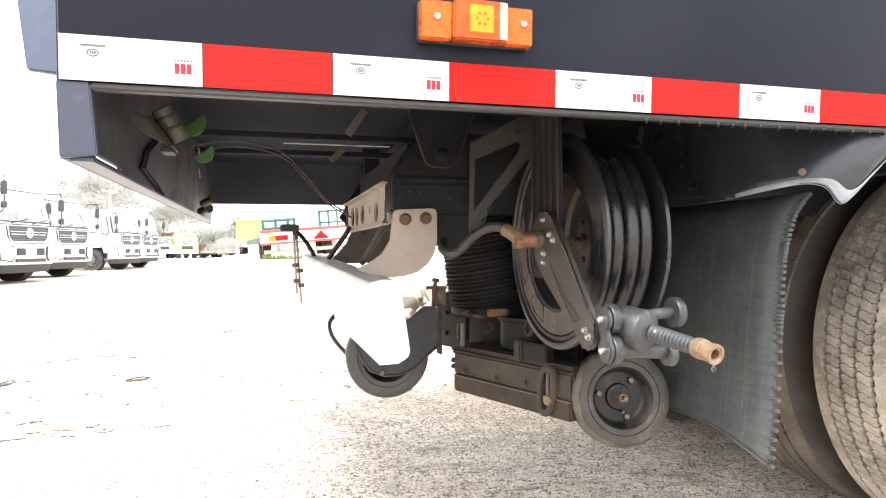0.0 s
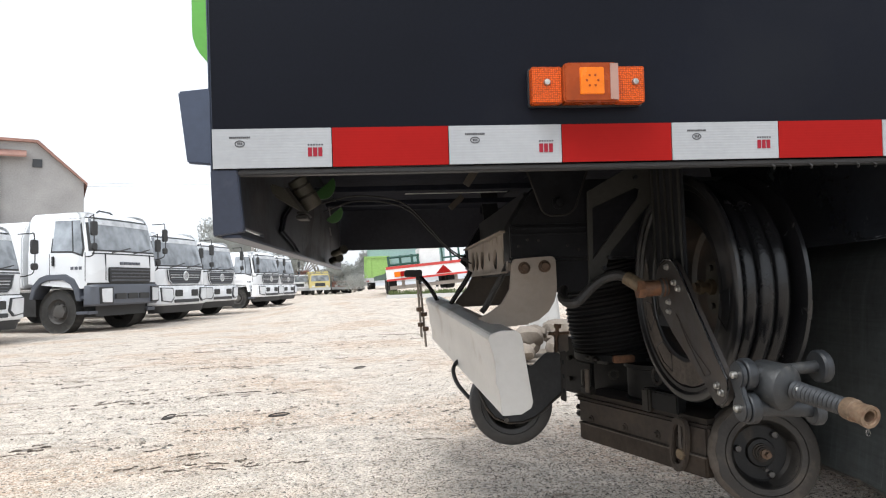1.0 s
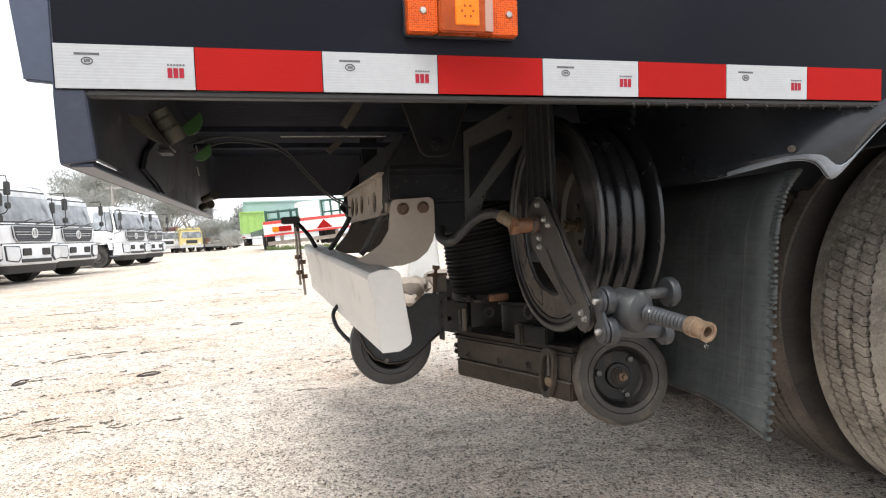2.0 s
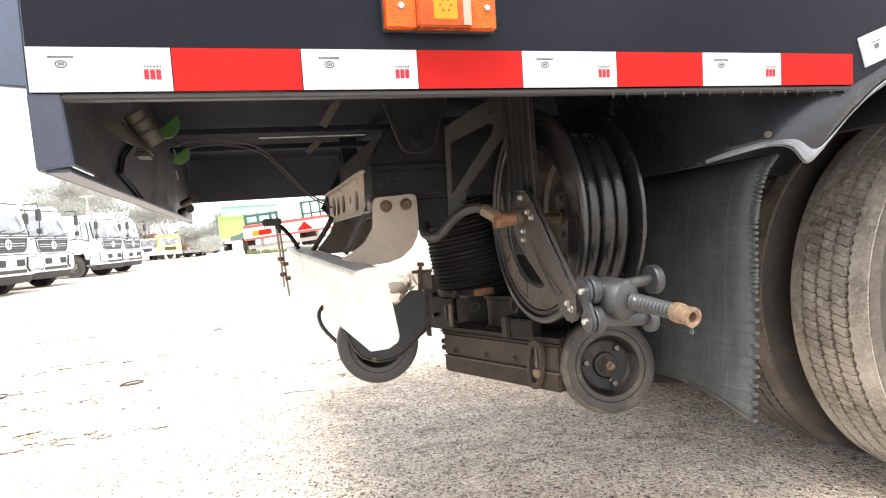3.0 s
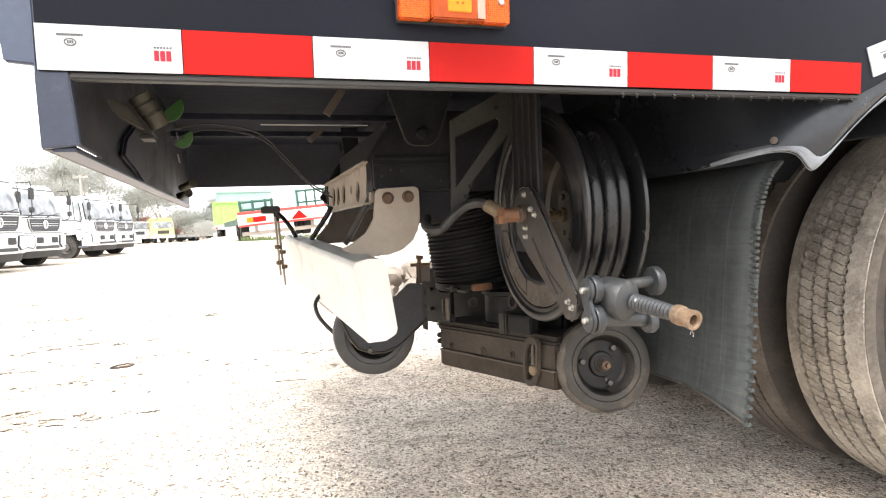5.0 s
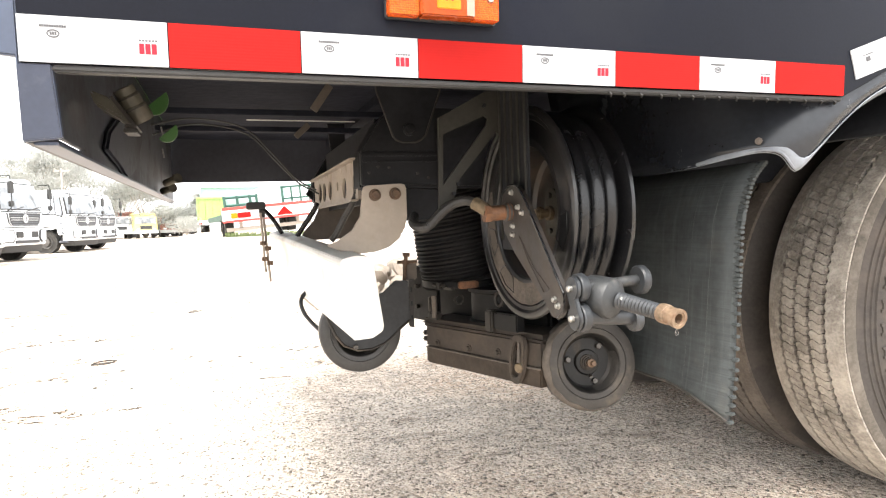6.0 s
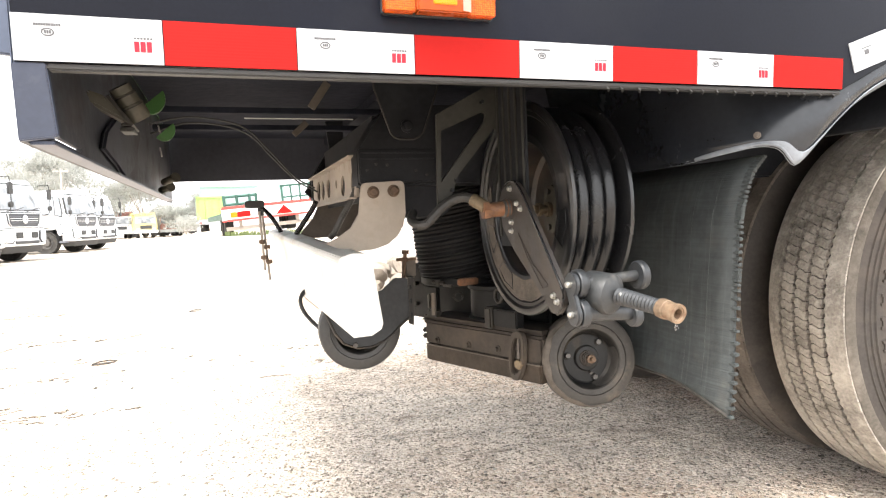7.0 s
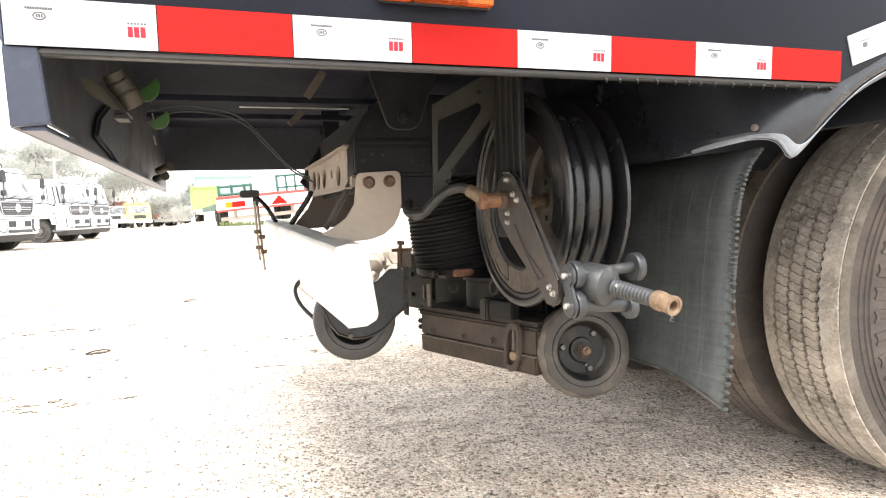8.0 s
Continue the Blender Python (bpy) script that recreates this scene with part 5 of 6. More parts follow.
# ---- fittings under the rear body ----
gusset = [(0.464, 0.909), (0.616, 0.89), (0.655, 0.880), (0.70, 0.876), (0.751, 0.882), (0.84, 0.905), (1.02, 1.02), (0.733, 1.03), (0.51, 0.95)]
part("drain_gusset", Shape().prism(gusset, "x", -0.004, 0.007), m_rear_inner, floor_, "dusty pressed gusset tapering downwards", bevel=0.005)
A_, B_ = Vector((0.058, 0.308, 0.988)), Vector((0.084, 0.325, 0.938))
ram = part("hydraulic_ram", Shape().lathe([(0.0, 0.0), (0.0165, 0.0), (0.0165, 0.012), (0.0178, 0.0135), (0.0178, 0.03), (0.0192, 0.0315), (0.0192, 0.052), (0.0175, 0.0575), (0.0, 0.059)], along(A_, B_), 28), m_olive, floor_, "grimy stepped cylinder under the body")
for h, r in ((0.013, 0.0186), (0.031, 0.02)):
    c_ = A_.lerp(B_, h / 0.0565)
    part("end_ring", Shape().lathe([(r - 0.002, 0.0), (r, 0.0008), (r, 0.0024), (r - 0.002, 0.0032)], along(c_, c_ + (B_ - A_)), 28), m_grime, ram, "step ring")
housing = [(0.014, 0.980), (0.042, 0.969), (0.073, 0.9255), (0.056, 0.936), (0.021, 0.957)]
part("housing", Shape().prism(housing, "y", 0.285, 0.345), m_olive, ram, "dusty pump housing", bevel=0.004)
part("lid", Shape().box((-0.028, 0.28, -0.0025), (0.028, 0.35, 0.0025), Matrix.Translation((0.0605, 0, 0.9465)) @ Euler((0, radians(54.6), 0)).to_matrix().to_4x4()), m_grime, ram, "thin lid plate", bevel=0.0008)
part("foot", Shape().box((0.058, 0.29, 0.916), (0.078, 0.335, 0.9225)).box((0.06, 0.29, 0.924), (0.076, 0.335, 0.929)), m_grime, ram, "stacked foot plates", bevel=0.0012)
for c_, r in (((0.083, 0.50, 1.008), 0.026), ((0.102, 0.51, 0.952), 0.02)):
    pts = [(c_[0] + r * math.cos(radians(a)), c_[2] + 1.15 * r * math.sin(radians(a))) for a in range(-138, 33, 14)]
    ob = part("green_plate", Shape().prism(pts, "y", c_[1], c_[1] + 0.006), m_dull_green, floor_, "green painted crescent plate", bevel=0.0008)
for p_, q_ in (((0.03, 1.28, 0.905), (0.062, 1.237, 0.914)), ((0.015, 1.35, 0.885), (0.042, 1.311, 0.891))):
    ob = part("pipe_stub", Shape().rod(p_, q_, 0.011, 16).rod(q_, Vector(q_) + (Vector(q_) - Vector(p_)) * 0.2, 0.0145, 16), m_olive, floor_, "dusty pipe stub")
for pts in ([(0.03, 0.96, 1.03), (0.119, 0.98, 1.052), (0.217, 1.0, 1.045), (0.274, 1.0, 1.020), (0.330, 1.0, 0.961), (0.388, 1.0, 0.895), (0.44, 0.98, 0.86)], [(0.03, 0.99, 1.01), (0.119, 1.0, 1.04), (0.217, 1.02, 1.035), (0.28, 1.02, 1.008), (0.335, 1.02, 0.948), (0.395, 1.02, 0.885), (0.45, 1.0, 0.85)]):
    part("wire_loom", Shape().tube(curve_points(pts, 8), 0.0024, 7), m_rubber, floor_, "black wiring loom")
for a_, b_, w in (((0.462, 0.8, 1.112), (0.418, 0.8, 1.048), 0.02), ((0.449, 1.15, 1.068), (0.408, 1.15, 1.03), 0.018)):
    mm = along(a_, b_)
    part("brace", Shape().box((-0.003, -w / 2, 0), (0.003, w / 2, (Vector(b_) - Vector(a_)).length), mm), m_bracket_dark, floor_, "dusty grey flat brace", bevel=0.001)
# White strip stands in for light showing through a gap in the floor.
part("light_gap_strip", Shape().box((0.27, 1.196, 1.085), (0.60, 1.2, 1.088)), m_beam, floor_, "white strip for light in a floor gap")
# Short zinc rods stand in for the upright glints of hanging wires.
for z in (0.93, 0.975):
    part("clip", Shape().rod((0.083, 0.62, z), (0.086, 0.62, z - 0.018), 0.0018, 6), m_zinc, floor_, "bright rod for a hanging wire")

drop = Shape().lathe([(0.0, 0.008), (0.0012, 0.004), (0.0026, 0.0), (0.0028, -0.002), (0.002, -0.0045), (0.0, -0.0055)], pose(0.8195, -0.041, 0.588), 12)
water = bpy.data.materials.new("water")
water.use_nodes = True
wp = water.node_tree.nodes["Principled BSDF"]
wp.inputs["Transmission Weight"].default_value, wp.inputs["Roughness"].default_value, wp.inputs["IOR"].default_value = 1.0, 0.02, 1.33
part("water_drop", drop, water, cast, "clear drop hanging from the outlet")

# ---- parked trucks across the yard ----
m_cab = mat("white_cab_paint", (0.80, 0.81, 0.82), 0.3, vary=0.04, scale=2, grain=60, bump=0.02, coat=0.4, random_tint=0.06)
# Pale mottled base stands in for reflections and light through the cab.
m_glass = mat("pale_reflection_glass", (0.235, 0.255, 0.275), 0.06, vary=0.6, scale=1.6, grain=4, bump=0.0, spec=1.0)
m_grille = mat("dark_grille", (0.035, 0.037, 0.04), 0.45, vary=0.2)
m_grey_bumper = mat("grey_bumper", (0.095, 0.102, 0.12), 0.5, vary=0.1)
m_light_grey = mat("pale_grey_plastic", (0.5, 0.51, 0.52), 0.4, vary=0.1)
m_headlamp = mat("headlamp_glass", (0.7, 0.71, 0.72), 0.1, vary=0.1, coat=0.6)
m_far_tyre = mat("far_tyre", (0.03, 0.029, 0.027), 0.85, vary=0.3, dust=(0.075, 0.067, 0.056), dust_amount=0.3)
m_truck_black = mat("dark_underframe", (0.03, 0.03, 0.03), 0.6, vary=0.3)
m_far_rim = mat("far_rim", (0.085, 0.08, 0.075), 0.6, vary=0.2)


def far_wheel(parent, x, y, r=0.5, w=0.26):
    side = 1 if y > 0 else -1
    m = pose(x, y, r, -90 * side, 0, 0)
    wheel = part("wheel", Shape().lathe([(r * 0.56, 0.02), (r * 0.7, -0.01), (r * 0.93, 0.0), (r, 0.03), (r, -w), (r * 0.56, -w)], m, 32), m_far_tyre, parent, "black truck tyre")
    rim_ = part("rim", Shape().lathe([(r * 0.56, 0.015), (r * 0.5, -0.05), (r * 0.36, -0.07), (r * 0.3, -0.0), (r * 0.14, 0.02), (0, 0.02)], m, 24), m_far_rim, wheel, "steel rim")
    for k in range(8):
        a = radians(45 * k)
        part("wheel_nut", Shape().rod(m @ Vector((r * 0.33 * math.cos(a), r * 0.33 * math.sin(a), -0.05)), m @ Vector((r * 0.33 * math.cos(a), r * 0.33 * math.sin(a), 0.02)), r * 0.035, 6), m_far_rim, rim_)
    return wheel


def track(points, v):
    """A value between (key, value) pairs, straight from pair to pair."""
    for (a, p), (b, q) in zip(points, points[1:]):
        if v <= b:
            return p + (q - p) * max(0.0, v - a) / (b - a)
    return points[-1][1]


def cab_truck(name, label, at, style, turn=0.0):
    """A cab-over truck facing +x, its front face at x = 0, standing on z = 0, with a plain body behind."""
    t = thing(name, label, "truck", "trucks parked in a row")
    big = style == "large"
    W, H = (1.2, 2.76) if big else (1.14, 2.5)
    w0, w1 = (1.86, 2.57) if big else (1.56, 2.31)  # windscreen
    g0, g1 = (1.12, 1.47) if big else (1.06, 1.44)  # grille
    p0, p1 = (0.6, 1.08) if big else (0.48, 1.0)  # bumper
    nose = [(0.8, -0.01), (g1, 0.0), (w0 - 0.06, -0.03), (w1 + 0.03, -0.20), (H - 0.10, -0.27), (H - 0.03, -0.40), (H, -0.62)]
    wide = [(0.8, W), (w0 - 0.06, W), (w1, W - 0.07), (H - 0.10, W - 0.12), (H - 0.03, W - 0.22), (H, W - 0.42)]

    def ring(z, off=0.0, lo=-0.62):
        """The cab's outline at a height, round from one side over the nose to the other."""
        fx, hw, r = track(nose, z) + off, track(wide, z) + off, 0.24
        side_ = [(x, hw) for x in (lo, -0.45, -0.36)]
        corner_ = [(fx - 0.05 - r + r * math.sin(radians(a)), hw - r + r * math.cos(radians(a))) for a in range(0, 91, 15)]
        face_ = [(fx - 0.05 * (y / (hw - r)) ** 2, y) for y in [(hw - r) * k / 4 for k in (3, 2, 1)]]
        half = side_ + corner_ + face_
        return [(x, -y, z) for x, y in half] + [(fx, 0, z)] + [(x, y, z) for x, y in reversed(half)]

    def patch(za, zb, skip, off):
        """A sheet over the nose between two heights, leaving out some points at each end."""
        rows = []
        for k in range(5):
            z = za + (zb - za) * k / 4
            out, inn_ = ring(z, off)[skip:-skip], ring(z, off - 0.03)[skip:-skip]
            rows.append(out + inn_[::-1])
        return Shape().loft(rows)

    zs = [1.0, 1.14, g1, w0 - 0.06, (w0 + w1) / 2, w1, H - 0.10, H - 0.06, H - 0.03, H]
    shell = [ring(z, 0.0, -1.82 if z > 1.1 else -0.5) for z in zs]
    shell.append([(max(-1.6, x - 0.1), y * 0.9, H + 0.012) for x, y, z in shell[-1]])
    cabo = part("cab", Shape().loft(shell), m_cab, t, "white painted cab")
    part("windscreen_seal", patch(w0 - 0.035, w1 + 0.035, 5, 0.004), m_truck_black, cabo, "black windscreen seal")
    wsx = part("windscreen", patch(w0, w1, 6, 0.010), m_glass, cabo, "windscreen with pale reflections in its colour")
    # Pale sheet over the upper glass imitates a bright reflection.
    part("reflection_band", patch(w1 - 0.13, w1 - 0.01, 7, 0.014), m_glare_band, wsx, "pale reflection band laid on the glass")
    for y in (-0.66, 0.1):
        part("wiper", Shape().tube([(0.02, y, w0 - 0.06), (0.012, y + 0.3, w0 - 0.01), (-0.012, y + 0.68, w0 + 0.07)], 0.013, 6), m_truck_black, wsx, "black wiper")
    part("dash_band", patch(w0 - 0.10, w0 - 0.07, 6, 0.004), m_truck_black, cabo)
    for s in (-1, 1):
        y0, y1 = s * (W - 0.02), s * (W + 0.006)

        def pane(outline, off):
            rows = [[(x, s * (track(wide, z) + o), z) for x, z in outline] for o in (-0.02, off)]
            return Shape().loft(rows)

        frame_ = [(-0.33, w0 - 0.16), (-0.29, w0 + 0.02), (-0.43, w1 + 0.01), (-1.16, w1 + 0.02), (-1.2, w0 - 0.04), (-0.62, w0 - 0.06)]
        part("window_seal", pane(frame_, 0.004), m_truck_black, cabo, "black window seal")
        dw = [(-0.37, w0 - 0.10), (-0.34, w0 + 0.03), (-0.46, w1 - 0.04), (-1.12, w1 - 0.03), (-1.16, w0), (-0.6, w0 - 0.02)]
        win = part("side_window", pane(dw, 0.010), m_glass, cabo, "dark side window")
        part("window_frame", pane([(-0.60, w0 - 0.02), (-0.57, w0 - 0.02), (-0.65, w1 - 0.04), (-0.68, w1 - 0.04)], 0.014), m_truck_black, win)
        for k in range(3):
            part("badge_bar", Shape().box((-0.66 + 0.11 * k, min(y0, s * (W + 0.005)), w0 - 0.44), (-0.58 + 0.11 * k, max(y0, s * (W + 0.005)), w0 - 0.37)), m_grey_bumper, cabo, "plain grey bar")
        for xa in (-0.28, -1.24):
            part("door_seam", Shape().box((xa, min(y0, s * (W + 0.003)), 1.16), (xa + 0.014, max(y0, s * (W + 0.003)), w0 - 0.06)), m_grille, cabo)
        part("door_handle", Shape().box((-1.16, min(s * W, s * (W + 0.035)), w0 - 0.34), (-1.09, max(s * W, s * (W + 0.035)), w0 - 0.12)), m_truck_black, cabo, "black door handle", bevel=0.012)
        ym = s * (W + 0.11)
        arm_ = [(-0.2, s * (W - 0.06), w1 + 0.02), (0.0, s * (W + 0.06), w1 + 0.03), (0.06, ym, w1 - 0.02), (0.06, ym, w0 + 0.0), (-0.05, s * (W + 0.04), w0 - 0.14), (-0.25, s * W, w0 - 0.16)]
        part("mirror", Shape().prism(rounded(ym - 0.09, w1 - 0.42, ym + 0.09, w1 - 0.1, 0.05), "x", 0.03, 0.09).prism(rounded(ym - 0.08, w0 - 0.02, ym + 0.08, w0 + 0.13, 0.05), "x", 0.03, 0.09).tube(curve_points(arm_, 5), 0.014, 6), m_truck_black, cabo, "black double wing mirror", bevel=0.012)
        arch = [(-1.78, 0.80), (-1.70, 1.08), (-1.5, 1.27), (-1.3, 1.33), (-0.78, 1.33), (-0.56, 1.22), (-0.42, 1.0), (-0.36, 0.72), (-0.50, 0.72), (-0.56, 0.95), (-0.66, 1.1), (-0.84, 1.2), (-1.26, 1.2), (-1.44, 1.14), (-1.58, 1.0), (-1.66, 0.78)]
        part("mudguard", Shape().prism(arch, "y", min(s * (W - 0.4), s * (W + 0.035)), max(s * (W - 0.4), s * (W + 0.035))), m_grey_bumper if big else m_cab, cabo, "dark grey wheel arch" if big else "white wheel arch", bevel=0.015)
        for z in (0.42, 0.76):
            part("step", Shape().box((-0.52, min(s * (W - 0.3), s * W), z), (-0.18, max(s * (W - 0.3), s * W), z + 0.07)), m_grey_bumper, cabo, bevel=0.01)
        far_wheel(t, -1.04, s * (W - 0.06), 0.5 if big else 0.45)
        far_wheel(t, -5.6, s * (W - 0.08), 0.5)

    def low_ring(z, off=0.0):
        return [(x + 0.07 + off, y * (1.012 + off), z) for x, y, _ in ring(1.0)[2:-2]] + [(-0.45, W - 0.15, z), (-0.45, 0.15 - W, z)]

    bump = part("bumper", Shape().loft([low_ring(p0, -0.03), low_ring(p0 + 0.04), low_ring(p1 - 0.05), low_ring(p1, -0.025)]), m_grey_bumper if big else m_cab, t, "dark grey bumper" if big else "white bumper")
    if big:
        part("grille", Shape().prism(rounded(-0.74, g0, 0.74, g1, 0.05), "x", -0.03, 0.02), m_truck_black, cabo, "dark slatted grille")
        for k in range(4):
            part("slat", Shape().prism([(-0.02, 0.0), (0.032, 0.012), (0.042, 0.036), (-0.02, 0.052)], "y", -0.70, 0.70, Matrix.Translation((0.0, 0, g0 + 0.025 + 0.08 * k))), m_grey_bumper, cabo, "dark grey slat")
        part("lower_band", patch(p1 - 0.01, g0 + 0.0, 4, 0.006), m_truck_black, cabo, "black band over the bumper")
        for k in range(5):
            part("nameplate_bar", Shape().box((-0.02, -0.36 + 0.15 * k, g1 + 0.06), (0.012, -0.25 + 0.15 * k, g1 + 0.125)), m_grey_bumper, cabo, "plain grey bar")
        for y in (-0.82, 0.80):
            part("panel_seam", Shape().box((-0.06, y, g1 - 0.3), (-0.028, y + 0.012, w0 - 0.1)), m_grille, cabo)
        for k in range(3):
            part("air_slot", Shape().box((0.055, -0.62 + 0.43 * k, p0 + 0.14), (0.085, -0.24 + 0.43 * k, p0 + 0.27)), m_truck_black, bump, "black air slot", bevel=0.01)
        for s in (-1, 1):
            part("headlight", Shape().loft([[(0.07 - 0.04 * ((abs(y) - 0.74) / 0.3) ** 2 + e, s * y, z) for y, z in ((0.74, p0 + 0.07), (1.02, p0 + 0.08), (1.04, p1 - 0.1), (0.74, p1 - 0.09))] for e in (-0.05, 0.022)]), m_headlamp, bump, "clear headlight", bevel=0.01)
            part("lamp_frame", Shape().loft([[(0.066 - 0.04 * ((abs(y) - 0.74) / 0.3) ** 2 + e, s * y, z) for y, z in ((0.71, p0 + 0.04), (1.05, p0 + 0.05), (1.07, p1 - 0.07), (0.71, p1 - 0.06))] for e in (-0.05, 0.016)]), m_truck_black, bump)
    else:
        part("grille", Shape().prism([(-0.76, g1), (0.76, g1), (0.70, g0 + 0.1), (0.60, g0), (-0.60, g0), (-0.70, g0 + 0.1)], "x", -0.08, 0.014), m_grille, cabo, "dark mesh grille")
        for k in range(6):
            half = 0.60 + 0.022 * k
            part("slat", Shape().box((0.008, -half, g0 + 0.03 + 0.066 * k), (0.026, half, g0 + 0.05 + 0.066 * k)), m_light_grey if k in (2, 3) else m_grey_bumper, cabo)
        part("grille_frame", Shape().tube([(0.016, y, z) for y, z in ((-0.77, g1 + 0.005), (0.77, g1 + 0.005), (0.71, g0 + 0.09), (0.60, g0 - 0.01), (-0.60, g0 - 0.01), (-0.71, g0 + 0.09), (-0.77, g1 + 0.005))], 0.014, 6), m_light_grey, cabo, "pale grille surround")
        ring_ = [(0.036, 0.10 * math.cos(0.4 * k), (g0 + g1) / 2 + 0.02 + 0.115 * math.sin(0.4 * k)) for k in range(17)]
        part("emblem", Shape().tube(ring_, 0.02, 8).rod((0.03, 0, (g0 + g1) / 2 - 0.09), (0.03, 0, (g0 + g1) / 2 + 0.13), 0.018, 8), m_headlamp, cabo, "plain bright ring emblem")
        part("seam", patch(p1 - 0.012, p1 + 0.022, 4, 0.004), m_truck_black, cabo, "black seam over the bumper")
        for y in (-0.36, 0.36):
            part("tow_slot", Shape().prism(rounded(y - 0.15, p0 + 0.23, y + 0.15, p0 + 0.41, 0.03), "x", 0.05, 0.078), m_truck_black, bump, "square black slot")
        part("lower_grille", Shape().prism(rounded(-0.56, p0 + 0.06, 0.56, p0 + 0.15, 0.03), "x", 0.05, 0.078), m_grille, bump)
        part("lower_skirt", Shape().loft([low_ring(p0 - 0.2, -0.09), low_ring(p0 + 0.005, -0.05)]), m_truck_black, bump, "black skirt below the bumper")
        for s in (-1, 1):
            part("headlight", Shape().loft([[(0.07 - 0.07 * ((abs(y) - 0.62) / 0.42) ** 2 + e, s * y, z) for y, z in ((0.62, p0 + 0.2), (0.72, p0 + 0.1), (1.0, p0 + 0.14), (1.03, p0 + 0.46), (0.66, p0 + 0.44))] for e in (-0.06, 0.016)]), m_headlamp, bump, "clear headlight", bevel=0.01)
            part("lamp_frame", Shape().loft([[(0.066 - 0.07 * ((abs(y) - 0.62) / 0.42) ** 2 + e, s * y, z) for y, z in ((0.59, p0 + 0.19), (0.70, p0 + 0.075), (1.02, p0 + 0.12), (1.05, p0 + 0.48), (0.64, p0 + 0.465))] for e in (-0.06, 0.012)]), m_grille, bump)
    part("underframe", Shape().box((-7.5, -0.45, 0.7), (-0.3, 0.45, 0.95)).box((-0.95, -0.9, 0.36), (-0.25, 0.9, 0.8)).box((-2.6, -1.05, 0.4), (-1.75, 1.05, 0.95)), m_truck_black, t, "dark underframe")
    top_z = H - 0.18 if big else H + 0.05
    cargo = [(-1.15, 1.05), (1.15, 1.05), (1.2, 1.4), (1.2, top_z - 0.4), (1.0, top_z), (-1.0, top_z), (-1.2, top_z - 0.4), (-1.2, 1.4)]
    part("rear_body", Shape().prism(cargo, "x", -7.5, -2.0), m_cab, t, "white rear body", bevel=0.03)
    if big:
        rail_ = Shape()
        rail_.tube([(-0.55, -0.5, H - 0.01), (-0.57, -0.38, H + 0.055), (-0.62, 0.05, H + 0.05), (-0.64, 0.2, H - 0.01)], 0.022, 6)
        part("roof_rail", rail_, m_grille, cabo, "folded dark roof bracket")
    t.matrix_basis = pose(at[0], at[1], ground_height(at[0] - 1, at[1]) - 0.01, 0, 0, turn)
    return t


m_glare_band = mat("pale_glare_band", (0.62, 0.64, 0.66), 0.5, vary=0.35, scale=5)
large = cab_truck("parked_truck", "white heavy truck with dark grey bumper, parked on gravel", (-5.82, 14.2), "large", -16)
small = cab_truck("parked_truck", "white medium truck with dark mesh grille, parked on gravel", (-5.58, 17.25), "small", -16)
for y, x in ((21.05, -5.6), (28.2, -5.32), (31.6, -5.12)):
    copy_thing(small, pose(x, y, ground_height(x - 1, y) - 0.01, 0, 0, -16 + random.uniform(-1, 1)))
for x, y, a in ((-15.5, 74, -30), (-12.6, 77, -34), (-6.2, 82, -40), (-4.4, 86, -44)):
    ob = copy_thing(small, pose(x, y, ground_height(x, y), 0, 0, a))
    tagged(ob, "white truck parked far across the yard", group="trucks parked far off")
large.scale = (0.93, 0.91, 0.97)
first = copy_thing(small, pose(-6.85, 10.6, -0.01, 0, 0, -14))
first.scale = (0.86, 0.86, 0.86)
tagged(first, "white medium truck, windscreen tinted, parked on gravel")

# ---- trailer with red and white rear board ----
m_trailer_white = mat("trailer_white", (0.78, 0.76, 0.74), 0.45, vary=0.08)
m_trailer_red = mat("trailer_red", (0.52, 0.05, 0.04), 0.45, vary=0.1)
zt = 0.42
m_trailer_green = mat("dark_green_paint", (0.022, 0.075, 0.055), 0.5, vary=0.2)
tr = thing("low_loader_trailer", "low trailer with a red-bordered white rear board", "trailer")
m3 = Matrix.Translation((0.0, 20.0, 1.12)) @ Euler((0, radians(-4.3), radians(5))).to_matrix().to_4x4() @ Matrix.Translation((0, 0, -1.12))
bo = part("rear_board", Shape().box((0, 0, 0.92), (2.9, 0.08, 1.38), m3), m_trailer_white, tr, "white rear board", bevel=0.01)
part("border", Shape().box((0, -0.012, 1.30), (2.9, 0.0, 1.39), m3).box((0, -0.012, 0.91), (2.9, 0.0, 0.975), m3), m_trailer_red, bo, "red border stripe")
for x in (1.93,):
    part("warning_triangle", Shape().prism([(x - 0.27, 1.0), (x + 0.27, 1.0), (x, 1.28)], "y", -0.016, -0.002, m3), m_red_tape, bo, "red reflective triangle")
for x, w in ((0.26, 0.2), (0.465, 0.40)):
    part("tail_lamp", Shape().prism(rounded(x, 1.03, x + w, 1.2, 0.03), "y", -0.04, 0, m3), m_amber_bright if x < 0.4 else m_red_tape, bo, "orange tail lamp" if x < 0.4 else "red tail lamp")
part("deck", Shape().box((0.1, 0.08, 1.0), (2.8, 9.0, 1.2), m3), m_trailer_green, tr)
part("bumper", Shape().box((0.1, 0.1, 0.62), (2.8, 0.2, 0.74), m3).box((0.5, 0.1, 0.7), (0.6, 0.2, 1.0), m3).box((2.3, 0.1, 0.7), (2.4, 0.2, 1.0), m3), m_bracket, tr)
ramp = Shape()
for x in (0.15, 0.55, 0.95, 1.15):
    ramp.rod(m3 @ Vector((x, 0.4, 1.2)), m3 @ Vector((x, 0.4, 1.75)), 0.045, 8)
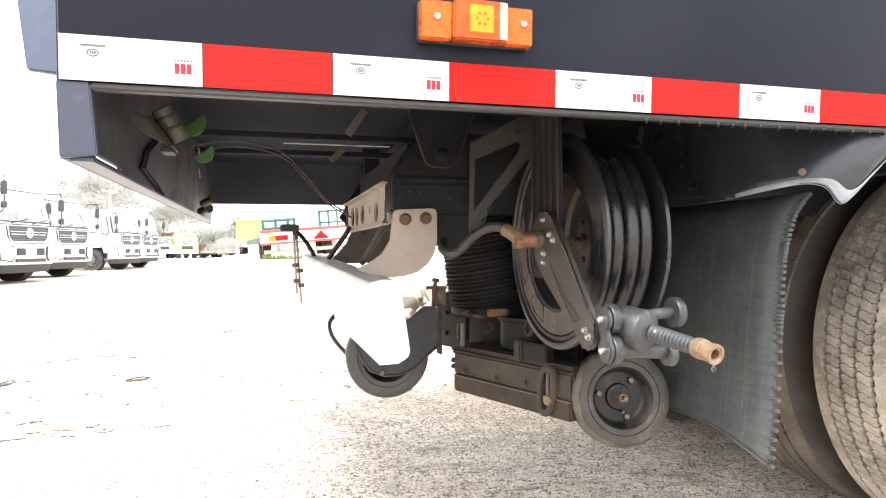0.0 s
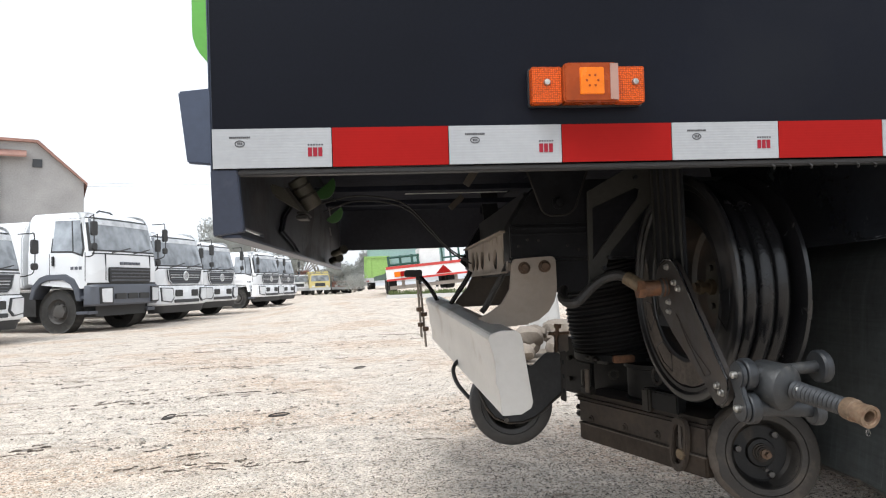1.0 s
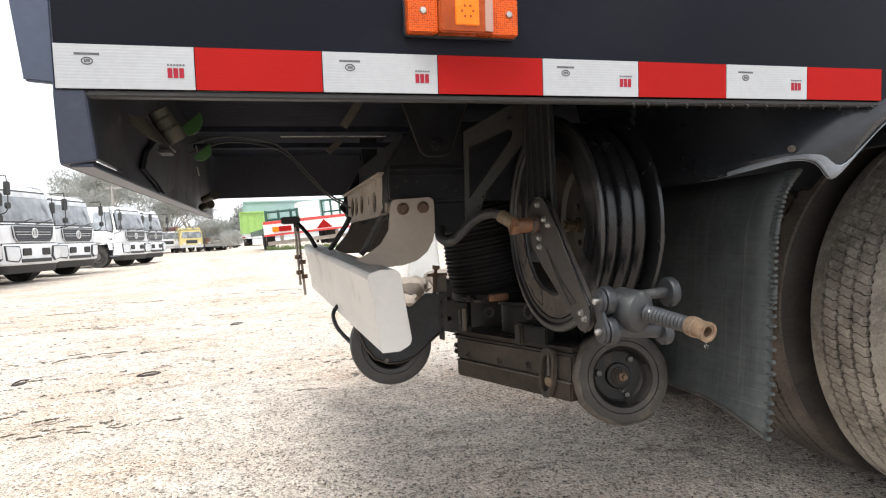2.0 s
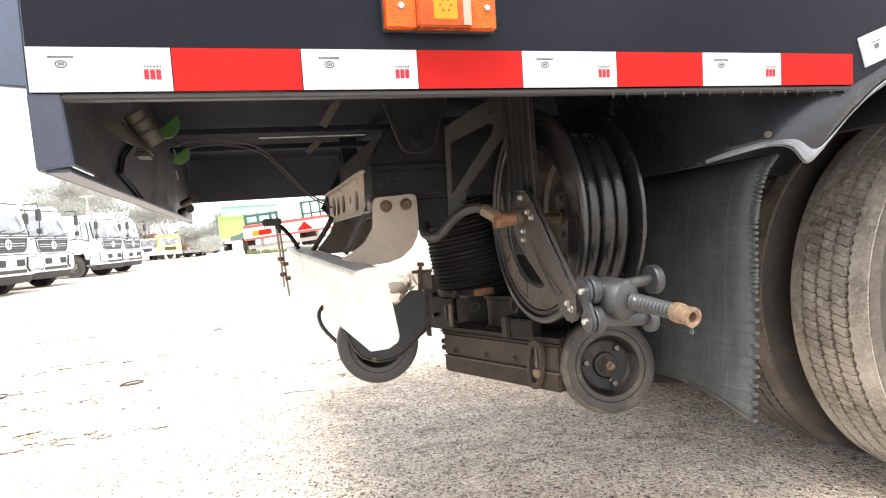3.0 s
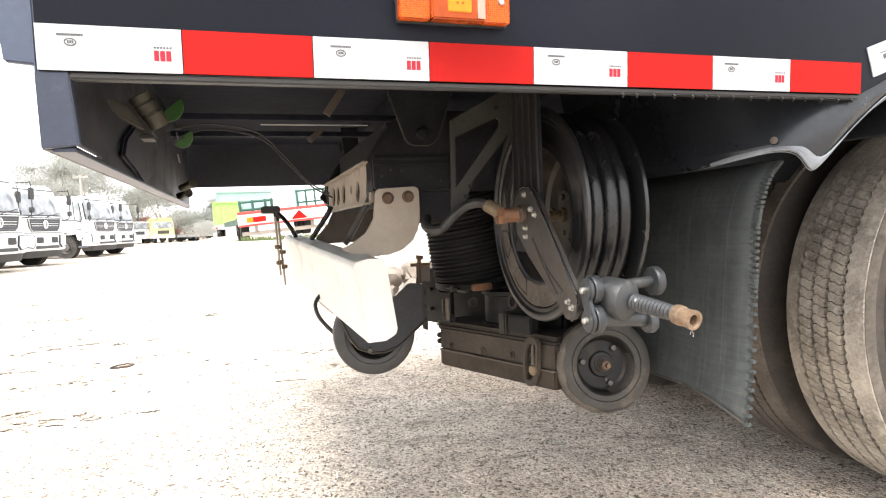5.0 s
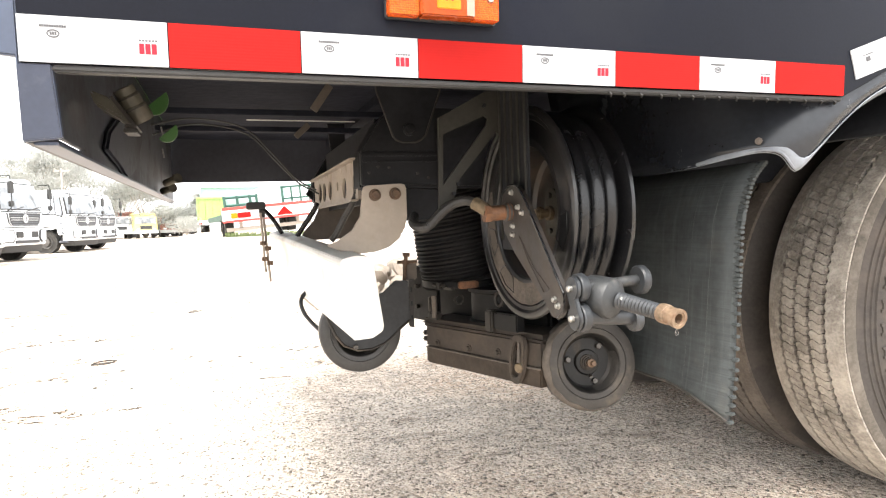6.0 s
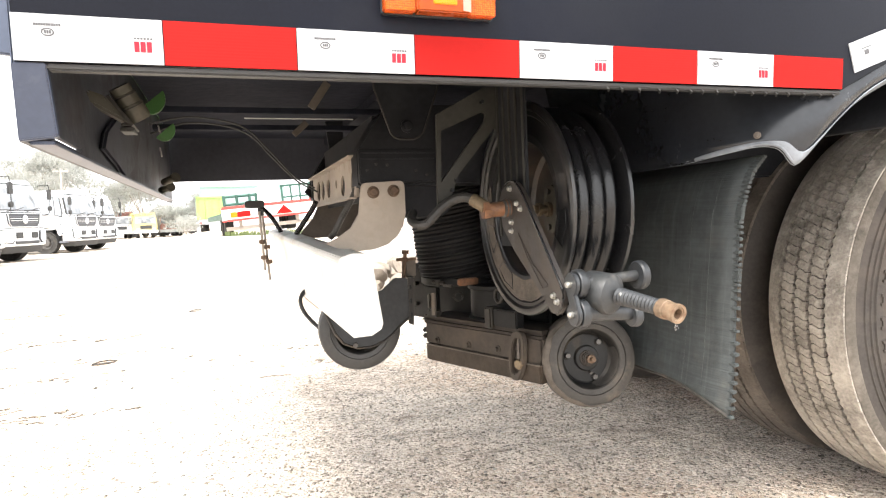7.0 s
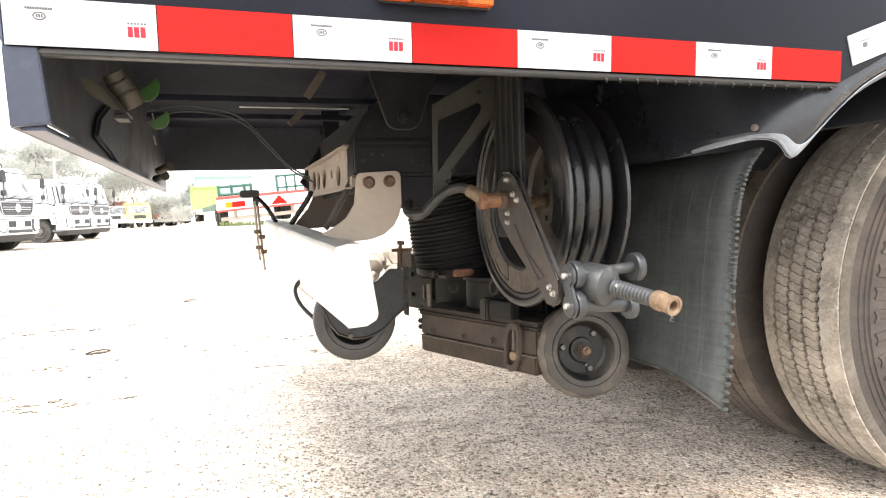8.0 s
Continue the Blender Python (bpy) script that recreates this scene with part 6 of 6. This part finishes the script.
for z in (1.45, 1.7):
    ramp.rod(m3 @ Vector((0.15, 0.4, z)), m3 @ Vector((1.2, 0.4, z)), 0.04, 8)
part("ramp_frame", ramp, m_trailer_green, tr, "dark green ramp frame")
part("white_box", Shape().box((1.25, 0.6, 1.2), (1.95, 1.6, 1.95), m3), m_trailer_white, tr, "white box on the deck", bevel=0.02)
sides = Shape()
for k in range(6):
    sides.box((2.0 + 0.3 * k, 0.6, 1.2), (2.06 + 0.3 * k, 0.66, 1.95), m3)
sides.box((2.0, 0.6, 1.5), (3.6, 0.64, 1.56), m3).box((2.0, 0.6, 1.88), (3.6, 0.64, 1.95), m3)
part("stake_side", sides, m_trailer_green, tr, "green stake side")
for x in (0.3, 2.5):
    for y in (3.0, 4.2):
        ob = far_wheel(tr, 0, 0.2, 0.42)
        ob.matrix_basis = m3 @ Matrix.Translation((x, y, zt)) @ pose(0, 0, 0, 0, 0, 90) @ Matrix.Translation((0, -0.2, 0))


def box_truck(label, at, W, H, L, material, cabmat, turn=0, rear=False):
    """A far truck: a ribbed body on a frame with wheels, and a cab, or seen from behind with a tail frame."""
    t = thing("far_truck", label, "truck", "trucks parked far off")
    body_ = part("body", Shape().box((-W, 0.3, 1.15), (W, L, H)), material, t, bevel=0.05)
    for k in range(5):
        x = -W + 0.02 + k * (2 * W - 0.12) / 4
        part("body_rib", Shape().box((x, 0.2, 1.15), (x + 0.09, 0.3, H)), material, body_)
    part("top_rail", Shape().box((-W, 0.18, H - 0.14), (W, 0.32, H)), material, body_)
    part("underframe", Shape().box((-W + 0.15, 0.35, 0.75), (W - 0.15, L, 1.15)), m_light_grey, t)
    if rear:
        part("tail_bar", Shape().box((-W, 0.15, 0.7), (W, 0.3, 0.95)), m_light_grey, t, "pale tail bar")
        for s in (-1, 1):
            part("tail_lamp", Shape().box((s * (W - 0.3) - 0.15, 0.1, 0.75), (s * (W - 0.3) + 0.15, 0.16, 0.9)), m_red_tape, t)
    else:
        cab_ = part("cab", Shape().prism([(-W + 0.05, 0.7), (W - 0.05, 0.7), (W - 0.05, 1.5), (W - 0.15, 2.3), (-W + 0.15, 2.3), (-W + 0.05, 1.5)], "y", -1.2, 0.2), cabmat, t, bevel=0.08)
        part("windscreen", Shape().prism([(-W + 0.15, 1.5), (W - 0.15, 1.5), (W - 0.22, 2.15), (-W + 0.22, 2.15)], "y", -1.22, -1.1), m_glass, cab_)
        part("grille", Shape().box((-0.55, -1.23, 0.95), (0.55, -1.15, 1.3)), m_grille, cab_)
        part("bumper", Shape().box((-W, -1.28, 0.5), (W, -1.1, 0.8)), m_light_grey, t, bevel=0.02)
        for s in (-1, 1):
            part("headlight", Shape().box((s * 0.75 - 0.15, -1.3, 0.85), (s * 0.75 + 0.15, -1.19, 1.0)), m_headlamp, cab_)
    for s in (-1, 1):
        for y in ((0.9, L - 1.2) if rear else (-0.5, L - 1.2)):
            ob = far_wheel(t, 0, 0.2 * s, 0.5)
            ob.matrix_basis = Matrix.Translation((s * (W - 0.3), y, 0)) @ pose(0, 0, 0, 0, 0, -90) @ Matrix.Translation((0, -0.2 * s, 0))
    t.matrix_basis = pose(at[0], at[1], ground_height(*at), 0, 0, turn)
    return t


# Yellow and teal are greyed, with distance haze put into the colour.
m_yellow = mat("hazed_yellow_paint", (0.62, 0.52, 0.22), 0.45, vary=0.1)
m_lime = mat("lime_green_paint", (0.27, 0.44, 0.12), 0.45, vary=0.15)
m_teal = mat("hazed_teal_paint", (0.26, 0.37, 0.36), 0.5, vary=0.1)
m_far_red = mat("brick_red_paint", (0.30, 0.14, 0.11), 0.5, vary=0.1)
box_truck("white truck with a red box, parked far off", (-10.6, 72), 1.2, 2.8, 6, m_far_red, m_cab, 12)
box_truck("yellow truck parked far across the yard", (-8.2, 71), 1.15, 2.6, 6, m_yellow, m_yellow, 15)
box_truck("dark red truck parked far across the yard", (-5.9, 75), 1.25, 3.0, 6, m_far_red, m_far_red, 8)
box_truck("lime green tipper truck parked far off, tail first", (-1.35, 62), 1.3, 3.3, 6, m_lime, m_lime, 0, True)
box_truck("teal box truck parked far off, tail first", (1.7, 67), 4.2, 4.6, 9, m_teal, m_teal, 0, True)

# ---- house and trees beyond the yard ----
m_wall = mat("weathered_grey_plaster", (0.34, 0.33, 0.32), 0.9, vary=0.2, scale=0.6, grain=12, bump=0.2)
m_roof = mat("red_roof_tiles", (0.30, 0.17, 0.135), 0.8, vary=0.25, scale=2, grain=20, bump=0.3)
house = thing("house", "grey plastered house with a red tiled roof", "house")
part("wall", Shape().prism([(-13, 0), (0, 0), (0, 7.9), (-2.5, 10.2), (-13, 10.2)], "y", 0, 9), m_wall, house, "weathered grey plaster gable wall")
part("roof", Shape().prism([(-13, 10.2), (-2.5, 10.2), (0.2, 7.7), (0.2, 7.85), (-2.4, 10.36), (-13, 10.36)], "y", -0.25, 9.2), m_roof, house, "red tile roof")
part("roof_slope", Shape().prism([(-0.5, 9.3), (-0.5, 9.2), (1.0, 10.3), (1.0, 10.5)], "x", -13, -3.0), m_roof, house, "red tile eave")
part("downpipe", Shape().rod((-4.4, -0.12, 0), (-4.4, -0.12, 9.2), 0.09, 8), m_cab, house, "white downpipe")
part("vent", Shape().box((-2.7, -0.06, 8.7), (-2.2, 0.02, 9.2)), m_grille, house, "dark vent opening")
win = part("window", Shape().box((-5.6, -0.05, 5.2), (-4.7, 0.02, 6.2)), m_grille, house, "dark window opening")
part("sill", Shape().box((-5.7, -0.12, 5.08), (-4.6, 0.02, 5.2)), m_wall, win)
part("side_wing", Shape().box((-13, -2.0, 0), (-4.6, -0.2, 5.4)), m_wall, house, "lower grey wing")
house.matrix_basis = pose(-19.0, 40, 0, 0, 0, 27)
# Leaf and bark colours are paled to stand for distance haze.
m_leaf = mat("haze_pale_leaves", (0.40, 0.405, 0.385), 0.8, vary=0.3, scale=1.5, grain=9, bump=0.0)
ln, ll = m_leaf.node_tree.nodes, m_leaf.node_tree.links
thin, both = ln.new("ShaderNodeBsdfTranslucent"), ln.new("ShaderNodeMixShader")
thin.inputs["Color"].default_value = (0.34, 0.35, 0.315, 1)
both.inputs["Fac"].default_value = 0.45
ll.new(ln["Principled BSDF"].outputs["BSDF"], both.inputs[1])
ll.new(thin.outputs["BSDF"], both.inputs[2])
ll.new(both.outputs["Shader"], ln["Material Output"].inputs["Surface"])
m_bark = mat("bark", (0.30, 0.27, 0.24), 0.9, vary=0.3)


def tree(at, height, width, seed, leaves=5000, leaf=0.09):
    """A trunk with limbs and a crown of many small leaf clumps."""
    rnd = random.Random(seed)
    t = thing("tree", "hazy grey-green broadleaf tree behind the yard", "tree", "trees behind the yard")
    s = Shape()
    s.tube(curve_points([(0, 0, 0), (0.1, 0.1, height * 0.25), (-0.1, 0.2, height * 0.5)], 5), [0.2 - 0.012 * i for i in range(11)], 8)
    limbs = []
    for k in range(9):
        a = k * 2.4
        e_ = Vector((math.cos(a) * width * rnd.uniform(0.25, 0.42), math.sin(a) * width * 0.3, height * rnd.uniform(0.2, 0.9)))
        limbs.append(e_)
        s.tube(curve_points([(0, 0.1, height * 0.3), e_ * 0.55 + Vector((0, 0, height * 0.12)), e_], 4), [0.09 - 0.008 * i for i in range(9)], 6)
    part("trunk", s, m_bark, t)
    c = Shape()
    for k in range(leaves):
        e_ = limbs[k % 9]
        q = Vector((rnd.gauss(0, 1), rnd.gauss(0, 1), rnd.gauss(0, 0.7))).normalized() * rnd.random() ** 0.5
        p = Vector((e_.x + q.x * width * 0.22, e_.y + q.y * width * 0.22, e_.z + q.z * height * 0.17))
        m = Matrix.Translation(p) @ Euler((rnd.uniform(0, 6), rnd.uniform(0, 6), rnd.uniform(0, 6))).to_matrix().to_4x4()
        r = leaf * rnd.uniform(0.6, 1.4)
        c.add([(-r, 0, 0), (0, -r * 0.5, 0.04), (r, 0, 0), (0, r * 0.5, 0.04)], [(0, 1, 2, 3)], m)
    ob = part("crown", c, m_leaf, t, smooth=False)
    t.matrix_basis = pose(at[0], at[1], ground_height(*at))
    return t


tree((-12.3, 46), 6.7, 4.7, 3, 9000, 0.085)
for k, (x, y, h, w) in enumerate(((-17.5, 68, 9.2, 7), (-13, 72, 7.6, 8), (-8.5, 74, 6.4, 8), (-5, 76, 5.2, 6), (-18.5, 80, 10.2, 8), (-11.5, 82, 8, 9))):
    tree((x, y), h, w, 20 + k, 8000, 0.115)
# utility pole with a cable to the house
m_pole = mat("weathered_pole", (0.30, 0.28, 0.26), 0.85, vary=0.2)
pole = thing("utility_pole", "weathered grey utility pole beyond the trucks", "pole")
part("post", Shape().rod((-9.6, 44, 0), (-9.55, 44, 4.85), 0.09, 10, 0.07), m_pole, pole)
part("crossarm", Shape().box((-10.0, 43.95, 4.62), (-9.1, 44.05, 4.72)), m_pole, pole)
for x in (-9.9, -9.25):
    part("insulator", Shape().lathe([(0.0, 0.14), (0.03, 0.13), (0.05, 0.05), (0.03, 0.0)], pose(x, 44, 4.72), 8), m_pole, pole)
cables = thing("overhead_cable", "thin grey overhead cable strung across the yard", "cable")
for z0, z1, dip in ((8.24, 7.9, 0.06), (8.0, 7.75, 0.05)):
    run_ = [(-20 + 1.5 * i, 42, z0 + (z1 - z0) * i / 8 - dip * math.sin(math.pi * i / 8)) for i in range(9)]
    part("wire", Shape().tube(run_, 0.011, 5), m_pole, cables)
shrub = thing("shrub", "grey-green shrub paled by haze beside the parked trucks", "shrub")
rnd = random.Random(9)
sl, stems = Shape(), Shape()
for k in range(14):
    a = k * 2.4
    tip = Vector((math.cos(a) * rnd.uniform(0.3, 1.3), math.sin(a) * 0.8, rnd.uniform(0.6, 1.5)))
    stems.rod((0, 0, 0), tip, 0.025, 5, 0.008)
    for j in range(110):
        p = tip + Vector((rnd.gauss(0, 0.3), rnd.gauss(0, 0.3), rnd.gauss(-0.1, 0.25)))
        m = Matrix.Translation(p) @ Euler((rnd.uniform(0, 6), rnd.uniform(0, 6), 0)).to_matrix().to_4x4()
        sl.add([(-0.07, 0, 0), (0, -0.035, 0.02), (0.07, 0, 0), (0, 0.035, 0.02)], [(0, 1, 2, 3)], m)
part("stem", stems, m_bark, shrub)
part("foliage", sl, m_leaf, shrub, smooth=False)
shrub.matrix_basis = pose(-3.3, 57, ground_height(-3.3, 57))
# weeds and kerb under the trailer, and a heap of rubble behind the truck
m_weed = mat("dry_green_weed", (0.11, 0.14, 0.05), 0.8, vary=0.4, scale=6)
weed = Shape()
rnd = random.Random(5)
for k in range(900):
    x, y = rnd.uniform(0.1, 2.8), rnd.uniform(18.2, 18.9)
    h, a = rnd.uniform(0.06, 0.24), rnd.uniform(0, 6.28)
    z = ground_height(x, y)
    dx, dy = 0.03 * math.cos(a), 0.03 * math.sin(a)
    lx, ly = rnd.uniform(-0.08, 0.08), rnd.uniform(-0.06, 0.06)
    weed.add([(x - dx, y - dy, z), (x + dx, y + dy, z), (x + lx + dx * 0.3, y + ly, z + h), (x + lx - dx * 0.3, y + ly, z + h)], [(0, 1, 2, 3)])
tagged(part("weeds", weed, m_weed, None, smooth=False), "low green weeds growing along the kerb", "weeds", kind="stuff")
tagged(part("kerb", Shape().box((0.0, 18.0, 0.2), (9, 18.15, 0.5)), m_beam, None, bevel=0.02), "pale concrete kerb at the yard edge", "kerb", kind="structure")


def boulder(r, rnd_, squash=0.7):
    s = Shape()
    bm_ = bmesh.new()
    bmesh.ops.create_icosphere(bm_, subdivisions=2, radius=r)
    o = Vector((rnd_.uniform(0, 50), rnd_.uniform(0, 50), rnd_.uniform(0, 50)))
    for v in bm_.verts:
        v.co *= 1 + 0.45 * noise.noise(v.co / r * 0.9 + o)
        v.co.z *= squash
    return bm_


m_rubble = mat("pale_rubble", (0.19, 0.16, 0.13), 0.9, vary=0.25, scale=6, grain=40, bump=0.4, random_tint=0.25)
for k in range(26):
    x, y = rnd.uniform(0.95, 2.3), rnd.uniform(4.9, 5.8)
    r = rnd.uniform(0.06, 0.16)
    ob = part("rubble_stone", boulder(r, rnd), m_rubble, None)
    ob.location = (x, y, 0.04 + max(0, 0.30 - 0.5 * abs(x - 1.7)) * rnd.random() + r * 0.4)
    tagged(ob, "rough pale lump of broken rubble on the ground", "stone", "heap of rubble")
tagged(part("concrete_slab", Shape().box((0.9, 4.75, -0.02), (2.5, 6.2, 0.05)), m_rubble, None, bevel=0.02), "cracked pale concrete slab below the rubble", "slab")
tagged(part("concrete_post", Shape().prism([(1.62, 0.02), (2.05, 0.02), (1.98, 0.9), (1.70, 0.9)], "y", 5.9, 6.25), m_beam, None, bevel=0.03), "short whitewashed concrete bollard standing on gravel", "bollard")

# ---- loose stones and clods on the yard ----
def stone_material(name, lo, hi):
    m = mat(name, (0.4, 0.37, 0.33), 0.92, vary=0.2, scale=30, grain=150, bump=0.2, spec=0.2)
    n, l = m.node_tree.nodes, m.node_tree.links
    geo, ramp = n.new("ShaderNodeNewGeometry"), n.new("ShaderNodeValToRGB")
    e = ramp.color_ramp.elements
    e[0].color, e[1].color = (*lo, 1), (*hi, 1)
    l.new(geo.outputs["Random Per Island"], ramp.inputs["Fac"])
    l.new(ramp.outputs["Color"], n["Principled BSDF"].inputs["Base Color"])
    return m


m_pebble = stone_material("mixed_pebbles", (0.10, 0.09, 0.08), (0.52, 0.48, 0.43))
# Chips toned darker and browner to deepen the shade under the truck.
m_chip = stone_material("shade_brown_gravel_chips", (0.06, 0.048, 0.04), (0.40, 0.34, 0.28))
m_scrap = mat("dry_dark_scrap", (0.045, 0.039, 0.033), 0.9, vary=0.4, scale=30)
m_clod = stone_material("dark_clods", (0.045, 0.04, 0.035), (0.26, 0.215, 0.175))
BASE = [(1, 0, 0), (0.4, 0.9, 0.05), (-0.6, 0.75, 0), (-1, -0.1, 0.03), (-0.45, -0.85, 0), (0.55, -0.8, 0.02), (0.45, 0.2, 0.75), (-0.4, 0.15, 0.65)]
FACES = [(0, 1, 6), (1, 2, 7, 6), (2, 3, 7), (3, 4, 7), (4, 5, 6, 7), (5, 0, 6)]


def scatter(name, material, label, count, place, size, flat, seed):
    rnd_ = random.Random(seed)
    s = Shape()
    for _ in range(count):
        x, y = place(rnd_)
        r = size(rnd_)
        a, st = rnd_.uniform(0, 6.28), rnd_.uniform(0.6, 1.0)
        c, d_ = math.cos(a), math.sin(a)
        z = ground_height(x, y) - r * 0.12 * flat
        k = [rnd_.uniform(0.75, 1.2) for _ in BASE]
        s.add([(x + r * q * (bx * c - by * st * d_), y + r * q * (bx * d_ + by * st * c), z + r * bz * q * flat) for (bx, by, bz), q in zip(BASE, k)], FACES)
    me = bpy.data.meshes.new(name)
    me.from_pydata(s.v, [], s.f)
    me.materials.append(material)
    return tagged(new(name, me), label, "stones", kind="stuff")


scatter("pebbles", m_pebble, "small mixed pebbles scattered over the yard", 9000, lambda r: (r.uniform(-1.6, 2.2), 0.15 + 4.6 * r.random() ** 1.5), lambda r: 0.0028 + 0.0065 * r.random() ** 3, 0.8, 11)
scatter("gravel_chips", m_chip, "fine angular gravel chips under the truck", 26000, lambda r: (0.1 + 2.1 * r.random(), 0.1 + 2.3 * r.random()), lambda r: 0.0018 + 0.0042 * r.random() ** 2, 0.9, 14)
scatter("pebbles", m_pebble, "small mixed pebbles scattered over the yard", 4500, lambda r: (r.uniform(-6, 2.5), 2.5 + 11 * r.random() ** 1.4), lambda r: 0.006 + 0.016 * r.random() ** 3, 0.8, 12)


for k, (x, y, a) in enumerate(((-0.52, 3.24, 20), (-0.13, 5.35, 40), (-1.22, 3.34, 75))):
    leaf = Shape()
    q = random.Random(k)
    ring_ = [(0.055 * math.cos(u) * q.uniform(0.7, 1.2), 0.022 * math.sin(u) * q.uniform(0.7, 1.2)) for u in [0.63 * i for i in range(10)]]
    leaf.prism(ring_, "z", 0.0, 0.006).tube([(-0.06, 0.01, 0.006), (-0.02, 0.018, 0.013), (0.03, 0.012, 0.016), (0.07, -0.005, 0.008)], 0.0045, 5)
    ob = part("ground_scrap", leaf, m_scrap, None)
    ob.matrix_basis = pose(x, y, ground_height(x, y), 0, 0, a)
    tagged(ob, "dark dry scrap lying flat on the gravel", "scrap", "scraps on the yard")


def streak(r):
    k = int(r.random() * 70)
    q = random.Random(k)
    cx, cy, le = q.uniform(-4.5, 0.9), 2.6 + 7.0 * q.random() ** 1.3, q.uniform(0.15, 0.6)
    u = r.uniform(-1, 1)
    return cx + u * le, cy + 0.22 * u * le + r.gauss(0, 0.02) + 0.03 * math.sin(u * 7 + k)


scatter("clods", m_clod, "dark flat clods lying in broken streaks", 1900, streak, lambda r: 0.005 + 0.02 * r.random() ** 2.5, 0.5, 13)

# dry stalks and torn crust lying about the open lane, in loose clusters
litter, rnd = Shape(), random.Random(31)
torn = [(-1.25, 3.36), (-0.82, 2.29), (-0.37, 2.15), (-0.85, 4.09), (-1.37, 2.7), (-1.47, 5.8)]
for k in range(26):
    ox, oy = torn[k] if k < 6 else (rnd.uniform(-4.2, 0.7), 2.4 + 7.5 * rnd.random() ** 1.4)
    for j in range(9 if k < 6 else rnd.choice((1, 2, 3, 5))):
        cx, cy = ox + rnd.gauss(0, 0.22), oy + rnd.gauss(0, 0.07)
        le, a, r = rnd.uniform(0.03, 0.09 if k < 6 else 0.16) * (1 + 0.1 * cy), radians(rnd.gauss(12, 20)), rnd.uniform(0.0012, 0.0045)
        pts = []
        for i in range(7):
            u = (i / 6 - 0.5) * le
            v = rnd.gauss(0, 0.006) + 0.03 * le * math.sin(i * 0.9 + k)
            x, y = cx + u * math.cos(a) - v * math.sin(a), cy + u * math.sin(a) + v * math.cos(a)
            pts.append((x, y, ground_height(x, y) + r * 0.6 + 0.003 * (i % 2)))
        litter.tube(curve_points(pts, 2), [r * rnd.uniform(0.3, 1.3) for _ in range(13)], 4)
tagged(part("dry_litter", litter, m_clod, None), "dark dry stalks and torn crust on gravel", "litter", kind="stuff")
